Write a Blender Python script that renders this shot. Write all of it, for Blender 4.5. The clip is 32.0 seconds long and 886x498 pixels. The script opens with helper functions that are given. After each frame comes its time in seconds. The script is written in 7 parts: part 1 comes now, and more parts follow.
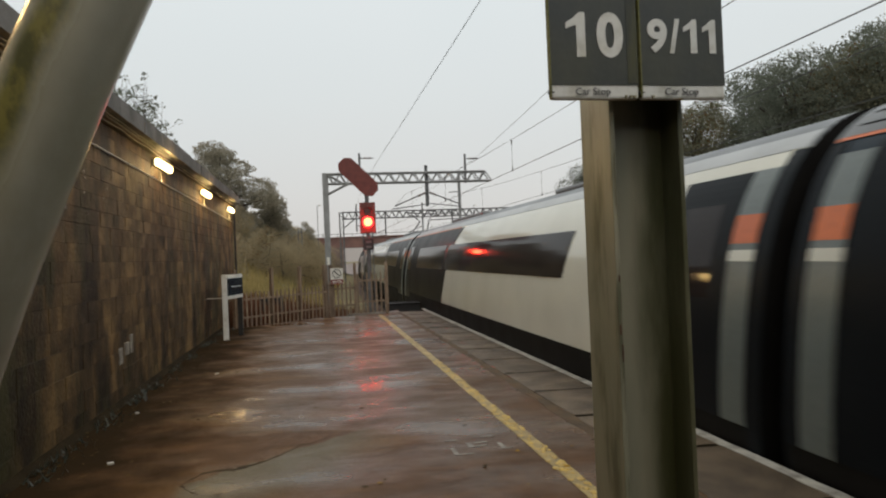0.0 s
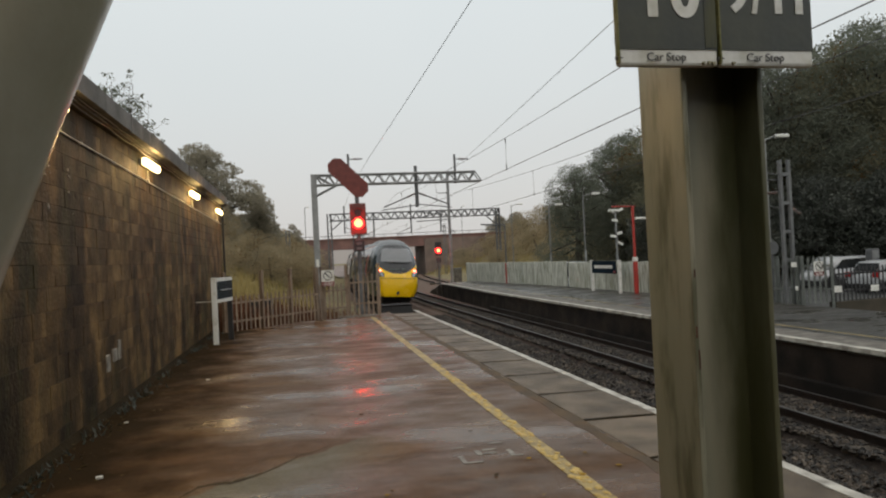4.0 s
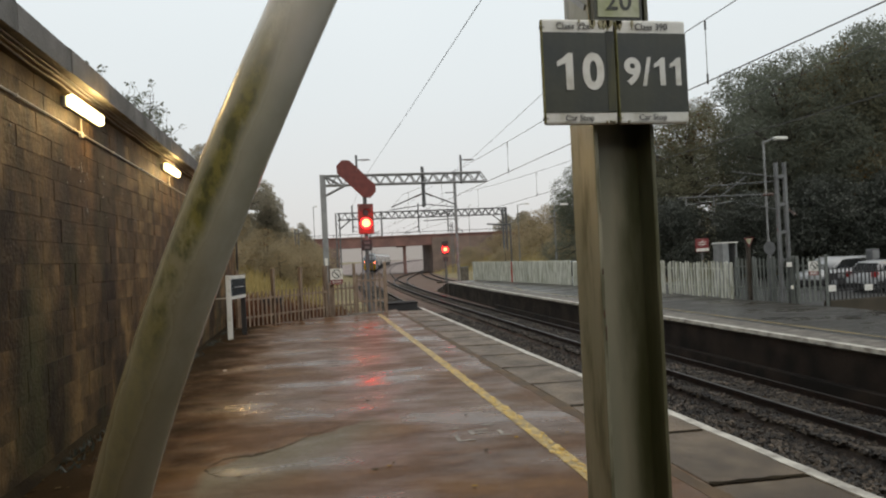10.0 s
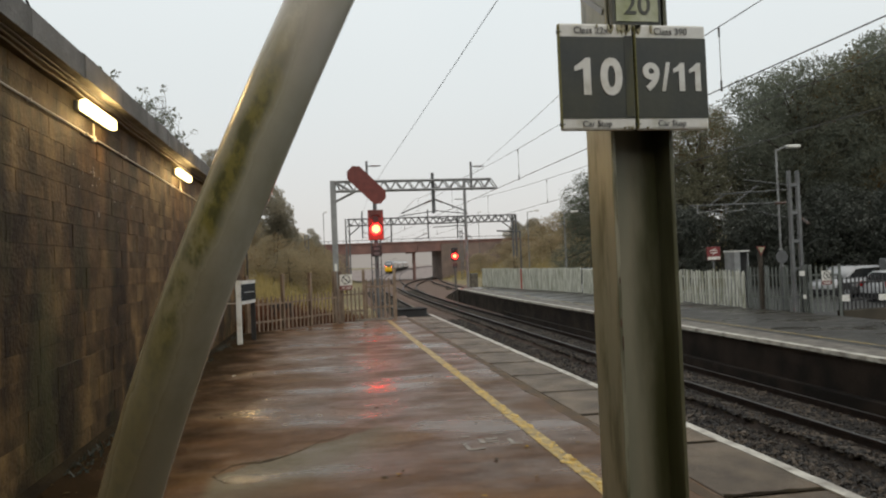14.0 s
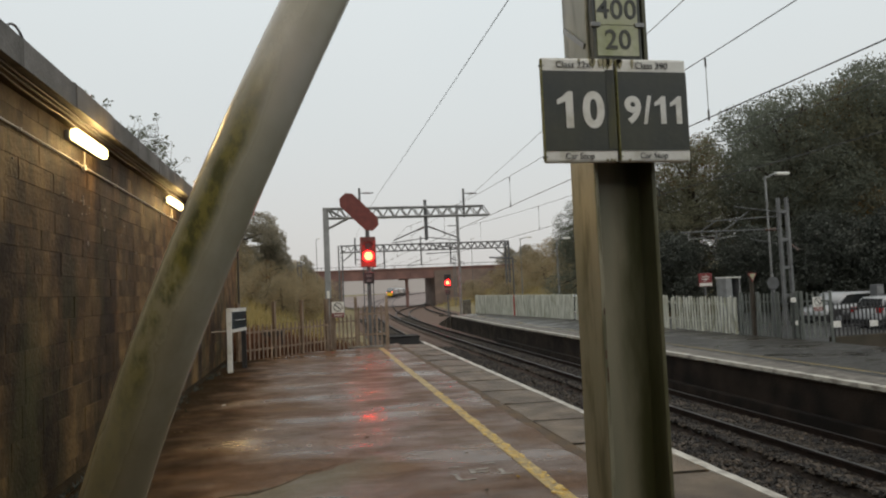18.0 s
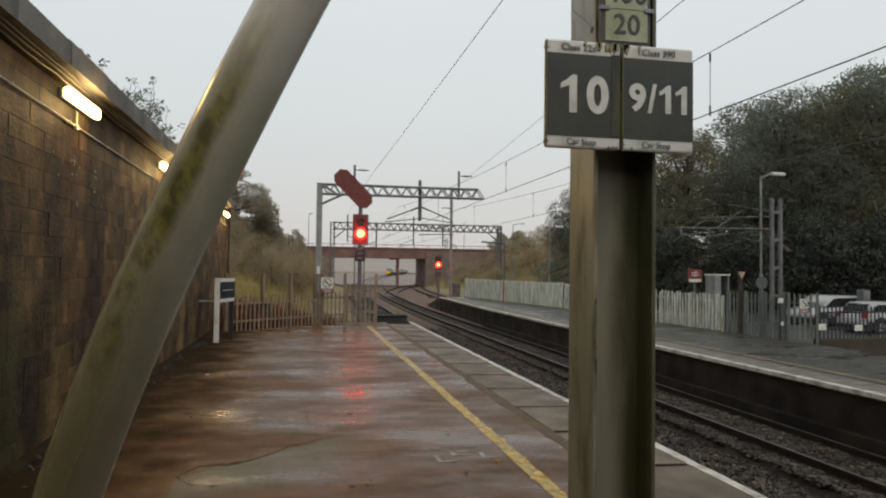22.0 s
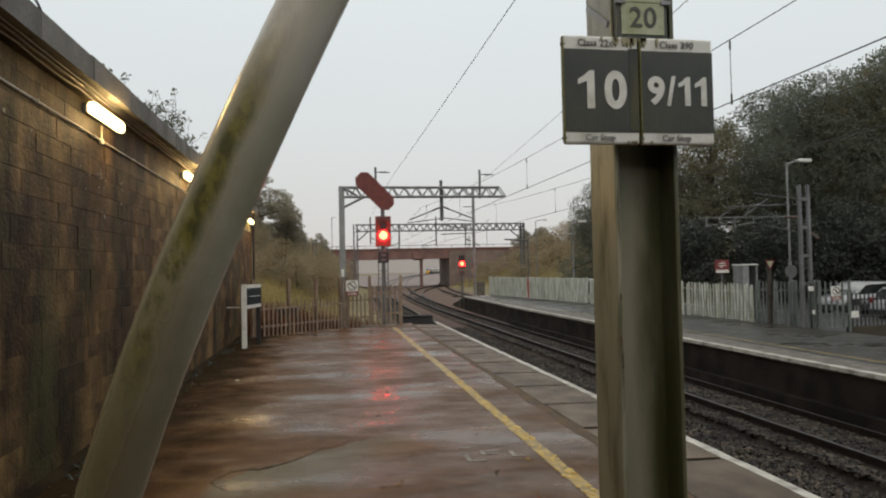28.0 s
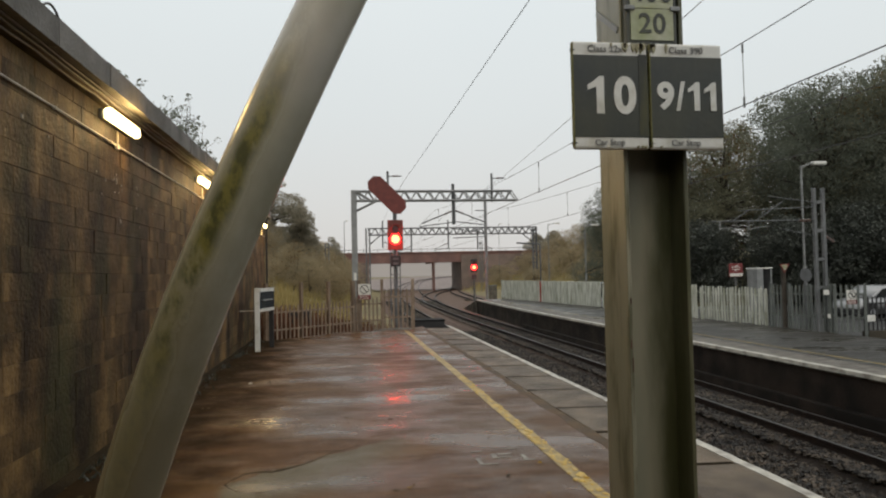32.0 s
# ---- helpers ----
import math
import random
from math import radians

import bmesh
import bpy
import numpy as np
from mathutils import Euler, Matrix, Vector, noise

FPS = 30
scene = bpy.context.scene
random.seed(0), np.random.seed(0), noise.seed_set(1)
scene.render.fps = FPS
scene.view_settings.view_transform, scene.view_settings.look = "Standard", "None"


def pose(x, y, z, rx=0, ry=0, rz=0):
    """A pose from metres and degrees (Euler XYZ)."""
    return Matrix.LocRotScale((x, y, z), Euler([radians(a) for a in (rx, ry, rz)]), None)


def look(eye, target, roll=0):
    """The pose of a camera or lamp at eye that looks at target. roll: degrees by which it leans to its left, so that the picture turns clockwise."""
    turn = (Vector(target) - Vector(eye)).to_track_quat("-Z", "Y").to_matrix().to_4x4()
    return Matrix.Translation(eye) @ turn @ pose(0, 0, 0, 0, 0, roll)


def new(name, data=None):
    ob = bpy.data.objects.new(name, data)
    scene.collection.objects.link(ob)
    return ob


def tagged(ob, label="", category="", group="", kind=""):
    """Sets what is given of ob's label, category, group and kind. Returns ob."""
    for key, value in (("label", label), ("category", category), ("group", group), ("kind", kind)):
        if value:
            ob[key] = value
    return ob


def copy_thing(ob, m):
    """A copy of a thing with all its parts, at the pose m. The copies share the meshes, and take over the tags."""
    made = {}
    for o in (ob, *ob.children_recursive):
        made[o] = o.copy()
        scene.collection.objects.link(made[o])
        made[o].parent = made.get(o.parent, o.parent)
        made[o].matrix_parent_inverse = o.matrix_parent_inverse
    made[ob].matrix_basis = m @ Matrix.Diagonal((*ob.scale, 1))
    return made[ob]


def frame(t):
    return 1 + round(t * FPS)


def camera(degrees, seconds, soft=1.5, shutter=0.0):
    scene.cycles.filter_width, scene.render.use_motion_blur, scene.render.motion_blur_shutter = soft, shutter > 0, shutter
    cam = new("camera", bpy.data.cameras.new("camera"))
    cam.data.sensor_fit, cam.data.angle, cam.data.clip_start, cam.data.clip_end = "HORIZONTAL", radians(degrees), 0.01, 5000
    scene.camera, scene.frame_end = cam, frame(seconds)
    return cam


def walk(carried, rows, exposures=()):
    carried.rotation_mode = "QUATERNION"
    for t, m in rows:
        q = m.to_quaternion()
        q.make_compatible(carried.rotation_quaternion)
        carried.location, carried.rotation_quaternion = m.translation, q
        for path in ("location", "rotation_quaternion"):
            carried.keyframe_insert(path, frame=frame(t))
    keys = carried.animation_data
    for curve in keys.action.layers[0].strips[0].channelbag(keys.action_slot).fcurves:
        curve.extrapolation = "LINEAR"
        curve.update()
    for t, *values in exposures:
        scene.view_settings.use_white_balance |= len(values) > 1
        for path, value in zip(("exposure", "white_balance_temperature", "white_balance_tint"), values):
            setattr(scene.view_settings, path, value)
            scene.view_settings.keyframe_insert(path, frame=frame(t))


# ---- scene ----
cam = camera(64.9, 32.0, soft=2.1, shutter=0.3)
PATH = [
    (0, (0.1314, 0.2666, 1.7105), (0.4924, 2.2337, 1.7282), -2.39),
    (0.5, (0.0871, 0.431, 1.7057), (0.5178, 2.384, 1.703), -3.64),
    (1, (0.0168, 0.5229, 1.7065), (0.5348, 2.4545, 1.7284), -3.66),
    (1.5, (0.0333, 0.5529, 1.7053), (0.52, 2.4927, 1.7165), -1.77),
    (2, (0.0381, 0.5579, 1.7015), (0.4973, 2.5044, 1.7253), -2.64),
    (2.5, (0.0283, 0.5532, 1.7034), (0.5023, 2.4957, 1.7491), -3.64),
    (3, (0.0312, 0.5443, 1.6976), (0.4714, 2.4952, 1.7169), -2.97),
    (3.5, (0.0293, 0.5669, 1.6967), (0.4487, 2.5224, 1.7167), -2.85),
    (5.5, (0.0179, 0.5738, 1.6976), (0.3526, 2.5455, 1.7098), -2.73),
    (6, (0.0049, 0.5741, 1.6961), (0.3667, 2.5411, 1.6855), -2.78),
    (6.5, (-0.0009, 0.5344, 1.6941), (0.4007, 2.4934, 1.6628), -2.78),
    (7, (0.072, 0.3801, 1.6886), (0.3769, 2.3559, 1.6288), -2.23),
    (7.5, (0.0368, 0.2539, 1.6897), (0.3505, 2.2286, 1.6451), -2.87),
    (8, (-0.0313, 0.099, 1.6874), (0.3998, 2.05, 1.5985), -3.92),
    (8.5, (0.0362, -0.0276, 1.6892), (0.3834, 1.9403, 1.6069), -2.14),
    (9, (0.0307, -0.0853, 1.6907), (0.3622, 1.8846, 1.5933), -2.61),
    (9.5, (-0.0117, -0.1349, 1.7001), (0.3583, 1.8305, 1.6779), -3.03),
    (10, (-0.0112, -0.1406, 1.7052), (0.3629, 1.824, 1.7232), -2.75),
    (10.5, (-0.0129, -0.1415, 1.7068), (0.3481, 1.8254, 1.7387), -2.46),
    (11, (-0.0182, -0.1383, 1.7093), (0.3481, 1.8274, 1.7534), -2.34),
    (11.5, (-0.0159, -0.1024, 1.7103), (0.3448, 1.8646, 1.7374), -2.75),
    (12, (-0.0175, -0.1015, 1.706), (0.3396, 1.8663, 1.7185), -2.43),
    (12.5, (-0.0179, -0.095, 1.7061), (0.3245, 1.8754, 1.725), -2.53),
    (13, (-0.0206, -0.0927, 1.7051), (0.3208, 1.8779, 1.7171), -2.22),
    (13.5, (-0.0189, -0.0942, 1.7059), (0.3255, 1.8758, 1.729), -2.5),
    (14, (-0.019, -0.0971, 1.7092), (0.3296, 1.8719, 1.7468), -2.35),
    (14.5, (-0.0161, -0.0939, 1.7108), (0.3646, 1.8689, 1.7588), -1.87),
    (15, (-0.0105, -0.1164, 1.7165), (0.3663, 1.8459, 1.8029), -2.15),
    (15.5, (-0.0062, -0.1265, 1.7268), (0.3738, 1.8312, 1.8785), -2.35),
    (17.5, (0.0094, -0.1155, 1.7263), (0.3801, 1.8458, 1.8516), -2.52),
    (18, (0.0102, -0.1081, 1.7248), (0.3805, 1.8541, 1.8373), -2.46),
    (18.5, (0.0114, -0.1143, 1.7251), (0.3887, 1.8463, 1.8426), -2.5),
    (19, (0.0169, -0.113, 1.7254), (0.4047, 1.8464, 1.8281), -2.47),
    (19.5, (0.0213, -0.1096, 1.7251), (0.4133, 1.8496, 1.8147), -2.47),
    (20, (0.03, -0.1084, 1.7281), (0.4345, 1.8482, 1.8183), -2.72),
    (20.5, (0.0315, -0.1075, 1.7266), (0.4354, 1.8495, 1.8108), -2.73),
    (21, (0.0308, -0.099, 1.7262), (0.4296, 1.8594, 1.8012), -2.56),
    (21.5, (0.0274, -0.0806, 1.7213), (0.4323, 1.8772, 1.7753), -1.11),
    (22, (0.0175, -0.0634, 1.7205), (0.4097, 1.8968, 1.7811), 0.7),
    (22.5, (0.0099, -0.0711, 1.7176), (0.3865, 1.8923, 1.773), 1.07),
    (23, (0.0096, -0.0653, 1.7179), (0.3718, 1.9012, 1.7599), 0.93),
    (23.5, (0.0096, -0.0669, 1.7183), (0.3724, 1.8994, 1.7638), 1.07),
    (24, (0.0132, -0.0743, 1.7211), (0.3812, 1.8908, 1.7759), 0.44),
    (24.5, (0.015, -0.0726, 1.723), (0.3771, 1.8935, 1.7805), -0.18),
    (25, (0.0135, -0.0757, 1.723), (0.3714, 1.8912, 1.7794), -0.22),
    (25.5, (0.0141, -0.0743, 1.7222), (0.3671, 1.8935, 1.7774), -0.29),
    (27.5, (0.0156, -0.0766, 1.7264), (0.3553, 1.8934, 1.7863), -1.04),
    (28, (0.0191, -0.0688, 1.7271), (0.346, 1.9034, 1.7858), -1.2),
    (28.5, (0.0176, -0.0876, 1.7264), (0.3334, 1.8865, 1.7838), -1.16),
    (29, (0.0191, -0.0724, 1.7256), (0.3364, 1.9014, 1.7846), -1.11),
    (29.5, (0.0188, -0.0806, 1.7252), (0.3333, 1.8937, 1.7814), -1.14),
    (30, (0.0184, -0.0832, 1.7257), (0.3367, 1.8905, 1.7821), -1.18),
    (30.5, (0.0183, -0.0877, 1.7272), (0.3318, 1.8866, 1.7906), -1.09),
    (31, (0.0169, -0.0921, 1.7294), (0.3212, 1.8832, 1.8045), -1.14),
    (31.5, (0.0169, -0.0973, 1.73), (0.3203, 1.8781, 1.8052), -1.16),
    (32, (0.0187, -0.0956, 1.7285), (0.3114, 1.8816, 1.7982), -1.21),
]
walk(cam, [(t, look(eye, target, roll)) for t, eye, target, roll in PATH], [(0.0, 0.10, 7150, 14), (6.5, 0.05, 7150, 14), (7.5, 0.24, 6950, 14), (9.2, 0.28, 6850, 14), (10.2, 0.23, 7100, 14), (12.0, 0.17, 7150, 14), (14.5, 0.20, 7150, 14), (17.5, 0.05, 7150, 14), (22.0, 0.06, 7150, 14), (32.0, 0.13, 7150, 14)])

# ---- world and light ----
world = bpy.data.worlds.new("overcast")
scene.world = world
world.use_nodes = True
wn, wl = world.node_tree.nodes, world.node_tree.links
wn.clear()
sky = wn.new("ShaderNodeTexSky")
sky.sky_type, sky.sun_disc = "NISHITA", False
sky.sun_elevation, sky.sun_rotation = radians(38), radians(200)
sky.air_density, sky.dust_density = 1.0, 4.0
sky_bg, cloud_bg = wn.new("ShaderNodeBackground"), wn.new("ShaderNodeBackground")
sky_bg.inputs["Strength"].default_value = 0.10
wl.new(sky.outputs[0], sky_bg.inputs["Color"])
# the cloud cover: pale grey, a little brighter overhead
wt = wn.new("ShaderNodeTexCoord")
ws = wn.new("ShaderNodeSeparateXYZ")
wl.new(wt.outputs["Generated"], ws.inputs[0])
wr = wn.new("ShaderNodeValToRGB")
wr.color_ramp.elements[0].position, wr.color_ramp.elements[0].color = 0.0, (0.60, 0.625, 0.645, 1)
wr.color_ramp.elements[1].position, wr.color_ramp.elements[1].color = 1.0, (0.83, 0.90, 0.93, 1)
for at, tone in ((0.22, (0.655, 0.745, 0.79, 1)), (0.48, (0.72, 0.85, 0.92, 1))):
    wr.color_ramp.elements.new(at).color = tone
wl.new(ws.outputs["Z"], wr.inputs[0])
wnz = wn.new("ShaderNodeTexNoise")
wnz.inputs["Scale"].default_value = 1.6
wnz.inputs["Detail"].default_value = 3
wl.new(wt.outputs["Generated"], wnz.inputs["Vector"])
wm = wn.new("ShaderNodeMix")
wm.data_type, wm.blend_type = "RGBA", "OVERLAY"
wm.inputs[0].default_value = 0.10
wl.new(wr.outputs[0], wm.inputs[6])
wl.new(wnz.outputs["Fac"], wm.inputs[7])
wl.new(wm.outputs[2], cloud_bg.inputs["Color"])
cloud_bg.inputs["Strength"].default_value = 1.0
wmix = wn.new("ShaderNodeMixShader")
wmix.inputs[0].default_value = 0.9
wo = wn.new("ShaderNodeOutputWorld")
wl.new(sky_bg.outputs[0], wmix.inputs[1])
wl.new(cloud_bg.outputs[0], wmix.inputs[2])
wl.new(wmix.outputs[0], wo.inputs["Surface"])
sun_data = bpy.data.lights.new("sun", "SUN")
sun_data.energy, sun_data.angle, sun_data.color = 0.5, radians(30), (1.0, 0.97, 0.93)
sun = new("sun", sun_data)
sun.matrix_world = look((0, 0, 40), (-9, 25, 0))


# ---- materials ----
def mat(name, c1, c2, scale=2.0, fine=35.0, rough=(0.6, 0.85), bump=0.15, metal=0.0, rand=0.0, stretch=(1, 1, 1), grain=0.25, contrast=(0.35, 0.65), spec=0.5):
    """A surface of two colours in patches, with fine grain and relief; rand varies it from piece to piece."""
    m = bpy.data.materials.new(name)
    m.use_nodes = True
    n, l = m.node_tree.nodes, m.node_tree.links
    b = n["Principled BSDF"]
    tc = n.new("ShaderNodeTexCoord")
    mp = n.new("ShaderNodeMapping")
    mp.inputs["Scale"].default_value = stretch
    l.new(tc.outputs["Object"], mp.inputs["Vector"])
    vec = mp.outputs[0]
    oi = n.new("ShaderNodeObjectInfo")
    if rand:
        add = n.new("ShaderNodeVectorMath")
        add.operation = "MULTIPLY_ADD"
        add.inputs[1].default_value = (1, 1, 1)
        sc = n.new("ShaderNodeMath")
        sc.operation = "MULTIPLY"
        sc.inputs[1].default_value = 37.0
        l.new(oi.outputs["Random"], sc.inputs[0])
        l.new(vec, add.inputs[0])
        l.new(sc.outputs[0], add.inputs[2])
        vec = add.outputs[0]
    big, small = n.new("ShaderNodeTexNoise"), n.new("ShaderNodeTexNoise")
    big.inputs["Scale"].default_value, big.inputs["Detail"].default_value = scale, 5
    small.inputs["Scale"].default_value, small.inputs["Detail"].default_value = fine, 4
    l.new(vec, big.inputs["Vector"])
    l.new(vec, small.inputs["Vector"])
    mr = n.new("ShaderNodeMapRange")
    mr.inputs["From Min"].default_value, mr.inputs["From Max"].default_value = contrast
    l.new(big.outputs["Fac"], mr.inputs["Value"])
    mix = n.new("ShaderNodeMix")
    mix.data_type = "RGBA"
    mix.inputs[6].default_value, mix.inputs[7].default_value = (*c1, 1), (*c2, 1)
    l.new(mr.outputs[0], mix.inputs[0])
    gr = n.new("ShaderNodeMapRange")
    gr.inputs["To Min"].default_value, gr.inputs["To Max"].default_value = 1 - grain, 1 + grain
    l.new(small.outputs["Fac"], gr.inputs["Value"])
    val = gr.outputs[0]
    if rand:
        rr = n.new("ShaderNodeMapRange")
        rr.inputs["To Min"].default_value, rr.inputs["To Max"].default_value = 1 - rand, 1 + rand
        l.new(oi.outputs["Random"], rr.inputs["Value"])
        mu = n.new("ShaderNodeMath")
        mu.operation = "MULTIPLY"
        l.new(val, mu.inputs[0])
        l.new(rr.outputs[0], mu.inputs[1])
        val = mu.outputs[0]
    vm = n.new("ShaderNodeVectorMath")
    vm.operation = "SCALE"
    l.new(mix.outputs[2], vm.inputs[0])
    l.new(val, vm.inputs["Scale"])
    l.new(vm.outputs[0], b.inputs["Base Color"])
    ro = n.new("ShaderNodeMapRange")
    ro.inputs["To Min"].default_value, ro.inputs["To Max"].default_value = rough
    l.new(big.outputs["Fac"], ro.inputs["Value"])
    l.new(ro.outputs[0], b.inputs["Roughness"])
    b.inputs["Metallic"].default_value = metal
    b.inputs["Specular IOR Level"].default_value = spec
    if bump:
        bp = n.new("ShaderNodeBump")
        bp.inputs["Strength"].default_value, bp.inputs["Distance"].default_value = bump, 0.02
        l.new(small.outputs["Fac"], bp.inputs["Height"])
        l.new(bp.outputs[0], b.inputs["Normal"])
    return m


def glow(name, colour, strength, base=(0.8, 0.8, 0.8)):
    m = bpy.data.materials.new(name)
    m.use_nodes = True
    b = m.node_tree.nodes["Principled BSDF"]
    b.inputs["Base Color"].default_value = (*base, 1)
    b.inputs["Emission Color"].default_value = (*colour, 1)
    b.inputs["Emission Strength"].default_value = strength
    b.inputs["Roughness"].default_value = 0.3
    return m


def wet_ground(name, dry, wet, pale, scale=0.8, foot=None, rust=None, sheen=1.0):
    """Worn asphalt after rain: dull dry patches, dark damp ones, films of water that mirror the sky."""
    m = bpy.data.materials.new(name)
    m.use_nodes = True
    n, l = m.node_tree.nodes, m.node_tree.links
    b = n["Principled BSDF"]
    tc = n.new("ShaderNodeTexCoord")
    mp = n.new("ShaderNodeMapping")
    mp.inputs["Scale"].default_value = (0.55, 1.0, 1)
    l.new(tc.outputs["Object"], mp.inputs["Vector"])

    def nz(s, d=5.0, r=0.55, v=None):
        t = n.new("ShaderNodeTexNoise")
        t.inputs["Scale"].default_value, t.inputs["Detail"].default_value, t.inputs["Roughness"].default_value = s, d, r
        l.new(v or mp.outputs[0], t.inputs["Vector"])
        return t.outputs["Fac"]

    def rng(v, a, c, lo=0.0, hi=1.0):
        t = n.new("ShaderNodeMapRange")
        for k, x in zip(("From Min", "From Max", "To Min", "To Max"), (a, c, lo, hi)):
            t.inputs[k].default_value = x
        l.new(v, t.inputs["Value"])
        return t.outputs[0]

    def blend(f, a, c):
        t = n.new("ShaderNodeMix")
        t.data_type = "RGBA"
        l.new(f, t.inputs[0])
        for k, x in ((6, a), (7, c)):
            if isinstance(x, tuple):
                t.inputs[k].default_value = (*x, 1)
            else:
                l.new(x, t.inputs[k])
        return t.outputs[2]

    big, mid, grit = nz(scale, 6, 0.62), nz(scale * 4.5, 7, 0.68), nz(60, 4, 0.75, tc.outputs["Object"])
    film = rng(big, 0.42, 0.66)
    col = blend(rng(mid, 0.38, 0.66), dry, wet)
    col = blend(rng(nz(scale * 0.45, 3), 0.5, 0.66), col, pale)
    if rust is not None:
        col = blend(rng(nz(1.15, 4), 0.54, 0.68), col, rust)
    dirt = worn = None
    if foot is not None:
        # the worn-off top coat: an irregular lower area with a broken edge
        px, lines = n.new("ShaderNodeSeparateXYZ"), []
        l.new(tc.outputs["Object"], px.inputs[0])
        for src, k, add in ((px.outputs["X"], -0.95, px.outputs["Y"]), (nz(3.5, 5, 0.65, tc.outputs["Object"]), 0.40, None)):
            q = n.new("ShaderNodeMath")
            q.operation = "MULTIPLY_ADD"
            l.new(src, q.inputs[0])
            q.inputs[1].default_value = k
            l.new(add or lines[-1], q.inputs[2])
            lines.append(q.outputs[0])
        e = lines[-1]
        fades = [rng(e, 7.07, 7.03), rng(e, 5.6, 6.7), rng(px.outputs["X"], -1.0, -0.9), rng(px.outputs["X"], 0.2, 0.9, 1.0, 0.0)]
        for v in fades:
            if worn is None:
                worn = v
                continue
            q = n.new("ShaderNodeMath")
            q.operation = "MULTIPLY"
            l.new(worn, q.inputs[0])
            l.new(v, q.inputs[1])
            worn = q.outputs[0]
        col = blend(worn, col, (0.115, 0.096, 0.062))
        # leaf mould and moss that gather at the foot of the wall
        sx, ad = n.new("ShaderNodeSeparateXYZ"), n.new("ShaderNodeMath")
        l.new(tc.outputs["Object"], sx.inputs[0])
        ad.operation = "MULTIPLY_ADD"
        l.new(nz(1.3, 6, 0.6, tc.outputs["Object"]), ad.inputs[0])
        ad.inputs[1].default_value = -2.4
        l.new(sx.outputs["X"], ad.inputs[2])
        dirt = rng(ad.outputs[0], foot - 1.75, foot - 0.75, 0.92, 0.0)
        col = blend(dirt, col, (0.020, 0.0135, 0.007))
    gv = n.new("ShaderNodeVectorMath")
    gv.operation = "SCALE"
    l.new(col, gv.inputs[0])
    l.new(rng(grit, 0.3, 0.7, 0.55, 1.45), gv.inputs["Scale"])
    l.new(gv.outputs[0], b.inputs["Base Color"])
    mul = n.new("ShaderNodeMath")
    mul.operation = "MULTIPLY_ADD"
    l.new(film, mul.inputs[0])
    mul.inputs[1].default_value = -0.37
    l.new(rng(mid, 0.3, 0.7, 0.46, 0.55), mul.inputs[2])
    rough = mul.outputs[0]
    gloss = rng(film, 0, 1, 0.13 * sheen, 0.27 * sheen)
    if dirt is not None:
        rd = n.new("ShaderNodeMix")
        l.new(dirt, rd.inputs[0])
        l.new(rough, rd.inputs[2])
        rd.inputs[3].default_value = 0.8
        rough = rd.outputs[0]
        gm = n.new("ShaderNodeMath")
        gm.operation = "MULTIPLY"
        l.new(rng(dirt, 0, 1, 1.0, 0.3), gm.inputs[0])
        l.new(gloss, gm.inputs[1])
        gloss = gm.outputs[0]
        gx = n.new("ShaderNodeMath")
        gx.operation = "MULTIPLY"
        l.new(rng(sx.outputs["X"], -1.2, 0.3, 0.32, 1.0), gx.inputs[0])
        l.new(gloss, gx.inputs[1])
        gloss = gx.outputs[0]
    l.new(gloss, b.inputs["Specular IOR Level"])
    l.new(rough, b.inputs["Roughness"])
    bp = n.new("ShaderNodeBump")
    bp.inputs["Distance"].default_value = 0.012
    l.new(rng(film, 0, 1, 0.45, 0.035), bp.inputs["Strength"])
    l.new(grit, bp.inputs["Height"])
    b2 = n.new("ShaderNodeBump")
    b2.inputs["Distance"].default_value, b2.inputs["Strength"].default_value = 0.05, 0.085
    l.new(nz(scale * 3.4, 3, 0.5), b2.inputs["Height"])
    l.new(bp.outputs[0], b2.inputs["Normal"])
    l.new(b2.outputs[0], b.inputs["Normal"])
    return m


ASPHALT = wet_ground("wet_asphalt", (0.106, 0.050, 0.0195), (0.060, 0.0295, 0.012), (0.102, 0.060, 0.033), foot=-1.3, rust=(0.135, 0.066, 0.021))
ASPHALT_FAR = wet_ground("wet_far_platform", (0.034, 0.029, 0.022), (0.014, 0.012, 0.009), (0.044, 0.039, 0.030), sheen=1.9)
SLAB = mat("wet_slab", (0.150, 0.108, 0.068), (0.066, 0.046, 0.028), 2.2, 95, (0.42, 0.65), 0.5, rand=0.14, spec=0.36, grain=0.9)
GUTTER = mat("damp_joint_strip", (0.080, 0.058, 0.039), (0.120, 0.080, 0.048), 2.2, 50, (0.55, 0.8), 0.5, spec=0.12, contrast=(0.42, 0.6))
YELLOW_LINE = mat("worn_yellow_paint", (0.41, 0.29, 0.095), (0.19, 0.14, 0.065), 6.0, 55, (0.35, 0.65), 0.5, contrast=(0.40, 0.68), grain=0.5)
LUMP_YELLOW = mat("thick_yellow_paint", (0.55, 0.36, 0.06), (0.38, 0.25, 0.06), 9, 50, (0.3, 0.5), 0.3)
FADED_YELLOW = mat("faded_yellow_paint", (0.34, 0.24, 0.07), (0.18, 0.135, 0.055), 1.6, 50, (0.35, 0.6), 0.3)
WHITE_LINE = mat("worn_white_paint", (0.50, 0.475, 0.415), (0.18, 0.16, 0.135), 5.0, 45, (0.4, 0.7), 0.5, contrast=(0.42, 0.72), grain=0.35)
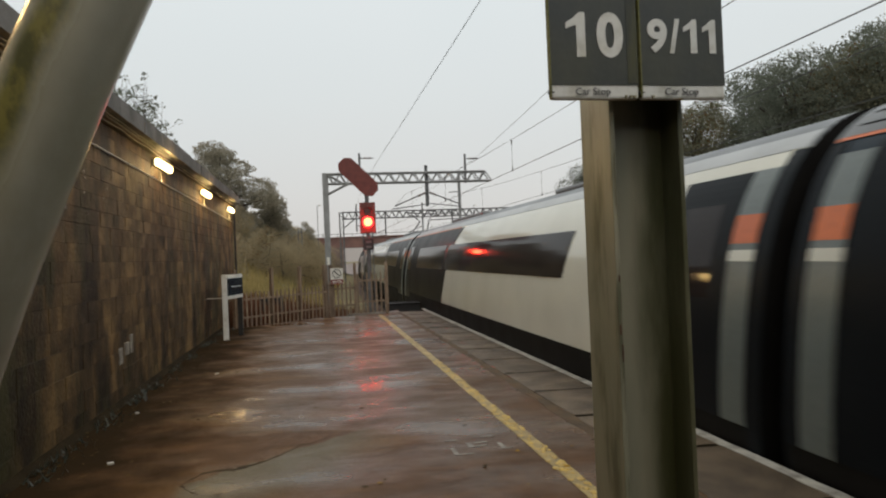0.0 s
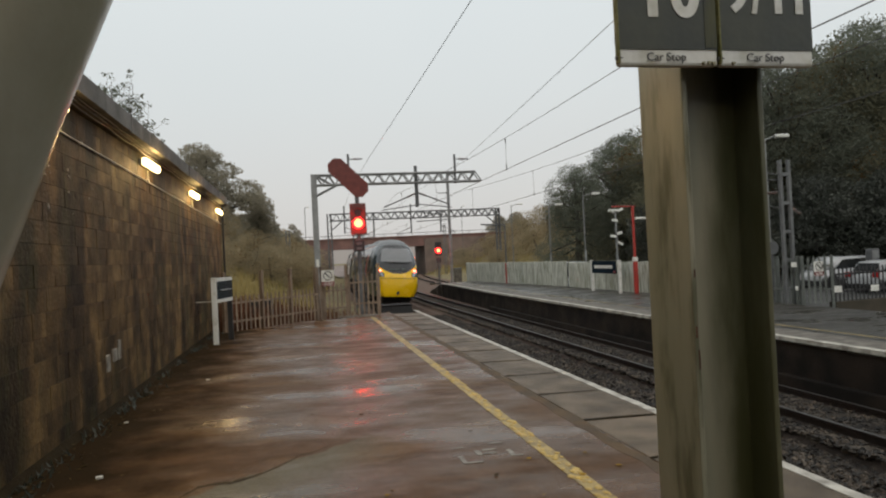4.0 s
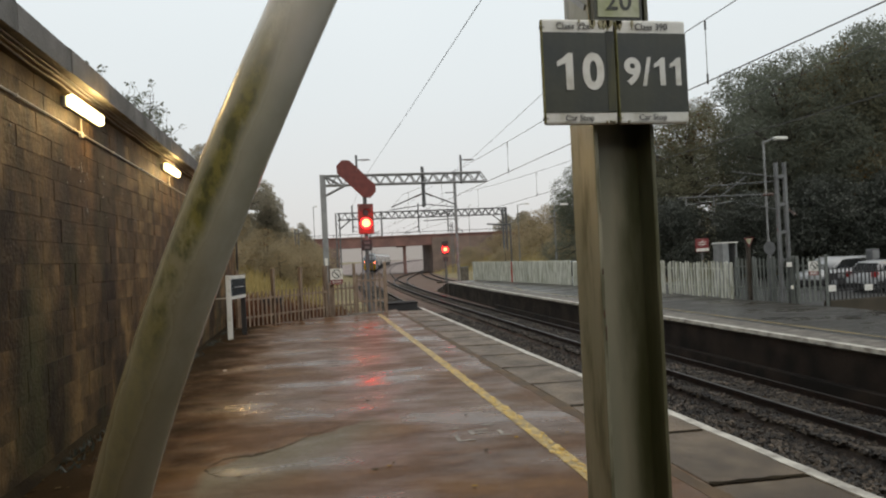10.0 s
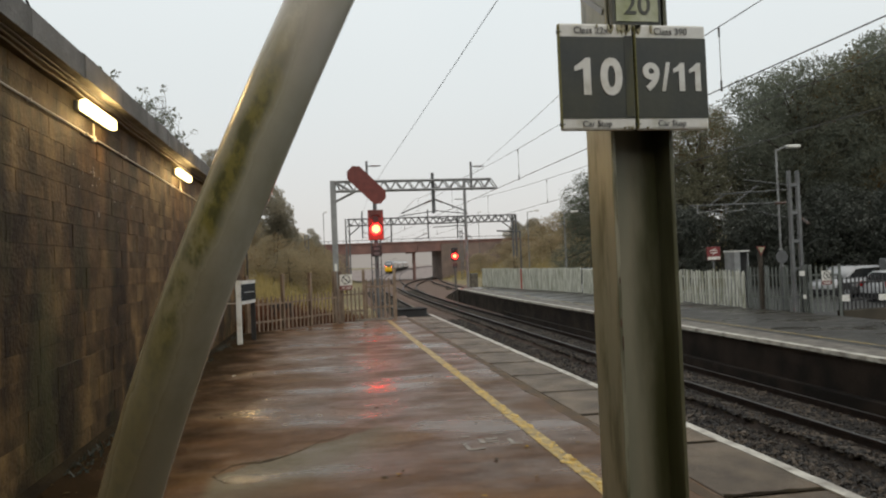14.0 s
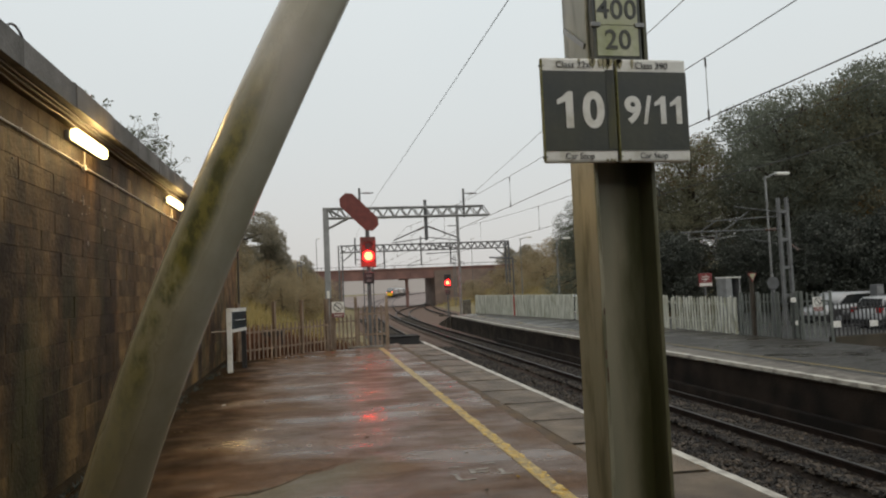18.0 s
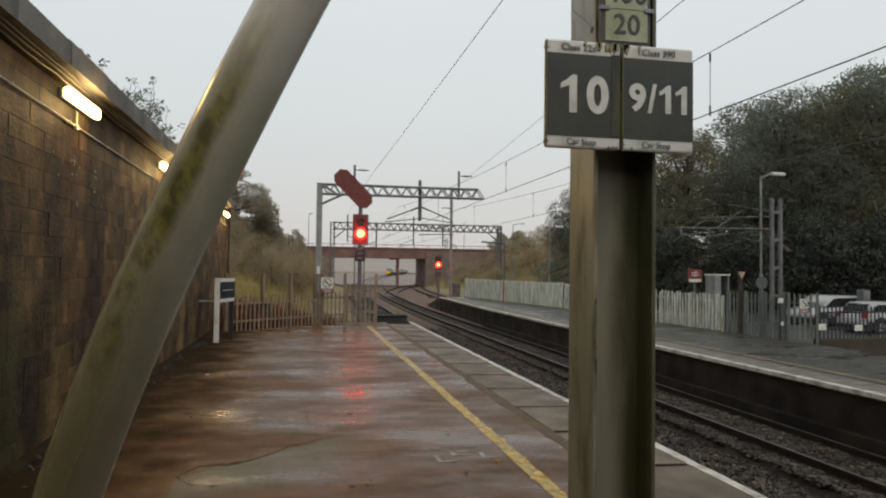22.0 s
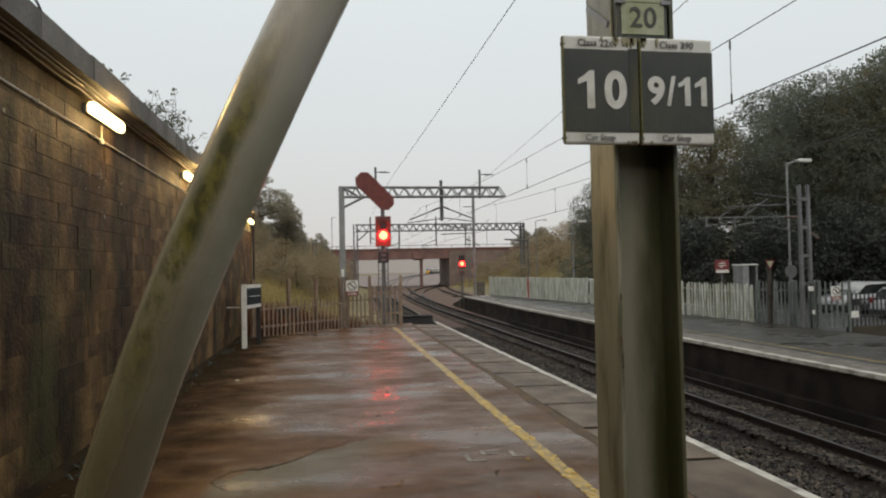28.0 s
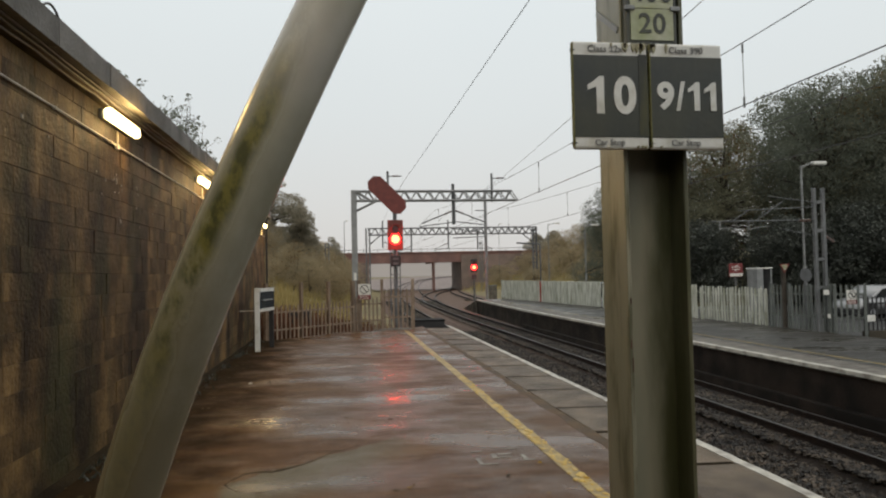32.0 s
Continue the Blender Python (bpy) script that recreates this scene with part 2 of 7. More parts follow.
FADED = mat("faded_marking", (0.26, 0.24, 0.2), (0.13, 0.11, 0.09), 9, 60, (0.4, 0.6), 0.2)
BLOCK = mat("sooty_sandstone", (0.190, 0.114, 0.045), (0.072, 0.042, 0.017), 2.6, 26, (0.50, 0.78), 0.5, rand=0.22, grain=0.4, spec=0.2)
def add_stains(m, lo=0.35):
    """Soot and damp that run down over the whole wall."""
    n, l = m.node_tree.nodes, m.node_tree.links
    b = n["Principled BSDF"]
    g, mp, nz, mr, vm = n.new("ShaderNodeNewGeometry"), n.new("ShaderNodeMapping"), n.new("ShaderNodeTexNoise"), n.new("ShaderNodeMapRange"), n.new("ShaderNodeVectorMath")
    mp.inputs["Scale"].default_value = (1, 1.1, 0.35)
    nz.inputs["Scale"].default_value, nz.inputs["Detail"].default_value, nz.inputs["Roughness"].default_value = 1.3, 6, 0.6
    l.new(g.outputs["Position"], mp.inputs["Vector"])
    l.new(mp.outputs[0], nz.inputs["Vector"])
    mr.inputs["From Min"].default_value, mr.inputs["From Max"].default_value, mr.inputs["To Min"].default_value, mr.inputs["To Max"].default_value = 0.38, 0.60, lo, 1.05
    l.new(nz.outputs["Fac"], mr.inputs["Value"])
    vm.operation = "SCALE"
    l.new(b.inputs["Base Color"].links[0].from_socket, vm.inputs[0])
    l.new(mr.outputs[0], vm.inputs["Scale"])
    # long dark runs of damp
    m2, n2, r2, v2 = n.new("ShaderNodeMapping"), n.new("ShaderNodeTexNoise"), n.new("ShaderNodeMapRange"), n.new("ShaderNodeVectorMath")
    m2.inputs["Scale"].default_value = (1, 0.8, 0.32)
    m2.inputs["Location"].default_value = (0, 0.35, 0)
    n2.inputs["Scale"].default_value, n2.inputs["Detail"].default_value, n2.inputs["Roughness"].default_value = 1.9, 4, 0.55
    l.new(g.outputs["Position"], m2.inputs["Vector"])
    l.new(m2.outputs[0], n2.inputs["Vector"])
    r2.inputs["From Min"].default_value, r2.inputs["From Max"].default_value, r2.inputs["To Min"].default_value, r2.inputs["To Max"].default_value = 0.40, 0.53, 0.30, 1.05
    l.new(n2.outputs["Fac"], r2.inputs["Value"])
    v2.operation = "SCALE"
    l.new(vm.outputs[0], v2.inputs[0])
    l.new(r2.outputs[0], v2.inputs["Scale"])
    # thin green algae where the damp lingers
    n3, r3, mx = n.new("ShaderNodeTexNoise"), n.new("ShaderNodeMapRange"), n.new("ShaderNodeMix")
    n3.inputs["Scale"].default_value, n3.inputs["Detail"].default_value, n3.inputs["Roughness"].default_value = 0.9, 7, 0.68
    l.new(mp.outputs[0], n3.inputs["Vector"])
    r3.inputs["From Min"].default_value, r3.inputs["From Max"].default_value, r3.inputs["To Max"].default_value = 0.50, 0.66, 0.75
    l.new(n3.outputs["Fac"], r3.inputs["Value"])
    mx.data_type = "RGBA"
    l.new(r3.outputs[0], mx.inputs[0])
    l.new(v2.outputs[0], mx.inputs[6])
    mx.inputs[7].default_value = (0.052, 0.050, 0.018, 1)
    l.new(mx.outputs[2], b.inputs["Base Color"])


add_stains(BLOCK)
MORTAR = mat("dark_mortar", (0.060, 0.040, 0.018), (0.030, 0.021, 0.010), 3, 40, (0.7, 0.9), 0.5, spec=0.2)
COPING = mat("weathered_coping", (0.16, 0.15, 0.135), (0.085, 0.08, 0.07), 2, 30, (0.6, 0.85), 0.4, rand=0.1)
DARK_BRICK = mat("sooty_brick", (0.030, 0.021, 0.015), (0.009, 0.007, 0.0055), 1.6, 30, (0.6, 0.85), 0.6, rand=0.3, spec=0.2)
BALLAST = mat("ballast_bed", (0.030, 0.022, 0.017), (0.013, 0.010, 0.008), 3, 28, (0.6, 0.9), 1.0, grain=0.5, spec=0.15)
STONE = mat("ballast_stone", (0.041, 0.031, 0.022), (0.013, 0.010, 0.0075), 1.5, 40, (0.4, 0.75), 0.5, grain=0.4, spec=0.3)
CONCRETE = mat("grey_concrete", (0.165, 0.148, 0.125), (0.080, 0.071, 0.060), 4, 45, (0.5, 0.8), 0.4, rand=0.25, spec=0.25)


def add_far_haze(m, rust, y0, y1):
    """Haze put into the ballast's colour: paler rust-brown further along the line."""
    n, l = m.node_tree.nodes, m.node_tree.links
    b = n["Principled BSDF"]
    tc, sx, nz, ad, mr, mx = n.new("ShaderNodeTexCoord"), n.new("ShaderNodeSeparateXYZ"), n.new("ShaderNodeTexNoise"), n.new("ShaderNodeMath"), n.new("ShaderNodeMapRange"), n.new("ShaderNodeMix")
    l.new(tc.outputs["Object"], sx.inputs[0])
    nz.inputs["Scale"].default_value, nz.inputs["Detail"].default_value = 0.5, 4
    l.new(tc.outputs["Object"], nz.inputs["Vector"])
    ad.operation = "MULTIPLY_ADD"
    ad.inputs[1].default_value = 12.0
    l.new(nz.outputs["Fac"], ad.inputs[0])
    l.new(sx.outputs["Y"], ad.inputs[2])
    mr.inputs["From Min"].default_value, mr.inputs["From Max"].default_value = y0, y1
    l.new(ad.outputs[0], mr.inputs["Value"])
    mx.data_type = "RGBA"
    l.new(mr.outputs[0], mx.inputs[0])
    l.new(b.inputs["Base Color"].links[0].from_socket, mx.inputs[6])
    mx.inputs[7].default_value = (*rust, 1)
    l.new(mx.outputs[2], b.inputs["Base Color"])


add_far_haze(BALLAST, (0.135, 0.088, 0.066), 16, 62)
RAIL_SIDE = mat("rusty_rail", (0.026, 0.016, 0.012), (0.014, 0.010, 0.008), 6, 40, (0.6, 0.85), 0.3, spec=0.2)
SLEEPER_STONE = mat("grimy_sleeper_concrete", (0.070, 0.058, 0.045), (0.022, 0.018, 0.014), 5, 45, (0.6, 0.85), 0.4, rand=0.5, spec=0.15, contrast=(0.38, 0.60))
RAIL_TOP = mat("polished_rail_head", (0.075, 0.07, 0.066), (0.04, 0.036, 0.033), 2, 30, (0.35, 0.55), 0.05, metal=0.8)
GREEN_STEEL = mat("patchy_green_post", (0.285, 0.262, 0.190), (0.205, 0.204, 0.146), 2.2, 9, (0.24, 0.46), 0.08, grain=0.10, stretch=(2, 2, 0.5))
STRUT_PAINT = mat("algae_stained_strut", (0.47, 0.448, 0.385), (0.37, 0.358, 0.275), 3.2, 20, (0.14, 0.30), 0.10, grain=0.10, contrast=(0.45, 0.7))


def add_algae_and_shade(m):
    """Soft green growth along the rainward side of the leaning tube, and shade painted on its lower length."""
    n, l = m.node_tree.nodes, m.node_tree.links
    b = n["Principled BSDF"]

    def op(kind, a, c, d=None):
        q = n.new("ShaderNodeMath")
        q.operation = kind
        for i, v in enumerate((a, c, d)):
            if v is None:
                continue
            if isinstance(v, (int, float)):
                q.inputs[i].default_value = v
            else:
                l.new(v, q.inputs[i])
        return q.outputs[0]

    def ramp(v, a, c, lo=0.0, hi=1.0):
        q = n.new("ShaderNodeMapRange")
        q.interpolation_type = "SMOOTHSTEP"
        for k, x in zip(("From Min", "From Max", "To Min", "To Max"), (a, c, lo, hi)):
            q.inputs[k].default_value = x
        l.new(v, q.inputs["Value"])
        return q.outputs[0]

    def nz(scale, stretch):
        mp, q = n.new("ShaderNodeMapping"), n.new("ShaderNodeTexNoise")
        mp.inputs["Scale"].default_value = stretch
        l.new(tc.outputs["Object"], mp.inputs["Vector"])
        l.new(mp.outputs[0], q.inputs["Vector"])
        q.inputs["Scale"].default_value, q.inputs["Detail"].default_value, q.inputs["Roughness"].default_value = scale, 6, 0.65
        return q.outputs["Fac"]

    tc, sx = n.new("ShaderNodeTexCoord"), n.new("ShaderNodeSeparateXYZ")
    l.new(tc.outputs["Object"], sx.inputs[0])
    u = op("SUBTRACT", sx.outputs["Z"], 1.7)
    axis = op("MULTIPLY_ADD", op("MULTIPLY_ADD", op("MULTIPLY_ADD", u, -0.056, 0.0866), u, 0.4254), u, -0.1977)
    side = op("DIVIDE", op("SUBTRACT", sx.outputs["X"], axis), 0.0486)
    patch, fine = nz(9.0, (1, 1, 0.45)), nz(45.0, (1, 1, 0.6))
    off = op("ABSOLUTE", op("ADD", side, op("MULTIPLY_ADD", patch, -0.9, 0.80)), 0.0)
    band = ramp(off, 0.12, 0.70, 1.0, 0.0)
    high = op("MULTIPLY", ramp(sx.outputs["Z"], 1.50, 1.70, 0.30, 1.0), ramp(sx.outputs["Z"], 1.92, 2.12, 1.0, 0.22))
    mask = op("MULTIPLY", op("MULTIPLY", band, high), ramp(op("ADD", patch, op("MULTIPLY", fine, 0.35)), 0.50, 0.70, 0.18, 1.0))
    tint = n.new("ShaderNodeMix")
    tint.data_type = "RGBA"
    tint.inputs[6].default_value, tint.inputs[7].default_value = (0.150, 0.135, 0.026, 1), (0.050, 0.053, 0.008, 1)
    l.new(ramp(fine, 0.42, 0.62), tint.inputs[0])
    mix = n.new("ShaderNodeMix")
    mix.data_type = "RGBA"
    l.new(mask, mix.inputs[0])
    # shade of the lower length, put into the colour as brown-green
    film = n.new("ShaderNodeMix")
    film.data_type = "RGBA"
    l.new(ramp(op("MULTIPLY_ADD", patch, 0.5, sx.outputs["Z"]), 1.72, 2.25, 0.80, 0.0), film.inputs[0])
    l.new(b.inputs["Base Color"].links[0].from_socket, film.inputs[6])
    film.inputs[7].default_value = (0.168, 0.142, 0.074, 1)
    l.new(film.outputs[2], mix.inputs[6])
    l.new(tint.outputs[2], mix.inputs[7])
    l.new(mix.outputs[2], b.inputs["Base Color"])
    l.new(op("ADD", b.inputs["Roughness"].links[0].from_socket, op("MULTIPLY", mask, 0.35)), b.inputs["Roughness"])


add_algae_and_shade(STRUT_PAINT)


def add_post_dark_green(m):
    """Darker green on the post's right flange and web and along the open edge, in long uneven runs."""
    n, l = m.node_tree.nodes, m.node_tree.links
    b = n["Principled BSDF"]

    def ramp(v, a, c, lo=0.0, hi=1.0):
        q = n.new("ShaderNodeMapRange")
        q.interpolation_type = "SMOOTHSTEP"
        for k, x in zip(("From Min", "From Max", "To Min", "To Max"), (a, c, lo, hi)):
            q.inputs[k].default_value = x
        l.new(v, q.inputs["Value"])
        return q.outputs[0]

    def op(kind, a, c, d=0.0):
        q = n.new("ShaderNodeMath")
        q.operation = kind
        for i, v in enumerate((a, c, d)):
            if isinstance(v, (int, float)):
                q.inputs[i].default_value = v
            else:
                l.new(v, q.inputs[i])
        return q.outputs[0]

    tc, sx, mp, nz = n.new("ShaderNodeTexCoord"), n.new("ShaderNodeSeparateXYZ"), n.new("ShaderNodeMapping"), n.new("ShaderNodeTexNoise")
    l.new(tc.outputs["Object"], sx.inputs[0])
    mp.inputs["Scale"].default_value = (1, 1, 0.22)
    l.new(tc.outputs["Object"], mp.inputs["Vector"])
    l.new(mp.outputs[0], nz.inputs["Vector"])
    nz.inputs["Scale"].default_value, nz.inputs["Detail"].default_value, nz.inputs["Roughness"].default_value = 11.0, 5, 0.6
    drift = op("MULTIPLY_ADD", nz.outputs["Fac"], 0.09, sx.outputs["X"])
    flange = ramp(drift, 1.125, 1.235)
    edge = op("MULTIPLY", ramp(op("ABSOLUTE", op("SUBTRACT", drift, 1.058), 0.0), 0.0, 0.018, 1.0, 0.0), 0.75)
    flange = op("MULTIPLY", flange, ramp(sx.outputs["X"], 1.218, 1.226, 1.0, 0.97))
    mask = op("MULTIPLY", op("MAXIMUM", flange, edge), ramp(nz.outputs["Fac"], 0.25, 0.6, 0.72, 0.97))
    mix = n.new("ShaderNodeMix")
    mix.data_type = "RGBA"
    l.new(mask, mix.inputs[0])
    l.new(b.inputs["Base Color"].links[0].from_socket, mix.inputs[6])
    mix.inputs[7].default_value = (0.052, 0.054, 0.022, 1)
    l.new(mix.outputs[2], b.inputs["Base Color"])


add_post_dark_green(GREEN_STEEL)
ALGAE = mat("green_algae", (0.10, 0.10, 0.018), (0.16, 0.145, 0.05), 8, 45, (0.5, 0.8), 0.5)
ALGAE_DULL = mat("brown_green_growth", (0.25, 0.23, 0.13), (0.33, 0.31, 0.21), 30, 60, (0.5, 0.8), 0.3)
SIGN_DARK = mat("sign_dark_green_black", (0.030, 0.035, 0.033), (0.050, 0.053, 0.038), 5, 40, (0.3, 0.5), 0.05, grain=0.1)
BOARD_ALGAE = mat("algae_on_board", (0.060, 0.060, 0.024), (0.030, 0.034, 0.028), 9, 50, (0.5, 0.7), 0.1, stretch=(2, 1, 0.4), contrast=(0.40, 0.60))
SIGN_WHITE = mat("sign_white", (0.65, 0.65, 0.61), (0.45, 0.44, 0.37), 11, 60, (0.35, 0.6), 0.05, grain=0.10, contrast=(0.50, 0.72))
CAPTION = mat("sign_caption_grey", (0.07, 0.07, 0.068), (0.10, 0.10, 0.095), 6, 40, (0.4, 0.6), 0)
SIGN_PALE = mat("mossy_white_plate", (0.42, 0.43, 0.33), (0.29, 0.32, 0.18), 9, 40, (0.4, 0.6), 0.1)
SIGN_RED = mat("sign_red", (0.20, 0.026, 0.026), (0.15, 0.024, 0.024), 3, 40, (0.3, 0.5), 0)
GALV = mat("galvanised_steel", (0.26, 0.27, 0.27), (0.18, 0.185, 0.185), 2, 30, (0.35, 0.55), 0.08, metal=0.35, rand=0.06)
GALV_DARK = mat("weathered_steel", (0.13, 0.135, 0.14), (0.085, 0.088, 0.09), 2, 30, (0.45, 0.65), 0.08, metal=0.2)
MAST_STEEL = mat("dull_mast_steel", (0.17, 0.178, 0.18), (0.11, 0.115, 0.117), 2, 30, (0.4, 0.6), 0.08, metal=0.3)
FENCE_OLD = mat("dull_fence_paint", (0.25, 0.185, 0.13), (0.15, 0.105, 0.075), 3, 30, (0.5, 0.75), 0.2, rand=0.2)
FENCE_GALV = mat("galvanised_fence", (0.15, 0.165, 0.152), (0.10, 0.112, 0.102), 2, 30, (0.5, 0.7), 0.1, rand=0.12)
FENCE_WHITE = mat("mossy_whitewash_board", (0.62, 0.63, 0.56), (0.27, 0.275, 0.20), 2.4, 30, (0.5, 0.8), 0.3, rand=0.10, stretch=(3, 3, 0.6))
BLACK = mat("black_paint", (0.015, 0.015, 0.016), (0.025, 0.025, 0.026), 3, 30, (0.4, 0.6), 0.05)
RED_BROWN_BOARD = mat("red_brown_backboard", (0.15, 0.034, 0.027), (0.11, 0.027, 0.022), 4, 30, (0.5, 0.7), 0.1)
RED_PAINT = mat("red_gloss_paint", (0.42, 0.035, 0.025), (0.33, 0.03, 0.02), 4, 30, (0.3, 0.5), 0.05)
WIRE = mat("dark_wire", (0.05, 0.05, 0.05), (0.035, 0.035, 0.035), 3, 30, (0.4, 0.6), 0)
CABLE = mat("grey_conduit", (0.56, 0.54, 0.48), (0.40, 0.38, 0.33), 5, 30, (0.4, 0.6), 0.05)
PORCELAIN = mat("brown_insulator", (0.13, 0.07, 0.05), (0.08, 0.05, 0.04), 5, 30, (0.2, 0.3), 0)
BRIDGE = mat("brown_bridge_girder", (0.25, 0.130, 0.108), (0.17, 0.095, 0.082), 0.5, 12, (0.6, 0.85), 0.3)
BRICK_FAR = mat("brown_brick_abutment", (0.24, 0.17, 0.14), (0.16, 0.12, 0.10), 0.6, 12, (0.7, 0.9), 0.4)
BARK = mat("bark", (0.06, 0.048, 0.035), (0.035, 0.028, 0.02), 4, 25, (0.7, 0.9), 0.6)
GRASS_GROUND = mat("rough_grass_ground", (0.22, 0.17, 0.075), (0.13, 0.11, 0.05), 0.35, 6, (0.8, 0.95), 0.6, grain=0.4)
EARTH = mat("dark_earth", (0.055, 0.043, 0.028), (0.035, 0.03, 0.018), 1.5, 20, (0.7, 0.95), 0.6)
EARTH_DAMP = mat("damp_silt", (0.026, 0.019, 0.010), (0.014, 0.010, 0.006), 3, 40, (0.7, 0.9), 0.6, spec=0.03)
CARPARK = mat("wet_tarmac", (0.055, 0.055, 0.052), (0.035, 0.035, 0.034), 0.8, 40, (0.25, 0.55), 0.2)
LAMP_GLOW = glow("warm_lamp_diffuser", (1.0, 0.78, 0.34), 7.0)
RED_GLOW = glow("red_signal_lens", (1.0, 0.36, 0.09), 6.5, (0.4, 0.02, 0.02))
RED_RIM = glow("red_signal_rim", (1.0, 0.012, 0.012), 19.0, (0.4, 0.02, 0.02))
TAIL_GLOW = glow("red_tail_lamp", (1.0, 0.09, 0.05), 14.0, (0.5, 0.03, 0.03))
MIST = glow("pale_mist", (0.50, 0.44, 0.42), 0.24, (0.3, 0.3, 0.3))
LENS_DARK = mat("dark_lens", (0.02, 0.02, 0.022), (0.03, 0.03, 0.03), 3, 30, (0.05, 0.1), 0)


def leaf_mat(name, c1, c2, through_light=0.42, rough=(0.5, 0.75), spec=0.15):
    m = mat(name, c1, c2, 0.7, 9, rough, 0, grain=0.3, spec=spec)
    n, l = m.node_tree.nodes, m.node_tree.links
    b = n["Principled BSDF"]
    g = n.new("ShaderNodeNewGeometry")
    hs = n.new("ShaderNodeHueSaturation")
    mr = n.new("ShaderNodeMapRange")
    mr.inputs["To Min"].default_value, mr.inputs["To Max"].default_value = 0.82, 1.18
    l.new(g.outputs["Random Per Island"], mr.inputs["Value"])
    l.new(mr.outputs[0], hs.inputs["Value"])
    src = b.inputs["Base Color"].links[0].from_socket
    l.new(src, hs.inputs["Color"])
    l.new(hs.outputs[0], b.inputs["Base Color"])
    tr, mx = n.new("ShaderNodeBsdfTranslucent"), n.new("ShaderNodeMixShader")
    l.new(hs.outputs[0], tr.inputs["Color"])
    mx.inputs[0].default_value = through_light
    l.new(b.outputs[0], mx.inputs[1])
    l.new(tr.outputs[0], mx.inputs[2])
    l.new(mx.outputs[0], n["Material Output"].inputs["Surface"])
    return m


LEAF_DARK = leaf_mat("dark_autumn_leaves", (0.150, 0.168, 0.135), (0.175, 0.186, 0.142), 0.55)
# leaves of the weeds, and the shade low in the wood put into colour
LEAF_LOW = leaf_mat("dark_glossy_leaves", (0.050, 0.058, 0.048), (0.066, 0.072, 0.058), 0.25, (0.22, 0.45), 0.35)
LEAF_MID = leaf_mat("grey_olive_leaves", (0.18, 0.182, 0.125), (0.20, 0.19, 0.125), 0.55)
LEAF_RUST = leaf_mat("turning_leaves", (0.13, 0.088, 0.03), (0.20, 0.085, 0.024))
LEAF_GREEN = leaf_mat("dull_green_leaves", (0.34, 0.315, 0.25), (0.35, 0.315, 0.24), 0.6)
LEAF_OLIVE = leaf_mat("olive_bramble_leaves", (0.40, 0.315, 0.195), (0.31, 0.26, 0.165), 0.6)
BRACKEN = leaf_mat("dead_bracken_fronds", (0.17, 0.075, 0.042), (0.10, 0.05, 0.03), 0.35)
GRASS = leaf_mat("dry_grass_blades", (0.46, 0.35, 0.15), (0.28, 0.235, 0.10), 0.5)

# train
T_WHITE = mat("train_white", (0.66, 0.65, 0.56), (0.60, 0.585, 0.50), 0.8, 20, (0.05, 0.09), 0, grain=0.05)
T_NAVY = mat("train_navy", (0.013, 0.022, 0.031), (0.017, 0.027, 0.037), 0.8, 20, (0.10, 0.18), 0, grain=0.06, spec=0.10)
T_SILVER = mat("train_roof_edge_silver", (0.42, 0.43, 0.43), (0.34, 0.35, 0.35), 0.9, 18, (0.25, 0.4), 0.02, grain=0.08)
T_TEAL = mat("train_teal", (0.010, 0.028, 0.038), (0.009, 0.024, 0.033), 0.8, 20, (0.12, 0.22), 0, grain=0.06, spec=0.25)
T_GREY = mat("train_roof_grey", (0.17, 0.18, 0.185), (0.11, 0.115, 0.12), 0.9, 18, (0.3, 0.5), 0.04, grain=0.1)
T_DOOR = mat("train_door_charcoal", (0.008, 0.010, 0.012), (0.011, 0.013, 0.015), 1, 20, (0.25, 0.4), 0.02, spec=0.05)
T_STRIP = mat("train_end_strip_grey", (0.14, 0.165, 0.158), (0.115, 0.138, 0.132), 1, 20, (0.25, 0.4), 0.02)
T_ORANGE = mat("train_orange_line", (0.62, 0.14, 0.025), (0.55, 0.115, 0.025), 1, 20, (0.25, 0.4), 0)
T_RED = mat("train_dull_red", (0.36, 0.05, 0.025), (0.28, 0.04, 0.02), 1, 20, (0.25, 0.4), 0)
T_YELLOW = mat("train_nose_yellow", (0.78, 0.47, 0.006), (0.70, 0.41, 0.006), 1, 25, (0.2, 0.32), 0.02, grain=0.06)
T_BLACK = mat("train_underframe", (0.006, 0.0055, 0.005), (0.010, 0.009, 0.008), 2, 25, (0.5, 0.8), 0.1, spec=0.1)
T_MASK = mat("train_windscreen_mask", (0.030, 0.031, 0.034), (0.04, 0.04, 0.042), 2, 25, (0.15, 0.25), 0)
T_GLASS = mat("train_dark_glass", (0.020, 0.016, 0.016), (0.025, 0.020, 0.019), 2, 25, (0.06, 0.10), 0, grain=0.03, spec=0.10)
T_SCREEN = mat("train_windscreen", (0.20, 0.205, 0.21), (0.23, 0.23, 0.235), 2, 25, (0.06, 0.1), 0, grain=0.03)
T_LAMP = mat("train_lamp_cluster", (0.28, 0.29, 0.31), (0.2, 0.2, 0.22), 6, 25, (0.1, 0.2), 0, metal=0.5)


# ---- mesh helpers ----
def finish(name, bm, material, parent=None, label="", smooth=False):
    me = bpy.data.meshes.new(name)
    bmesh.ops.recalc_face_normals(bm, faces=bm.faces)
    bm.to_mesh(me)
    bm.free()
    me.materials.append(material)
    if smooth:
        for p in me.polygons:
            p.use_smooth = True
    ob = new(name, me)
    if parent:
        ob.parent = parent
    if label:
        ob["label"] = label
    return ob


part = finish


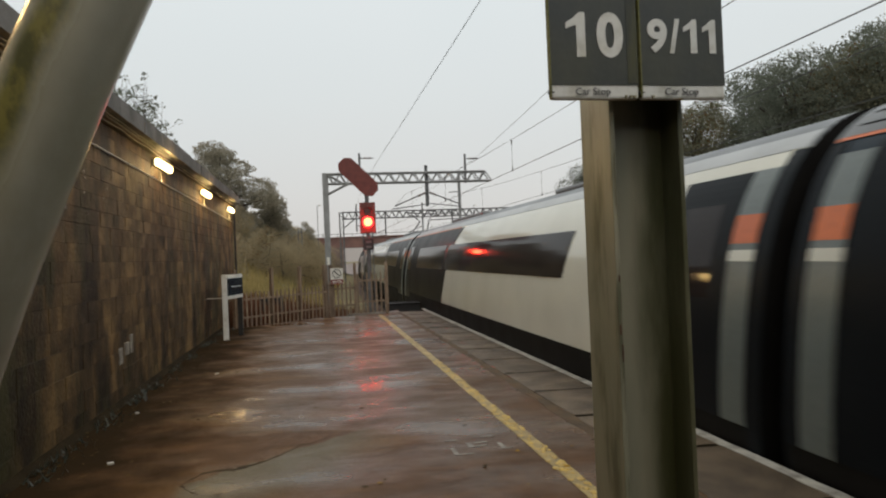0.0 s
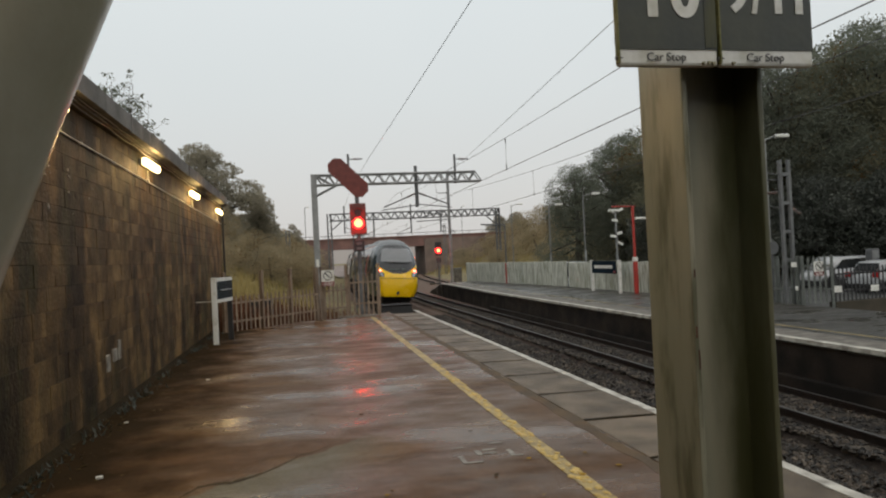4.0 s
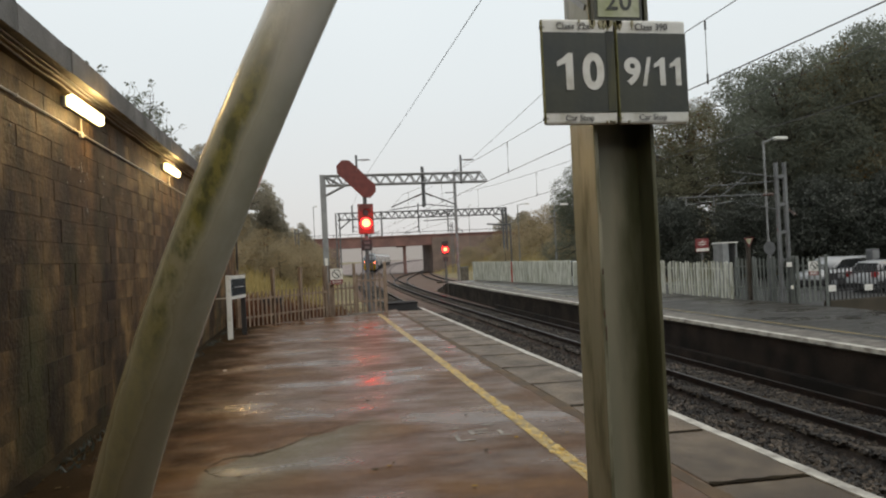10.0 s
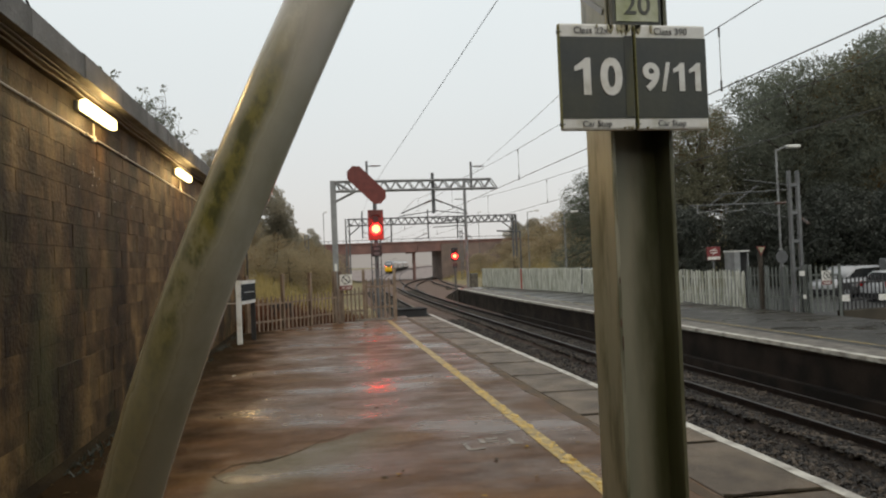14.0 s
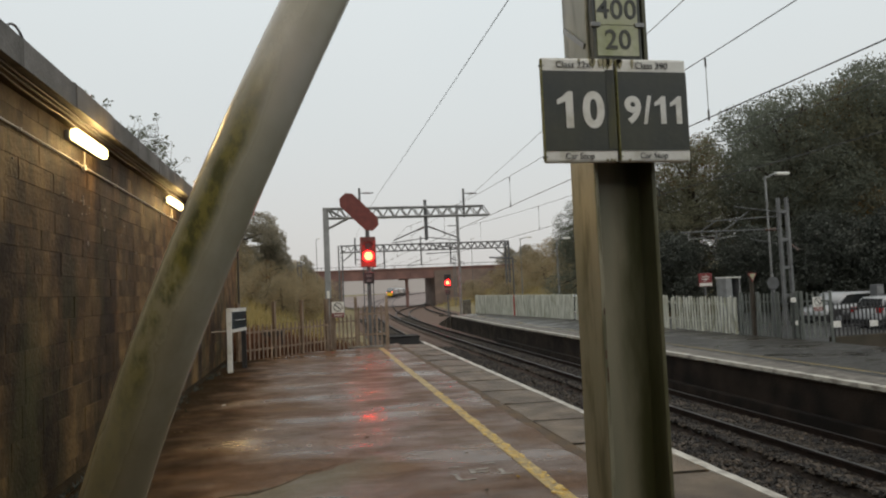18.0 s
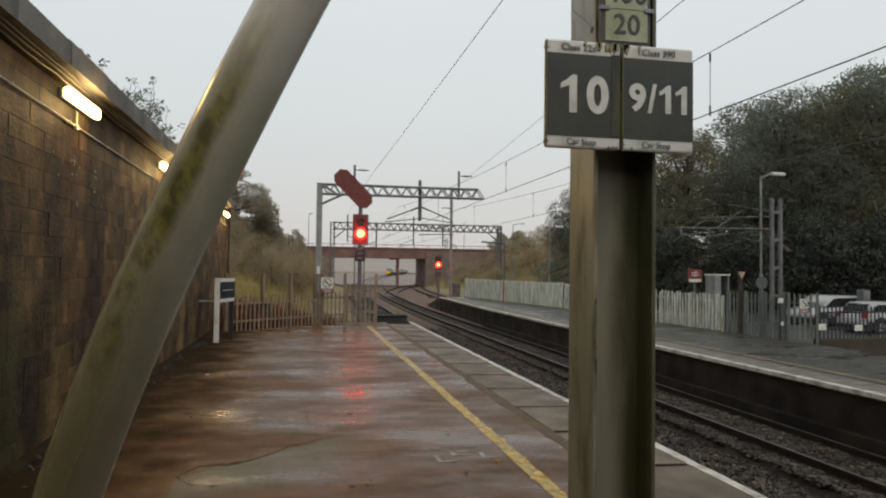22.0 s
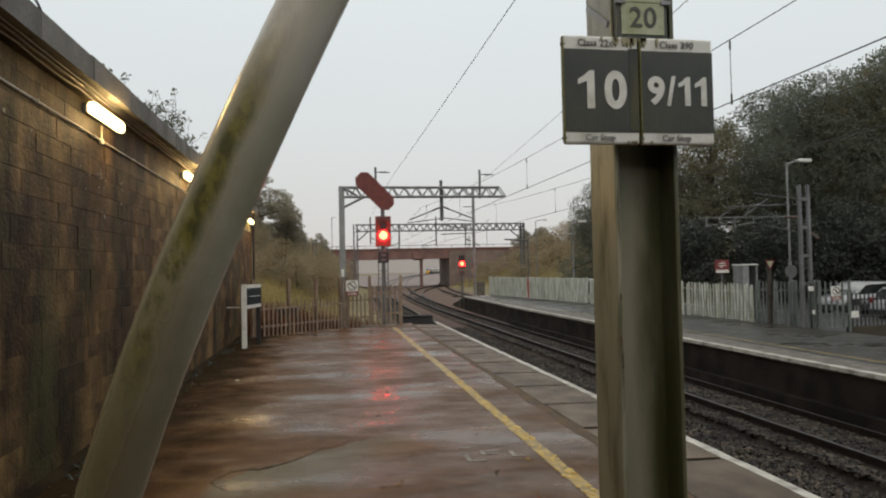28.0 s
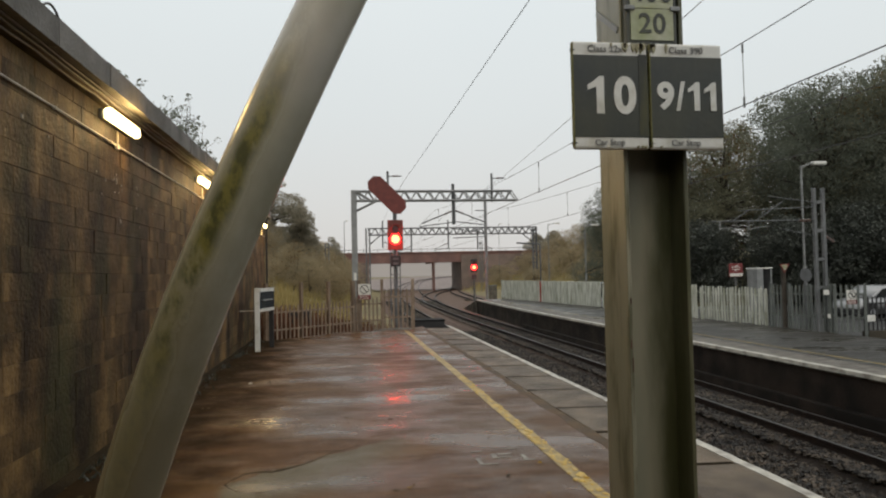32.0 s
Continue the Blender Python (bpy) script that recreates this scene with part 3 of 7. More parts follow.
def pydata(name, verts, faces, material, parent=None, label="", smooth=False):
    me = bpy.data.meshes.new(name)
    me.from_pydata(verts, [], faces)
    me.materials.append(material)
    if smooth:
        for p in me.polygons:
            p.use_smooth = True
    ob = new(name, me)
    if parent:
        ob.parent = parent
    if label:
        ob["label"] = label
    return ob


def thing(name, m, label, category, group="", kind=""):
    ob = new(name)
    ob.matrix_world = m
    return tagged(ob, label, category, group, kind)


def box(bm, x0, x1, y0, y1, z0, z1, bevel=0.0):
    r = bmesh.ops.create_cube(bm, size=1.0)
    for v in r["verts"]:
        v.co = Vector((x0 + (v.co.x + 0.5) * (x1 - x0), y0 + (v.co.y + 0.5) * (y1 - y0), z0 + (v.co.z + 0.5) * (z1 - z0)))
    if bevel:
        es = {e for v in r["verts"] for e in v.link_edges}
        bmesh.ops.bevel(bm, geom=list(es), offset=bevel, segments=2, affect="EDGES", profile=0.5)
    return bm


def boxm(x0, x1, y0, y1, z0, z1, bevel=0.0):
    return box(bmesh.new(), x0, x1, y0, y1, z0, z1, bevel)


def tube(bm, a, b, r, n=10, r2=None):
    a, b = Vector(a), Vector(b)
    d = b - a
    q = d.to_track_quat("Z", "Y").to_matrix()
    rings = []
    for p, rad in ((a, r), (b, r2 if r2 is not None else r)):
        rings.append([bm.verts.new(p + q @ Vector((rad * math.cos(2 * math.pi * i / n), rad * math.sin(2 * math.pi * i / n), 0))) for i in range(n)])
    for i in range(n):
        j = (i + 1) % n
        bm.faces.new((rings[0][i], rings[0][j], rings[1][j], rings[1][i]))
    bm.faces.new(rings[0][::-1])
    bm.faces.new(rings[1])
    return bm


def tubem(a, b, r, n=10, r2=None):
    return tube(bmesh.new(), a, b, r, n, r2)


def bar(bm, a, b, w, h):
    """A straight bar of rectangular section from a to b."""
    a, b = Vector(a), Vector(b)
    q = (b - a).to_track_quat("Z", "Y").to_matrix()
    rings = [[bm.verts.new(p + q @ Vector((sx * w / 2, sy * h / 2, 0))) for sx, sy in ((-1, -1), (1, -1), (1, 1), (-1, 1))] for p in (a, b)]
    for i in range(4):
        j = (i + 1) % 4
        bm.faces.new((rings[0][i], rings[0][j], rings[1][j], rings[1][i]))
    bm.faces.new(rings[0][::-1])
    bm.faces.new(rings[1])
    return bm


def prism(bm, outline, y0, y1):
    """An outline in x and z, made solid between y0 and y1."""
    lo = [bm.verts.new((x, y0, z)) for x, z in outline]
    hi = [bm.verts.new((x, y1, z)) for x, z in outline]
    bm.faces.new(lo)
    bm.faces.new(hi[::-1])
    for i in range(len(outline)):
        j = (i + 1) % len(outline)
        bm.faces.new((lo[i], hi[i], hi[j], lo[j]))
    return bm


def sweep(bm, path, outline):
    """An outline (sideways, up) swept along points that run mainly along y."""
    rings = []
    for i, p in enumerate(path):
        a, b = Vector(path[max(i - 1, 0)]), Vector(path[min(i + 1, len(path) - 1)])
        d = (b - a)
        side = Vector((d.y, -d.x, 0)).normalized()
        rings.append([bm.verts.new(Vector(p) + side * s + Vector((0, 0, u))) for s, u in outline])
    k = len(outline)
    for r0, r1 in zip(rings, rings[1:]):
        for i in range(k):
            j = (i + 1) % k
            bm.faces.new((r0[i], r0[j], r1[j], r1[i]))
    bm.faces.new(rings[0])
    bm.faces.new(rings[-1][::-1])
    return bm


def text_part(name, body, size, m, material, parent=None, depth=0.002, align="CENTER", bold=0.0):
    cu = bpy.data.curves.new(name, "FONT")
    cu.body, cu.size, cu.extrude, cu.align_x, cu.align_y, cu.offset = body, size, depth, align, "CENTER", bold
    tmp = bpy.data.objects.new(name, cu)
    scene.collection.objects.link(tmp)
    dg = bpy.context.evaluated_depsgraph_get()
    me = bpy.data.meshes.new_from_object(tmp.evaluated_get(dg))
    bpy.data.objects.remove(tmp)
    me.name = name
    me.transform(m)
    me.materials.clear()
    me.materials.append(material)
    ob = new(name, me)
    if parent:
        ob.parent = parent
    return ob


FACE = pose(0, 0, 0, 90, 0, 0)  # text upright, read from the south

# ---- the plan ----
FALL = -0.0181          # cross-fall of the near platform
FAR_EDGE, FAR_Z = 9.62, -0.30
RAIL_N, RAIL_F = -1.07, -1.045
SPACING = 3.12


def track_x(y):
    if y < 38:
        return 5.05
    if y < 107:
        return 5.05 + 0.0007 * (y - 38) ** 2
    return 5.05 + 0.0007 * 69**2 + 0.0966 * (y - 107) + 0.00018 * (y - 107) ** 2


def cant(y):
    """How far the left rail stands above the right one."""
    return 0.13 if y < 45 else 0.13 - 0.08 * min((y - 45) / 60, 1)


def ground_z(x, y):
    """Open ground round the railway: banks rise on both sides."""
    z = -1.32
    left = (track_x(max(y, 0)) - 3.6) - x
    if left > 0:
        z += (min(left * 0.28, 3.2) * min(max((y - 24) / 16, 0), 1) + min(left * 0.2, 0.7)) * (1 if y < 128 else 0)
    right = x - (track_x(max(y, 0)) + 8.0 + 4.0 * min(max((y - 56) / 20, 0), 1))
    if right > 0 and y < 131:
        z += min(right * 0.55, 0.35 if y < 46 else 0.95)
        if 66 < y < 118:
            z += min(max(right - 4, 0) * 0.30, 5.0) * min((y - 66) / 45, 1)
    return z


# ---- ground, platforms and tracks ----
def make_ground():
    xs = [-1500, -500, -200, -110, -70, -50] + list(np.arange(-40, 46, 2.0)) + [55, 70, 110, 200, 500, 1500]
    ys = [-900, -300, -120, -60, -30, -10] + list(np.arange(0, 150, 3.0)) + [165, 190, 230, 300, 450, 800, 1500, 3500]
    verts = [(float(x), float(y), ground_z(x, y) + (0.05 * noise.noise((x * 0.3, y * 0.3, 0)) if abs(x) < 60 else 0)) for y in ys for x in xs]
    w = len(xs)
    faces = [(j * w + i, j * w + i + 1, (j + 1) * w + i + 1, (j + 1) * w + i) for j in range(len(ys) - 1) for i in range(w - 1)]
    return tagged(pydata("ground", verts, faces, GRASS_GROUND, smooth=True), "rough grass and earth beside the railway", "ground", kind="structure")


ground = make_ground()


def flat_slab(name, outline, top, thick, material, parent=None):
    bm = bmesh.new()
    hi = [bm.verts.new((x, y, top(x, y))) for x, y in outline]
    lo = [bm.verts.new((x, y, top(x, y) - thick)) for x, y in outline]
    bm.faces.new(hi)
    bm.faces.new(lo[::-1])
    for i in range(len(hi)):
        j = (i + 1) % len(hi)
        bm.faces.new((hi[i], lo[i], lo[j], hi[j]))
    return finish(name, bm, material, parent)


def near_z(x, y):
    return FALL * x


platform = flat_slab("pavement", [(-2.3, -10), (2.75, -10), (2.75, 23.5), (1.9, 22.05), (-0.2, 21.15), (-1.8, 19.1), (-2.3, 19.1)], near_z, 1.2, ASPHALT)
tagged(platform, "wet worn brown asphalt station platform with water films", "platform", kind="structure")
part("platform_face", boxm(2.76, 3.56, -10, 23.5, -1.3, -0.155), DARK_BRICK, platform)


def wavy_line(name, xa, xb, y0, y1, material, parent, lift=0.003, wob=0.006, step=0.22):
    rng = random.Random(4)
    verts, faces = [], []
    n = int((y1 - y0) / step)
    for i in range(n + 1):
        y = y0 + (y1 - y0) * i / n
        a, b = xa + rng.uniform(-wob, wob), xb + rng.uniform(-wob, wob)
        verts += [(a, y, near_z(a, y) + lift), (b, y, near_z(b, y) + lift), (a, y, near_z(a, y) - 0.004), (b, y, near_z(b, y) - 0.004)]
        if i:
            k = 4 * i
            faces += [(k - 4, k - 3, k + 1, k), (k - 2, k - 4, k, k + 2), (k - 3, k - 1, k + 3, k + 1)]
    return pydata(name, verts, faces, material, parent)


wavy_line("gutter_strip", 2.620, 2.750, -10, 22.3, GUTTER, platform, 0.002, 0.028, 0.31)
wavy_line("yellow_line", 1.950, 2.085, -10, 21.6, YELLOW_LINE, platform, 0.004)
# lumps of thick paint on the line
rng = random.Random(8)
bm = bmesh.new()
for i in range(240):
    y = 3.2 + 8.5 * rng.random() ** 1.2
    r = rng.uniform(0.010, 0.034)
    q = bmesh.ops.create_icosphere(bm, subdivisions=1, radius=r)
    c = Vector((rng.uniform(1.96, 2.08), y, near_z(2, y) + 0.004))
    for v in q["verts"]:
        v.co = Vector((v.co.x, v.co.y * 1.4, v.co.z * 0.35)) + c
part("paint_lump", bm, LUMP_YELLOW, platform)["kind"] = "stuff"
# faded painted box with bars on the asphalt
bm = bmesh.new()
for x0, x1, y0, y1 in ((1.25, 1.36, 6.66, 6.70), (1.25, 1.29, 6.20, 6.42), (1.60, 1.73, 6.72, 6.755), (1.70, 1.74, 6.30, 6.5), (1.26, 1.42, 6.19, 6.225), (1.42, 1.47, 6.40, 6.56), (1.49, 1.62, 6.52, 6.56), (1.48, 1.60, 6.42, 6.46), (1.68, 1.80, 6.29, 6.32)):
    box(bm, x0, x1, y0, y1, near_z(x0, 0) - 0.004, near_z(x0, 0) + 0.0035)
part("faded_marking", bm, FADED, platform)


def crack(points, width, seed):
    """A worn, broken edge in the asphalt: a narrow dark ledge."""
    rc = random.Random(seed)
    pts = []
    for a, b in zip(points, points[1:]):
        for k in range(6):
            f = k / 6
            pts.append((a[0] + (b[0] - a[0]) * f + rc.uniform(-0.018, 0.018), a[1] + (b[1] - a[1]) * f + rc.uniform(-0.02, 0.02)))
    V, F = [], []
    for i, (x, y) in enumerate(pts):
        w = width * rc.uniform(0.35, 1.0) * (1 - 0.7 * abs(2 * i / len(pts) - 0.9))
        V += [(x, y - w, near_z(x, y) + 0.002), (x, y + w, near_z(x, y) + 0.002), (x, y + w * 2.2, near_z(x, y) - 0.004)]
        if i:
            k = 3 * i
            F += [(k - 3, k, k + 1, k - 2), (k - 2, k + 1, k + 2, k - 1)]
    pydata("crack", V, F, MORTAR, platform)


crack([(-0.78, 5.68), (-0.97, 5.93), (-0.84, 6.24), (-0.61, 6.26), (-0.35, 6.45), (-0.16, 6.75), (-0.06, 6.90), (0.26, 7.18)], 0.046, 3)
crack([(-1.75, 8.85), (-1.45, 9.12), (-1.25, 9.27), (-1.0, 9.32), (-0.57, 9.59)], 0.036, 4)

# leaves and litter on the wet asphalt
bm = bmesh.new()
for i in range(330):
    x, y = rng.uniform(-2.2, 1.6), rng.uniform(3.5, 19)
    if rng.random() < 0.88:
        x = -2.25 + abs(rng.gauss(0, 0.32))
    a, s = rng.uniform(0, 6.3), rng.uniform(0.012, 0.04)
    z = near_z(x, y) + 0.006
    vs = [bm.verts.new((x + s * math.cos(a + k * 1.57) * (1 if k % 2 else 0.6), y + s * math.sin(a + k * 1.57) * (1 if k % 2 else 0.6), z + rng.uniform(0, 0.012))) for k in range(4)]
    bm.faces.new(vs)
tagged(finish("fallen_leaves", bm, leaf_mat("fallen_leaf", (0.10, 0.07, 0.025), (0.05, 0.035, 0.015))), "small brown fallen leaves on the wet platform", "leaves", kind="stuff")
bm = bmesh.new()
for x, y in ((1.80, 6.16), (1.62, 5.28), (2.05, 5.63), (2.31, 6.19), (2.42, 5.78), (1.99, 4.75), (1.1, 4.9), (0.55, 5.6)):
    a, s = rng.uniform(0, 6.3), rng.uniform(0.018, 0.030)
    bm.faces.new([bm.verts.new((x + s * math.cos(a + k * 1.26) * (1 if k else 1.6), y + s * math.sin(a + k * 1.26), near_z(x, y) + 0.007 + rng.uniform(0, 0.012))) for k in range(5)])
tagged(finish("yellow_leaves", bm, leaf_mat("yellow_leaf", (0.42, 0.27, 0.05), (0.28, 0.16, 0.03))), "small yellow fallen leaves beside the painted line", "leaves", kind="stuff")


for x, y, w in ((-1.67, 6.70, 0.030), (-1.95, 8.80, 0.024), (-1.43, 11.45, 0.026)):
    scrap = thing("litter_scrap", pose(x, y, near_z(x, y) + 0.004, 0, 0, 300 * w * x), "small crumpled scrap of white litter on the platform", "litter", "litter scraps")
    bm = boxm(-w, w, -w * 0.6, w * 0.6, 0, w * 0.5)
    for v in bm.verts:
        v.co += Vector((0.5 * w * math.sin(9 * v.co.y / w), 0.3 * w * math.cos(5 * v.co.x / w), 0.2 * w * math.sin(7 * v.co.x / w + v.co.y)))
    part("scrap", bm, SIGN_WHITE, scrap)


def make_far_platform():
    ob = flat_slab("pavement_far", [(FAR_EDGE, -10), (14.6, -10), (14.6, 20), (14.2, 26), (14.1, 36), (12.9, 52), (10.05, 51), (9.62, 36)], lambda x, y: FAR_Z, 0.12, ASPHALT_FAR)
    tagged(ob, "wet grey opposite platform with a white edge", "platform", kind="structure")
    for y0, y1, x0, x1 in ((-10, 36, 9.62, 9.62), (36, 51, 9.62, 10.05)):
        bm = bmesh.new()
        sweep(bm, [(x0, y0, FAR_Z), (x1, y1, FAR_Z)], [(-0.06, 0.012), (0.10, 0.012), (0.10, -0.07), (-0.06, -0.07)])
        part("white_edge", bm, WHITE_LINE, ob)
        part("yellow_line", sweep(bmesh.new(), [(x0 + 1.38, y0, FAR_Z), (x1 + 1.1, y1, FAR_Z)], [(-0.035, 0.004), (0.035, 0.004), (0.035, -0.01), (-0.035, -0.01)]), FADED_YELLOW, ob)
        part("edge_slabs", sweep(bmesh.new(), [(x0 + 0.52, y0, FAR_Z), (x1 + 0.45, y1, FAR_Z)], [(-0.40, 0.006), (0.36, 0.006), (0.36, -0.05), (-0.40, -0.05)]), CONCRETE, ob)
    # ramp at the end
    bm = bmesh.new()
    lo = [(10.05, 51), (12.9, 52), (12.4, 57.5), (10.25, 57.5)]
    vs = [bm.verts.new((x, y, FAR_Z if y < 53 else -1.2)) for x, y in lo]
    vb = [bm.verts.new((x, y, -1.35)) for x, y in lo]
    bm.faces.new(vs)
    for i in range(4):
        j = (i + 1) % 4
        bm.faces.new((vs[i], vb[i], vb[j], vs[j]))
    part("end_ramp", bm, ASPHALT_FAR, ob)
    # the brick face, with a ledge of a footing
    part("brick_face", boxm(9.66, 9.80, -10, 36.2, -1.4, FAR_Z - 0.06), DARK_BRICK, ob)
    part("brick_face", sweep(bmesh.new(), [(9.72, 36.2, -1.4), (10.15, 51, -1.4)], [(-0.06, 0), (0.06, 0), (0.06, 1.04), (-0.06, 1.04)]), DARK_BRICK, ob)
    part("footing", boxm(9.52, 9.68, -10, 36, -1.4, -1.06, 0.02), DARK_BRICK, ob)
    return ob


make_far_platform()


def make_ballast():
    ys = list(np.arange(-30, 60, 0.5)) + list(np.arange(60, 133, 2.0))
    us0 = list(np.arange(-1.75, 5.0, 0.25))
    verts = []
    for y in ys:
        c = track_x(y)
        wide = 1 + 1.3 * min(max((y - 58) / 20, 0), 1)
        us = [u if u < 4.3 else 4.3 + (u - 4.3) * 1 for u in us0[:-2]] + [4.6 * wide, 4.8 * wide]
        for u in us:
            z = -1.27
            for uc, top in ((0, RAIL_N), (SPACING, RAIL_F)):
                if abs(u - uc) < 1.35:
                    z = top - 0.185 - (u - uc) * cant(y) / 1.51
            if 1.0 < u < 2.2:
                z += 0.05
            verts.append((c + u, y, z + 0.03 * noise.noise((u * 3, y * 1.5, 1.0))))
    w = len(us0)
    faces = [(j * w + i, j * w + i + 1, (j + 1) * w + i + 1, (j + 1) * w + i) for j in range(len(ys) - 1) for i in range(w - 1)]
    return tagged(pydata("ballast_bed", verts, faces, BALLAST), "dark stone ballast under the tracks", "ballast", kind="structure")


make_ballast()
# yard gravel with the pale haze of distance put into its colour
YARD = mat("haze_paled_gravel", (0.25, 0.195, 0.175), (0.17, 0.13, 0.115), 0.4, 8, (0.7, 0.9), 0.4)
yard_side = [(track_x(y) + 40, y) for y in range(761, 130, -30)]
yard = flat_slab("ground_yard", [(track_x(y) - 40, y) for y in range(131, 762, 30)] + yard_side, lambda x, y: -1.235, 0.2, YARD)
tagged(yard, "wide gravel yard beyond the road bridge, paled as by haze", "ground", kind="structure")


def make_stones():
    """Loose ballast stones, thick where the line lies open to view."""
    rs = np.random.RandomState(5)
    base = np.array([(1, 0, 0), (-1, 0, 0), (0, 1, 0), (0, -1, 0), (0, 0, 1), (0, 0, -1)], float)
    tri = np.array([(0, 2, 4), (2, 1, 4), (1, 3, 4), (3, 0, 4), (2, 0, 5), (1, 2, 5), (3, 1, 5), (0, 3, 5)])
    V, F, k = [], [], 0
    n = 52000
    ys = 2.5 + 32 * rs.rand(n) ** 1.5
    us = rs.uniform(0.9, 4.32, n)
    for y, u in zip(ys, us):
        top = -1.245
        if abs(u - SPACING) < 1.3:
            top = RAIL_F - 0.175 - (u - SPACING) * cant(y) / 1.51
        s = rs.uniform(0.026, 0.058)
        if abs(u - SPACING) < 1.2 and abs((y + 6.0 + 0.33) % 0.66 - 0.33) < 0.12 and rs.rand() < 0.85:
            continue
        m = base * rs.uniform(0.6, 1.2, (6, 1)) * s * np.array([1.2, 0.9, 0.75])
        a = rs.uniform(0, 6.28)
        b = rs.uniform(-0.7, 0.7)
        R = np.array([[math.cos(a), -math.sin(a), 0], [math.sin(a), math.cos(a), 0], [0, 0, 1]]) @ np.array([[1, 0, 0], [0, math.cos(b), -math.sin(b)], [0, math.sin(b), math.cos(b)]])
        V.append(m @ R.T + (track_x(y) + u, y, top + rs.uniform(0, 0.045)))
        F.append(tri + k)
        k += 6
    me = bpy.data.meshes.new("ballast_stones")
    me.from_pydata(np.concatenate(V).tolist(), [], np.concatenate(F).tolist())
    me.materials.append(STONE_ISLAND)
    return tagged(new("ballast_stones", me), "loose broken wet ballast stones between the rails", "ballast", kind="stuff")


def island_variant(src, name, lo, hi):
    m = src.copy()
    m.name = name
    n, l = m.node_tree.nodes, m.node_tree.links
    b = n["Principled BSDF"]
    g, hs, mr = n.new("ShaderNodeNewGeometry"), n.new("ShaderNodeHueSaturation"), n.new("ShaderNodeMapRange")
    mr.inputs["To Min"].default_value, mr.inputs["To Max"].default_value = lo, hi
    pw = n.new("ShaderNodeMath")
    pw.operation = "POWER"
    pw.inputs[1].default_value = 2.2
    l.new(g.outputs["Random Per Island"], pw.inputs[0])
    l.new(pw.outputs[0], mr.inputs["Value"])
    l.new(mr.outputs[0], hs.inputs["Value"])
    l.new(b.inputs["Base Color"].links[0].from_socket, hs.inputs["Color"])
    l.new(hs.outputs[0], b.inputs["Base Color"])
    return m


STONE_ISLAND = island_variant(STONE, "ballast_stone_mixed", 0.28, 2.9)
make_stones()

RAIL_OUT = [(-0.036, 0.0), (0.036, 0.0), (0.036, -0.035), (0.012, -0.05), (0.012, -0.125), (0.07, -0.145), (0.07, -0.159), (-0.07, -0.159), (-0.07, -0.145), (-0.012, -0.125), (-0.012, -0.05), (-0.036, -0.035)]
HEAD_OUT = [(-0.03, 0.002), (0.03, 0.002), (0.03, -0.004), (-0.03, -0.004)]


def sleeper_mesh():
    bm = boxm(-1.25, 1.25, -0.13, 0.13, -0.36, -0.145, 0.02)
    me = bpy.data.meshes.new("sleeper")
    bm.to_mesh(me)
    bm.free()
    me.materials.append(SLEEPER_STONE)
    return me


SLEEPER = sleeper_mesh()


def make_track(offset, z, y0, y1, name, extra=None):
    ob = thing(name, pose(0, 0, 0), "railway track with rusty rails on concrete sleepers", "railway track", "tracks")
    ys = list(np.arange(y0, 40, 5.0)) + list(np.arange(max(40, y0), y1, 3.0))
    for g in (-0.755, 0.755):
        path = [((extra(y) if extra else track_x(y) + offset) + g, float(y), z - math.copysign(0.5, g) * cant(y)) for y in ys]
        r = part("rail", sweep(bmesh.new(), path, RAIL_OUT), RAIL_SIDE, ob)
        part("running_surface", sweep(bmesh.new(), path, HEAD_OUT), RAIL_TOP, r, "bright worn rail head")
    y = max(y0, -6.0) if extra is None else y0
    k = 0
    while y < min(y1, 75) and k < 130:
        c = (extra(y) if extra else track_x(y) + offset)
        s = new("sleeper", SLEEPER)
        s.matrix_world = pose(c, y, z, 0, math.degrees(math.atan(cant(y) / 1.51)), 0)
        s.parent = ob
        y += 0.66
        k += 1
    return ob


make_track(0, RAIL_N, -60, 740, "railway_track")
make_track(SPACING, RAIL_F, -60, 740, "railway_track")
make_track(0, RAIL_F - 0.01, 60, 150, "railway_track", lambda y: track_x(y) + SPACING + 0.0016 * (y - 60) ** 2 + 0.02)
make_track(0, RAIL_F - 0.02, 74, 170, "railway_track", lambda y: track_x(y) + SPACING + 5.5 + 0.0006 * (y - 74) ** 2)


# ---- the stone wall beside the platform ----
wall = finish("wall_west", boxm(-2.85, -2.33, -10, 22.3, -0.3, 3.54), MORTAR)
tagged(wall, "tall dark soot-stained sandstone retaining wall", "wall", kind="structure")


def block_mesh(length, height, seed):
    rng = random.Random(seed)
    bm = boxm(-0.05, 0.03, -length / 2 + 0.0005, length / 2 - 0.0005, -height / 2 + 0.0005, height / 2 - 0.0005)
    face = [e for e in bm.edges if all(v.co.x > 0 for v in e.verts)]
    bmesh.ops.bevel(bm, geom=face, offset=0.002, segments=1, affect="EDGES")
    for v in bm.verts:
        if v.co.x > 0.027:
            v.co.x += rng.uniform(-0.002, 0.002)
    me = bpy.data.meshes.new("block")
    bmesh.ops.recalc_face_normals(bm, faces=bm.faces)
    bm.to_mesh(me)
    bm.free()
    me.materials.append(BLOCK)
    return me


COURSES = (0.03, 0.24, 0.45, 0.673, 0.931, 1.14, 1.366, 1.59, 1.797, 1.992, 2.208, 2.38, 2.57, 2.75, 2.93, 3.12, 3.32, 3.46)


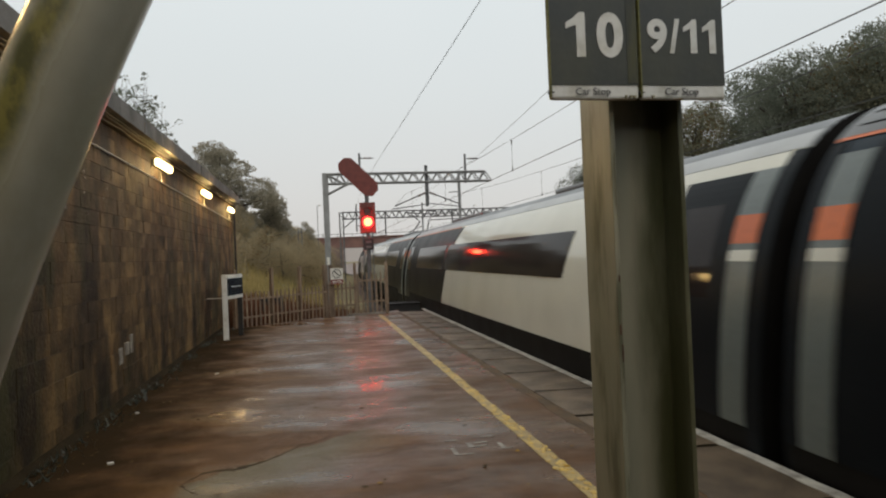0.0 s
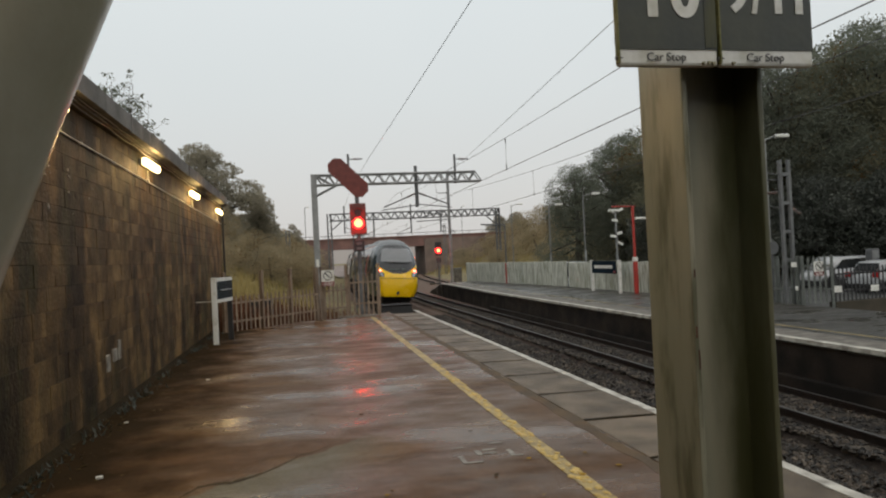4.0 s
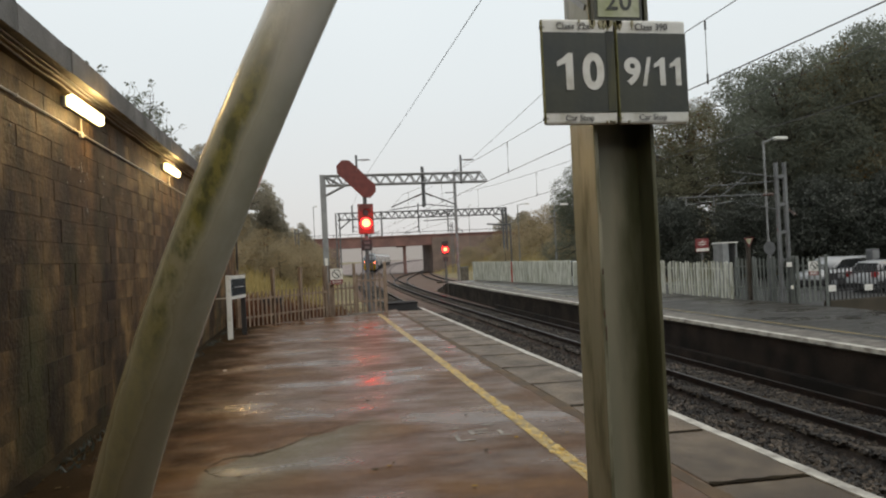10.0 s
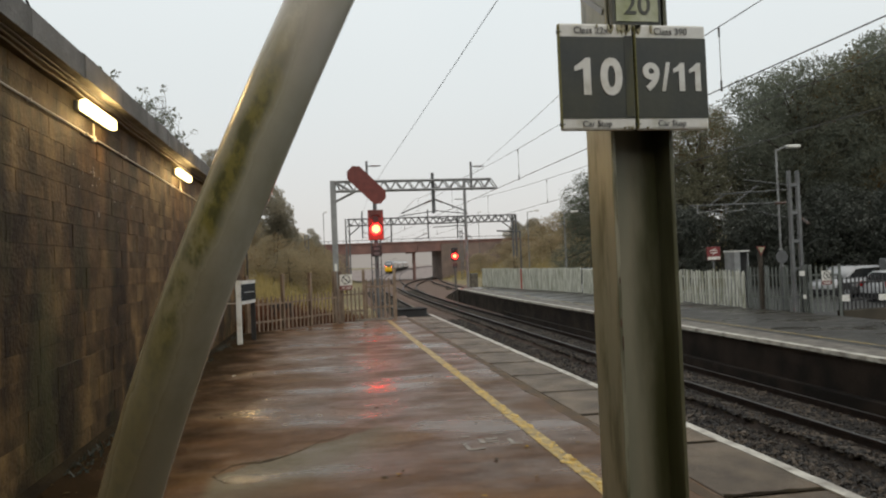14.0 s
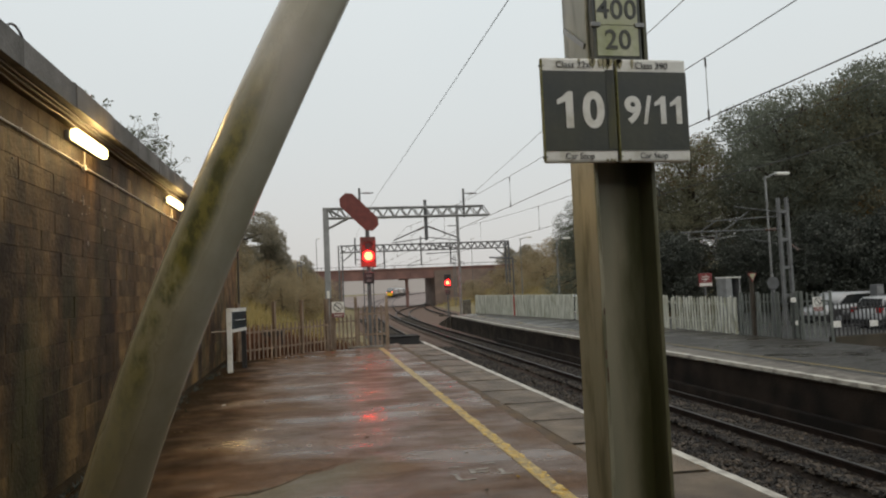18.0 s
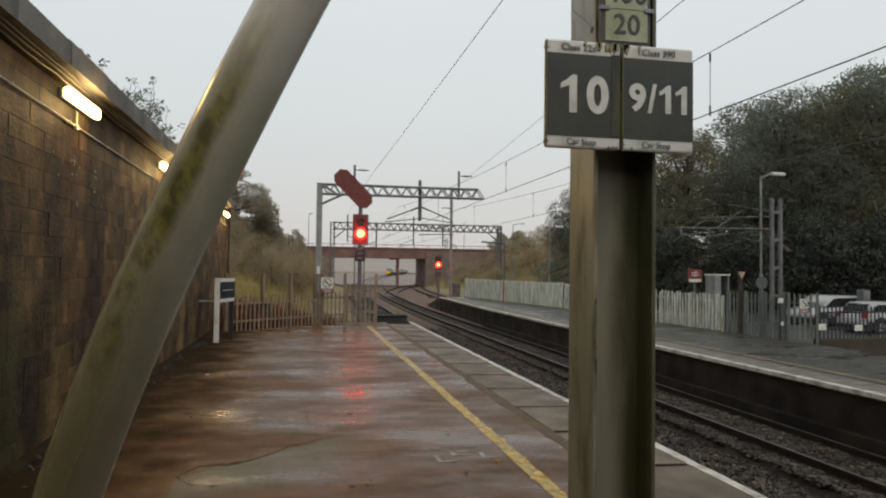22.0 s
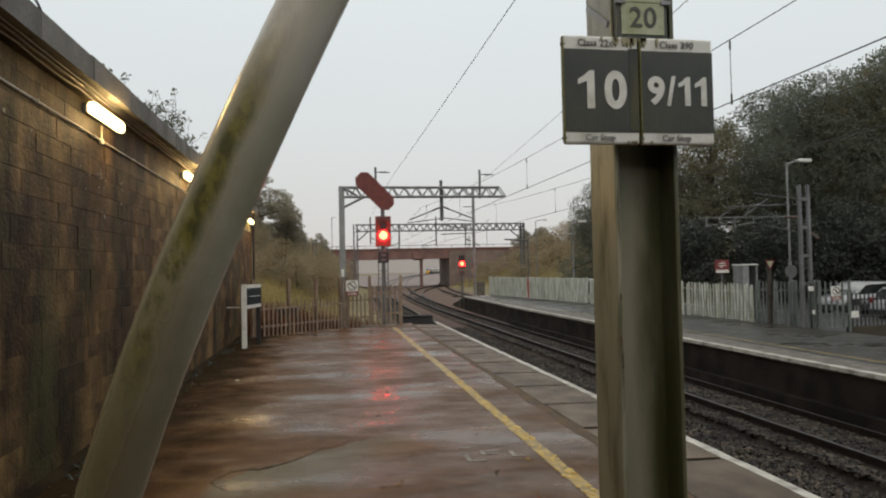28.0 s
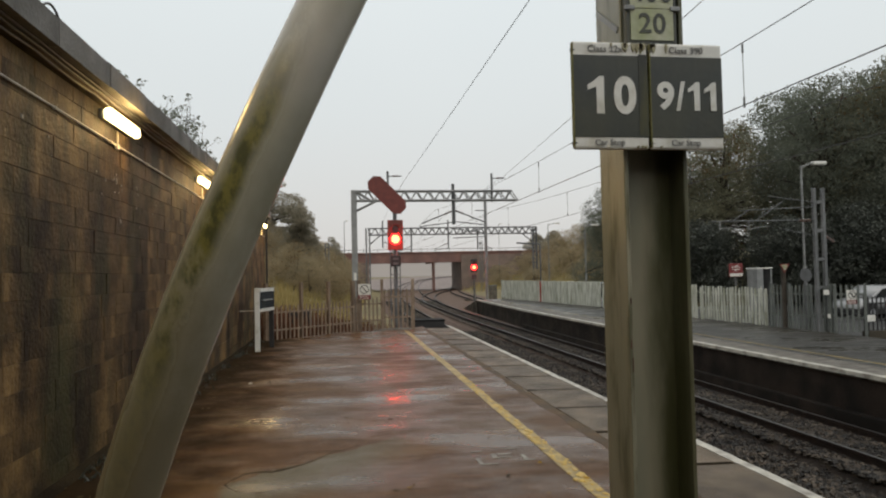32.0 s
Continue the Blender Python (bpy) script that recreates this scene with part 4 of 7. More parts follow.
def make_blocks():
    """Courses of uneven blocks; those by the platform's open stretch are pieces, the rest is joined."""
    rng = random.Random(12)
    lens = (0.34, 0.44, 0.54, 0.64, 0.78)
    cache = {}
    V, F = [], []
    for c, (za, zb) in enumerate(zip(COURSES, COURSES[1:])):
        y = -10.0 - rng.uniform(0, 0.4)
        h = round(zb - za, 3)
        while y < 22.1:
            l = rng.choice(lens)
            if y + l > 22.3:
                l = 22.3 - y
            x = -2.332 + rng.uniform(-0.0025, 0.0025)
            if 4.6 < y < 12.4 and l in lens:
                key = (l, h, rng.randrange(2))
                if key not in cache:
                    cache[key] = block_mesh(l, h, len(cache))
                ob = new("block", cache[key])
                ob.parent = wall
                ob.matrix_world = pose(x, y + l / 2, (za + zb) / 2)
            else:
                k = len(V)
                g, b = 0.0012, 0.003
                for xx, e in ((x - 0.05, g), (x + 0.027, g), (x + 0.030, g + b)):
                    V += [(xx, y + e, za + e), (xx, y + l - e, za + e), (xx, y + l - e, zb - e), (xx, y + e, zb - e)]
                for r in (0, 4):
                    F += [(k + r + q, k + r + (q + 1) % 4, k + r + 4 + (q + 1) % 4, k + r + 4 + q) for q in range(4)]
                F.append((k + 8, k + 9, k + 10, k + 11))
            y += l
    pydata("further_blocks", V, F, island_variant(BLOCK, "sooty_sandstone_courses", 0.76, 1.24), wall)["kind"] = "stuff"


# base fillet, cable tray and coping
part("base_fillet", sweep(bmesh.new(), [(-2.29, -10, 0.04), (-2.29, 19.2, 0.04)], [(-0.02, 0.0), (0.07, 0.0), (0.01, 0.05), (-0.02, 0.06)]), EARTH_DAMP, wall)
part("cable_ledge", boxm(-2.36, -2.24, -10, 22.3, 3.47, 3.541), MORTAR, wall)


def coping_mesh(l):
    bm = prism(bmesh.new(), [(-2.95, 3.545), (-2.10, 3.545), (-2.10, 3.765), (-2.125, 3.785), (-2.5, 3.93), (-2.95, 3.93)], -l / 2 + 0.005, l / 2 - 0.005)
    bmesh.ops.recalc_face_normals(bm, faces=bm.faces)
    me = bpy.data.meshes.new("coping_stone")
    bm.to_mesh(me)
    bm.free()
    me.materials.append(COPING)
    return me


cm = coping_mesh(1.2)
for i in range(27):
    ob = new("coping_stone", cm)
    ob.parent = wall
    ob.matrix_world = pose(random.uniform(-0.01, 0.01), -9.4 + 1.2 * i, random.uniform(-0.006, 0.006))
# a broken hollow low in the wall, patched with pale mortar
bm = bmesh.new()
for i, (y, z, w, hh) in enumerate(((9.45, 0.52, 0.16, 0.20), (9.72, 0.60, 0.20, 0.16), (9.98, 0.60, 0.14, 0.24))):
    box(bm, -2.31, -2.285, y, y + w, z, z + hh, 0.01)
part("pale_patch", bm, FADED, wall)
rng = random.Random(61)
bm = bmesh.new()
for yc, zc, n_, sy, sz in ((7.68, 2.78, 5, 0.10, 0.04), (7.72, 2.68, 4, 0.12, 0.03), (8.38, 2.74, 6, 0.04, 0.14), (7.70, 2.37, 2, 0.1, 0.02), (7.3, 2.85, 3, 0.3, 0.15), (9.2, 2.6, 3, 0.3, 0.15), (6.0, 2.9, 3, 0.25, 0.12)):
    for k in range(n_):
        y, z, w, h = yc + rng.gauss(0, sy), zc + rng.gauss(0, sz), rng.uniform(0.008, 0.035), rng.uniform(0.006, 0.025)
        box(bm, -2.31, -2.2935, y - w * 0.8, y + w * 0.8, z - h * 0.8, z + h * 0.8, 0.002)
part("lime_crumb", bm, FADED, wall)["kind"] = "stuff"

# an added, unseen wall closes the platform behind and blocks low light
tagged(finish("wall_south", boxm(-2.3, 3.3, -1.3, -0.95, -0.2, 2.95), DARK_BRICK), "plain unseen brick wall added across the platform to block light", "wall", kind="structure")

# conduit, cables and lamps on the wall
conduit = thing("cable_conduit", pose(0, 0, 0), "thin pale conduit fixed along the stone wall", "conduit")
part("pipe", tubem((-2.283, -10, 3.34), (-2.283, 22.2, 2.976), 0.009, 8), CABLE, conduit)
for i in range(22):
    y = -8 + i * 1.4
    part("saddle", boxm(-2.31, -2.270, y - 0.012, y + 0.012, 3.326 - 0.0113 * (y + 10), 3.354 - 0.0113 * (y + 10)), CABLE, conduit)
for k, (dx, dz) in enumerate(((-2.20, 3.50), (-2.17, 3.52), (-2.21, 3.46))):
    c = thing("wall_cable", pose(0, 0, 0), "dark cable slung below the wall coping", "cable", "wall cables")
    slack = 0.006 + 0.012 * (k == 2)
    line = [(dx, -10 + 0.35 * i, dz - slack * (1 - ((i % 4) / 2 - 1) ** 2)) for i in range(93)]
    part("cable", sweep(bmesh.new(), line, [(0.009 * math.cos(a * 1.0472), 0.009 * math.sin(a * 1.0472)) for a in range(6)]), WIRE, c)


loop = thing("cable_loop", pose(0, 0, 0), "loop of dark cable sticking up from the wall coping", "cable")
arc = [(-2.45, 6.05 + 0.62 * k / 12, 3.90 + 0.25 * math.sin(math.pi * k / 12) ** 0.7) for k in range(13)]
part("cable", sweep(bmesh.new(), arc, [(0.012 * math.cos(a * 1.0472), 0.012 * math.sin(a * 1.0472)) for a in range(6)]), WIRE, loop)


def wall_lamp():
    ob = thing("wall_lamp", pose(0, 0, 0), "glowing warm bulkhead lamp on the stone wall", "wall lamp", "wall lamps")
    part("housing", boxm(-0.01, 0.045, -0.50, 0.50, -0.050, 0.050, 0.015), GALV, ob)
    bm = boxm(0.045, 0.125, -0.51, 0.51, -0.060, 0.060, 0.03)
    part("diffuser", bm, LAMP_GLOW, ob, "lit warm white diffuser")
    part("drop_pipe", tubem((0.02, 0.02, -0.075), (0.02, 0.02, -0.24), 0.008, 6), CABLE, ob)
    part("junction_box", boxm(0, 0.035, -0.01, 0.05, -0.27, -0.21, 0.006), CABLE, ob)
    return ob


lamp0 = wall_lamp()
lamp0.matrix_world = pose(-2.30, 7.6, 3.37)
LAMPS = [(7.6, 3.37), (12.15, 3.34), (16.6, 3.30), (21.2, 3.27), (3.1, 3.40), (-1.4, 3.43)]
for y, z in LAMPS[1:]:
    copy_thing(lamp0, pose(-2.30, y, z))
for i, (y, z) in enumerate(LAMPS):
    ld = bpy.data.lights.new("wall_lamp_light", "POINT")
    ld.shadow_soft_size, ld.energy, ld.color = 0.10, 22.0, (1.0, 0.68, 0.28)
    lo = new("wall_lamp_light", ld)
    lo.matrix_world = pose(-2.05, y, z - 0.01)


# weeds along the wall foot
def weeds():
    rs = random.Random(3)
    V, F = [], []
    for i in range(650):
        y = rs.uniform(4, 19)
        x = -2.22 + abs(rs.gauss(0, 0.09))
        if noise.noise((y * 0.8, 0, 3)) < -0.05:
            continue
        hgt = rs.uniform(0.02, 0.09)
        a = rs.uniform(0, 6.3)
        dx, dy = math.cos(a) * 0.012, math.sin(a) * 0.012
        z = near_z(x, y)
        k = len(V)
        V += [(x - dx, y - dy, z), (x + dx, y + dy, z), (x + dx * 3 + rs.uniform(-0.04, 0.04), y + rs.uniform(-0.04, 0.04), z + hgt)]
        F.append((k, k + 1, k + 2))
    return tagged(pydata("weeds", V, F, LEAF_LOW), "small weeds at the foot of the wall", "weeds", kind="stuff")


weeds()


# ---- the steel post with its signs, and the raking strut ----
def stop_post():
    ob = thing("sign_post", pose(0, 0, 0), "square patchy green-grey steel column carrying platform signs", "post")
    lo = FALL * 1.1 - 0.3
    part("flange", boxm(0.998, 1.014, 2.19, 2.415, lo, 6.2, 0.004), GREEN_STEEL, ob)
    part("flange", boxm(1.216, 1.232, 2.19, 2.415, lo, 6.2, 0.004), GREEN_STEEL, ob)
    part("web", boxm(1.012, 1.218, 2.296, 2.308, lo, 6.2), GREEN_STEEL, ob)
    for x, y, z, h in ((1.0135, 2.33, 1.72, 0.020), (1.0135, 2.22, 1.49, 0.030), (1.0135, 2.26, 1.475, 0.035), (1.0135, 2.30, 1.42, 0.045), (1.0135, 2.34, 1.56, 0.018)):
        part("rust_drip", boxm(x - 0.001, x + 0.0025, y - 0.0025, y + 0.0025, z - h / 2, z + h / 2), PORCELAIN, ob, "thin brown rust drip")
    for x, z, h in ((1.005, 1.47, 0.03), (1.009, 1.40, 0.05), (1.0075, 1.62, 0.02)):
        part("rust_drip", boxm(x - 0.002, x + 0.002, 2.1885, 2.193, z - h / 2, z + h / 2), PORCELAIN, ob, "thin brown rust drip")
    part("sign_bracket", boxm(0.82, 1.31, 2.15, 2.188, 2.20, 2.225), GALV_DARK, ob)
    part("sign_bracket", boxm(0.82, 1.31, 2.15, 2.188, 2.40, 2.425), GALV_DARK, ob)
    part("plate_bracket", boxm(1.03, 1.19, 2.188, 2.30, 2.60, 2.62), GALV_DARK, ob)
    bm = bmesh.new()
    for z in (2.49, 2.60):
        bar(bm, (0.996, 2.21, z - 0.03), (0.996, 2.40, z + 0.10), 0.006, 0.02)
    part("band_clamp", bm, GALV, ob)
    return ob


stop_post()


def stop_sign(x0, x1, top, big, bottom, name_label, y=2.125, z0=2.134, z1=2.499):
    ob = thing("stop_sign", pose((x0 + x1) / 2, y, (z0 + z1) / 2), name_label, "sign", "stop signs")
    w, h = (x1 - x0) / 2 - 0.002, (z1 - z0) / 2
    part("board", boxm(-w, w, 0, 0.022, -h, h, 0.008), SIGN_WHITE, ob)
    part("dark_panel", boxm(-w + 0.002, w - 0.002, -0.002, 0.004, -h + 0.040, h - 0.047), SIGN_DARK, ob)
    f = lambda x, z: Matrix.Translation((x, -0.0035, z)) @ FACE
    for ch, cx, gw, hh in big:
        if ch == "1":
            k = gw / 2
            st = 0.21 * hh
            out = [(k, hh / 2), (k - 0.62 * st, hh / 2), (k - st - 0.35 * (gw - st), 0.36 * hh), (-k, 0.27 * hh), (-k, 0.13 * hh), (k - st, 0.22 * hh), (k - st, -hh / 2), (k, -hh / 2)]
            bm = bmesh.new()
            va = [bm.verts.new((cx + x, -0.0048, z)) for x, z in out]
            vb = [bm.verts.new((cx + x, -0.0020, z)) for x, z in out]
            bm.faces.new(va)
            for a in range(len(out)):
                e = (a + 1) % len(out)
                bm.faces.new((va[a], vb[a], vb[e], va[e]))
            part("numeral", bm, SIGN_WHITE, ob)
        elif ch == "/":
            bm = prism(bmesh.new(), [(cx - gw / 2, -hh / 2), (cx - gw / 2 + 0.014, -hh / 2), (cx + gw / 2, hh / 2), (cx + gw / 2 - 0.014, hh / 2)], -0.0048, -0.0020)
            part("numeral", bm, SIGN_WHITE, ob)
        else:
            ob2 = text_part("numeral", ch, 1.0, Matrix.Identity(4), SIGN_WHITE, ob, 0.0012, bold=0.035)
            xs, ys = [v.co.x for v in ob2.data.vertices], [v.co.y for v in ob2.data.vertices]
            sx, sy = gw / (max(xs) - min(xs)), hh / (max(ys) - min(ys))
            fit = Matrix.Diagonal((sx, sy, 1, 1)) @ Matrix.Translation((-(max(xs) + min(xs)) / 2, -(max(ys) + min(ys)) / 2, 0))
            ob2.data.transform(Matrix.Translation((cx, -0.0035, 0)) @ FACE @ fit)
    text_part("caption_top", top, 0.032, f(-0.018 if big[0][0] == "1" else 0.0, h - 0.026), CAPTION, ob, 0.001)
    text_part("caption_bottom", bottom, 0.029, f(-0.008, -h + 0.021), CAPTION, ob, 0.001)
    part("edge_strip", boxm(-w - 0.001, -w + 0.004, -0.004, 0.012, -h + 0.006, h - 0.006, 0.001), ALGAE, ob, "thin green algae along the board's edge")
    if big[0][0] == "1":
        part("algae_film", boxm(w - 0.034, w - 0.004, -0.0036, 0.002, -h + 0.045, h - 0.042), BOARD_ALGAE, ob, "olive algae film beside the joint")
    rag = random.Random(len(big))
    for k in range(13 if big[0][0] == "1" else 7):
        side = w - abs(rag.gauss(0, 0.055)) if big[0][0] == "1" else -w + abs(rag.gauss(0, 0.04))
        side = min(max(side, -w + 0.008), w - 0.008)
        low = k % 4 == 3
        z = (-h + rag.uniform(0.006, 0.014)) if low else (h - 0.005)
        drop = 0.008 if low else rag.uniform(0.012, 0.036)
        wide = rag.uniform(0.003, 0.009)
        out = [(side - wide, z), (side - wide * 0.8, z - drop * 0.6), (side - wide * 0.2, z - drop), (side + wide * 0.4, z - drop * 0.8), (side + wide, z - drop * 0.3), (side + wide * 0.8, z)]
        part("algae_patch", prism(bmesh.new(), out, -0.0058, 0.001), ALGAE_DULL, ob)
    for zz in (-h + 0.02, h - 0.03):
        part("bolt", tubem((-w - 0.004, 0.005, zz), (-w + 0.012, 0.005, zz), 0.006, 6), GALV_DARK, ob)
    return ob


stop_sign(0.795, 1.066, "Class 22x", (("1", -0.0535, 0.057, 0.127), ("0", 0.049, 0.079, 0.129)), "Car Stop", "dark green and white stop board with the number ten")
stop_sign(1.068, 1.338, "Class 390", (("9", -0.078, 0.061, 0.098), ("/", -0.024, 0.034, 0.101), ("1", 0.025, 0.042, 0.098), ("1", 0.085, 0.042, 0.098)), "Car Stop", "dark green and white stop board with nine slash eleven")


def distance_plate():
    ob = thing("distance_sign", pose(1.105, 2.16, 2.645), "mossy pale plate with black numbers in a dark frame", "sign")
    part("frame", boxm(-0.098, 0.088, 0.0, 0.03, -0.155, 0.30, 0.004), SIGN_DARK, ob)
    for x in (-0.086, 0.080):
        part("clip", boxm(x - 0.018, x + 0.018, -0.010, 0.004, -0.022, -0.006, 0.002), GALV, ob)
    for z0, z1, body in ((-0.125, -0.016, "20"), (-0.013, 0.092, "400")):
        part("plate", boxm(-0.082, 0.074, -0.004, 0.004, z0, z1), SIGN_PALE, ob)
        for i, digit in enumerate(body):
            dx = (i - (len(body) - 1) / 2) * 0.052
            text_part("numeral", digit, 0.098, Matrix.Translation((-0.004 + dx, -0.0055, (z0 + z1) / 2)) @ FACE, SIGN_DARK, ob, 0.001, bold=0.0012)
    return ob


distance_plate()


def strut_axis(z):
    """The bent tube's centre line; straight beyond its bend."""
    u = z - 1.7
    q = min(max(u, -0.5), 0.55)
    x = -0.1977 + 0.4254 * q + 0.0866 * q**2 - 0.056 * q**3 + (u - q) * (0.4254 + 0.1732 * q - 0.168 * q * q)
    y = 1.0227 - 0.1468 * q + 0.2384 * q * q + (u - q) * (-0.1468 + 0.4768 * q)
    return Vector((x, y, z))


def strut():
    ob = thing("raking_strut", pose(0, 0, 0), "thick leaning grey steel tube streaked with green algae", "pole")
    p = strut_axis
    bm = bmesh.new()
    zs = [-0.05, 0.6] + [1.0 + 0.1 * i for i in range(15)] + [3.5, 5.2]
    rings = []
    for z in zs:
        q = (p(z + 0.05) - p(z - 0.05)).to_track_quat("Z", "Y").to_matrix()
        rings.append([bm.verts.new(p(z) + q @ Vector((0.0486 * math.cos(math.pi * i / 22), 0.0486 * math.sin(math.pi * i / 22), 0))) for i in range(44)])
    for a, b in zip(rings, rings[1:]):
        for i in range(44):
            j = (i + 1) % 44
            bm.faces.new((a[i], a[j], b[j], b[i]))
    bm.faces.new(rings[0][::-1])
    bm.faces.new(rings[-1])
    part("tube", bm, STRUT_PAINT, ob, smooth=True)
    part("base_plate", boxm(p(0).x - 0.12, p(0).x + 0.12, p(0).y - 0.12, p(0).y + 0.12, 0.0, 0.025, 0.004), GALV_DARK, ob)
    return ob


strut()


# ---- platform end: fence, boards, signal ----
def paling_mesh(h, w=0.05):
    bm = bmesh.new()
    prism(bm, [(-w / 2, 0), (w / 2, 0), (w / 2, h - 0.07), (0.012, h), (-0.012, h), (-w / 2, h - 0.07)], -0.008, 0.008)
    bmesh.ops.recalc_face_normals(bm, faces=bm.faces)
    me = bpy.data.meshes.new("pale")
    bm.to_mesh(me)
    bm.free()
    return me


def palisade(name, a, b, h, step, post_h, posts, material, label, base, group="", jitter=0.0, w=0.05, rails=(0.3, 0.8)):
    a, b = Vector((*a, 0)), Vector((*b, 0))
    L = (b - a).length
    ang = math.degrees(math.atan2((b - a).y, (b - a).x))
    ob = thing(name, pose(a.x, a.y, base, 0, 0, ang), label, "fence", group)
    me = paling_mesh(h, w)
    me.materials.append(material)
    rng = random.Random(int(L * 100))
    n = int(L / step)
    for i in range(n):
        p = new("pale", me)
        p.parent = ob
        p.matrix_basis = pose(step * (i + 0.5), 0, rng.uniform(-jitter, jitter), 0, rng.uniform(-1, 1) * jitter * 30, 0)
    for f in rails:
        part("rail", boxm(0, L, 0.012, 0.05, h * f - 0.025, h * f + 0.025), material, ob)
    for s in posts:
        part("post", boxm(s - 0.04, s + 0.04, 0.02, 0.12, -0.3, post_h, 0.006), material, ob)
    return ob


palisade("palisade_fence", (-1.95, 18.95), (0.45, 21.55), 0.95, 0.155, 1.56, (0.05, 1.35, 2.45, 3.5), FENCE_OLD, "low weathered steel palisade fence across the platform end", 0.0, jitter=0.02)
palisade("palisade_fence", (0.45, 21.62), (1.30, 22.0), 1.05, 0.14, 1.58, (0.0, 0.16), FENCE_OLD, "short weathered steel fence panel beside the track", -0.02, jitter=0.02)
palisade("palisade_gate", (1.32, 22.05), (2.34, 22.15), 1.30, 0.145, 1.60, (0.0, 1.0), FENCE_OLD, "weathered steel palisade gate at the platform end", -0.02, jitter=0.015)
end_board = thing("end_barrier", pose(3.0, 23.75, -0.06), "dark low timber barrier at the end of the platform edge", "barrier")
part("board", boxm(-0.55, 0.55, 0, 0.9, -0.3, 0.16, 0.015), BLACK, end_board)
part("cap", boxm(-0.57, 0.57, -0.03, 0.93, 0.16, 0.20, 0.01), T_BLACK, end_board)
kerb = thing("end_kerb", pose(1.55, 21.95, -0.03), "pale concrete kerb stone at the platform end", "kerb")
part("kerb_stone", boxm(-0.55, 0.62, 0, 0.16, -0.1, 0.05, 0.02), CONCRETE, kerb)


def trespass_sign(m, s=1.0):
    ob = thing("warning_sign", m, "square white warning sign with a red lower band", "sign", "warning signs")
    part("plate", boxm(-0.19 * s, 0.19 * s, 0, 0.008, -0.24 * s, 0.24 * s, 0.003), SIGN_WHITE, ob)
    part("band", boxm(-0.185 * s, 0.185 * s, -0.004, 0.004, -0.235 * s, -0.10 * s), SIGN_RED, ob)
    bm = bmesh.new()
    k = 20
    for i in range(k):
        a, b = 2 * math.pi * i / k, 2 * math.pi * (i + 1) / k
        bar(bm, (0.125 * s * math.cos(a), -0.003, 0.075 * s + 0.125 * s * math.sin(a)), (0.125 * s * math.cos(b), -0.003, 0.075 * s + 0.125 * s * math.sin(b)), 0.004, 0.022 * s)
    part("ring", bm, BLACK, ob)
    bm = bmesh.new()
    bar(bm, (-0.085 * s, -0.003, 0.16 * s), (0.085 * s, -0.003, -0.01 * s), 0.004, 0.03 * s)
    bar(bm, (0.0, -0.003, 0.13 * s), (0.0, -0.003, 0.02 * s), 0.004, 0.05 * s)
    part("bar_mark", bm, BLACK, ob)
    bm = bmesh.new()
    for z in (-0.14, -0.17, -0.20):
        box(bm, -0.14 * s, 0.14 * s, -0.007, -0.003, z * s - 0.006, z * s + 0.006)
    part("lettering_bars", bm, SIGN_WHITE, ob)
    return ob


trespass_sign(pose(0.745, 21.60, 1.21))


def name_board():
    ob = thing("platform_sign", pose(-1.87, 16.3, 0.03), "white framed station sign board on white posts", "sign")
    for i, (x, y) in enumerate(((0.0, 0.0), (0.22, 0.95))):
        part("post", boxm(x - 0.055, x + 0.055, y - 0.05, y + 0.05, 0, 1.45, 0.008), BLACK if i else SIGN_WHITE, ob)
    bm = bmesh.new()
    v = [Vector((0.06, 0.0, 0)), Vector((0.27, 0.95, 0))]
    d = (v[1] - v[0]).normalized()
    n = Vector((d.y, -d.x, 0)) * 0.02
    for lo, hi, mat_, nm, off in ((0.90, 1.44, SIGN_WHITE, "board", 0.0), (0.98, 1.36, T_NAVY, "panel", 0.006)):
        bm = bmesh.new()
        q = [v[0] - n - n * off * 50, v[1] - n - n * off * 50, v[1] + n + n * off * 50, v[0] + n + n * off * 50]
        a = [bm.verts.new((p.x, p.y, lo)) for p in q]
        b = [bm.verts.new((p.x, p.y, hi)) for p in q]
        bm.faces.new(a[::-1])
        bm.faces.new(b)
        for i in range(4):
            j = (i + 1) % 4
            bm.faces.new((a[i], a[j], b[j], b[i]))
        part(nm, bm, mat_, ob)
    bm = bmesh.new()
    e = n * 1.35
    bar(bm, v[0] + d * 0.15 + e + Vector((0, 0, 1.17)), v[0] + d * 0.80 + e + Vector((0, 0, 1.17)), 0.05, 0.01)
    part("lettering_bar", bm, SIGN_WHITE, ob)
    bm = bmesh.new()
    tube(bm, (-0.4, 0.1, 0.93), (0.0, 0.05, 0.93), 0.012, 6)
    part("stay", bm, CABLE, ob)
    return ob


name_board()
gp = thing("lamp_downpipe", pose(-2.25, 22.25, 0), "dark cable pipe down the end of the wall", "pipe")
part("pipe", tubem((0, 0, -0.2), (0, 0, 3.6), 0.03, 8), BLACK, gp)
bx = thing("grit_bin", pose(-1.25, 22.3, -0.45), "dark low bin behind the fence", "bin")
part("body", boxm(-0.35, 0.35, -0.3, 0.3, -0.6, 1.1, 0.04), BLACK, bx)


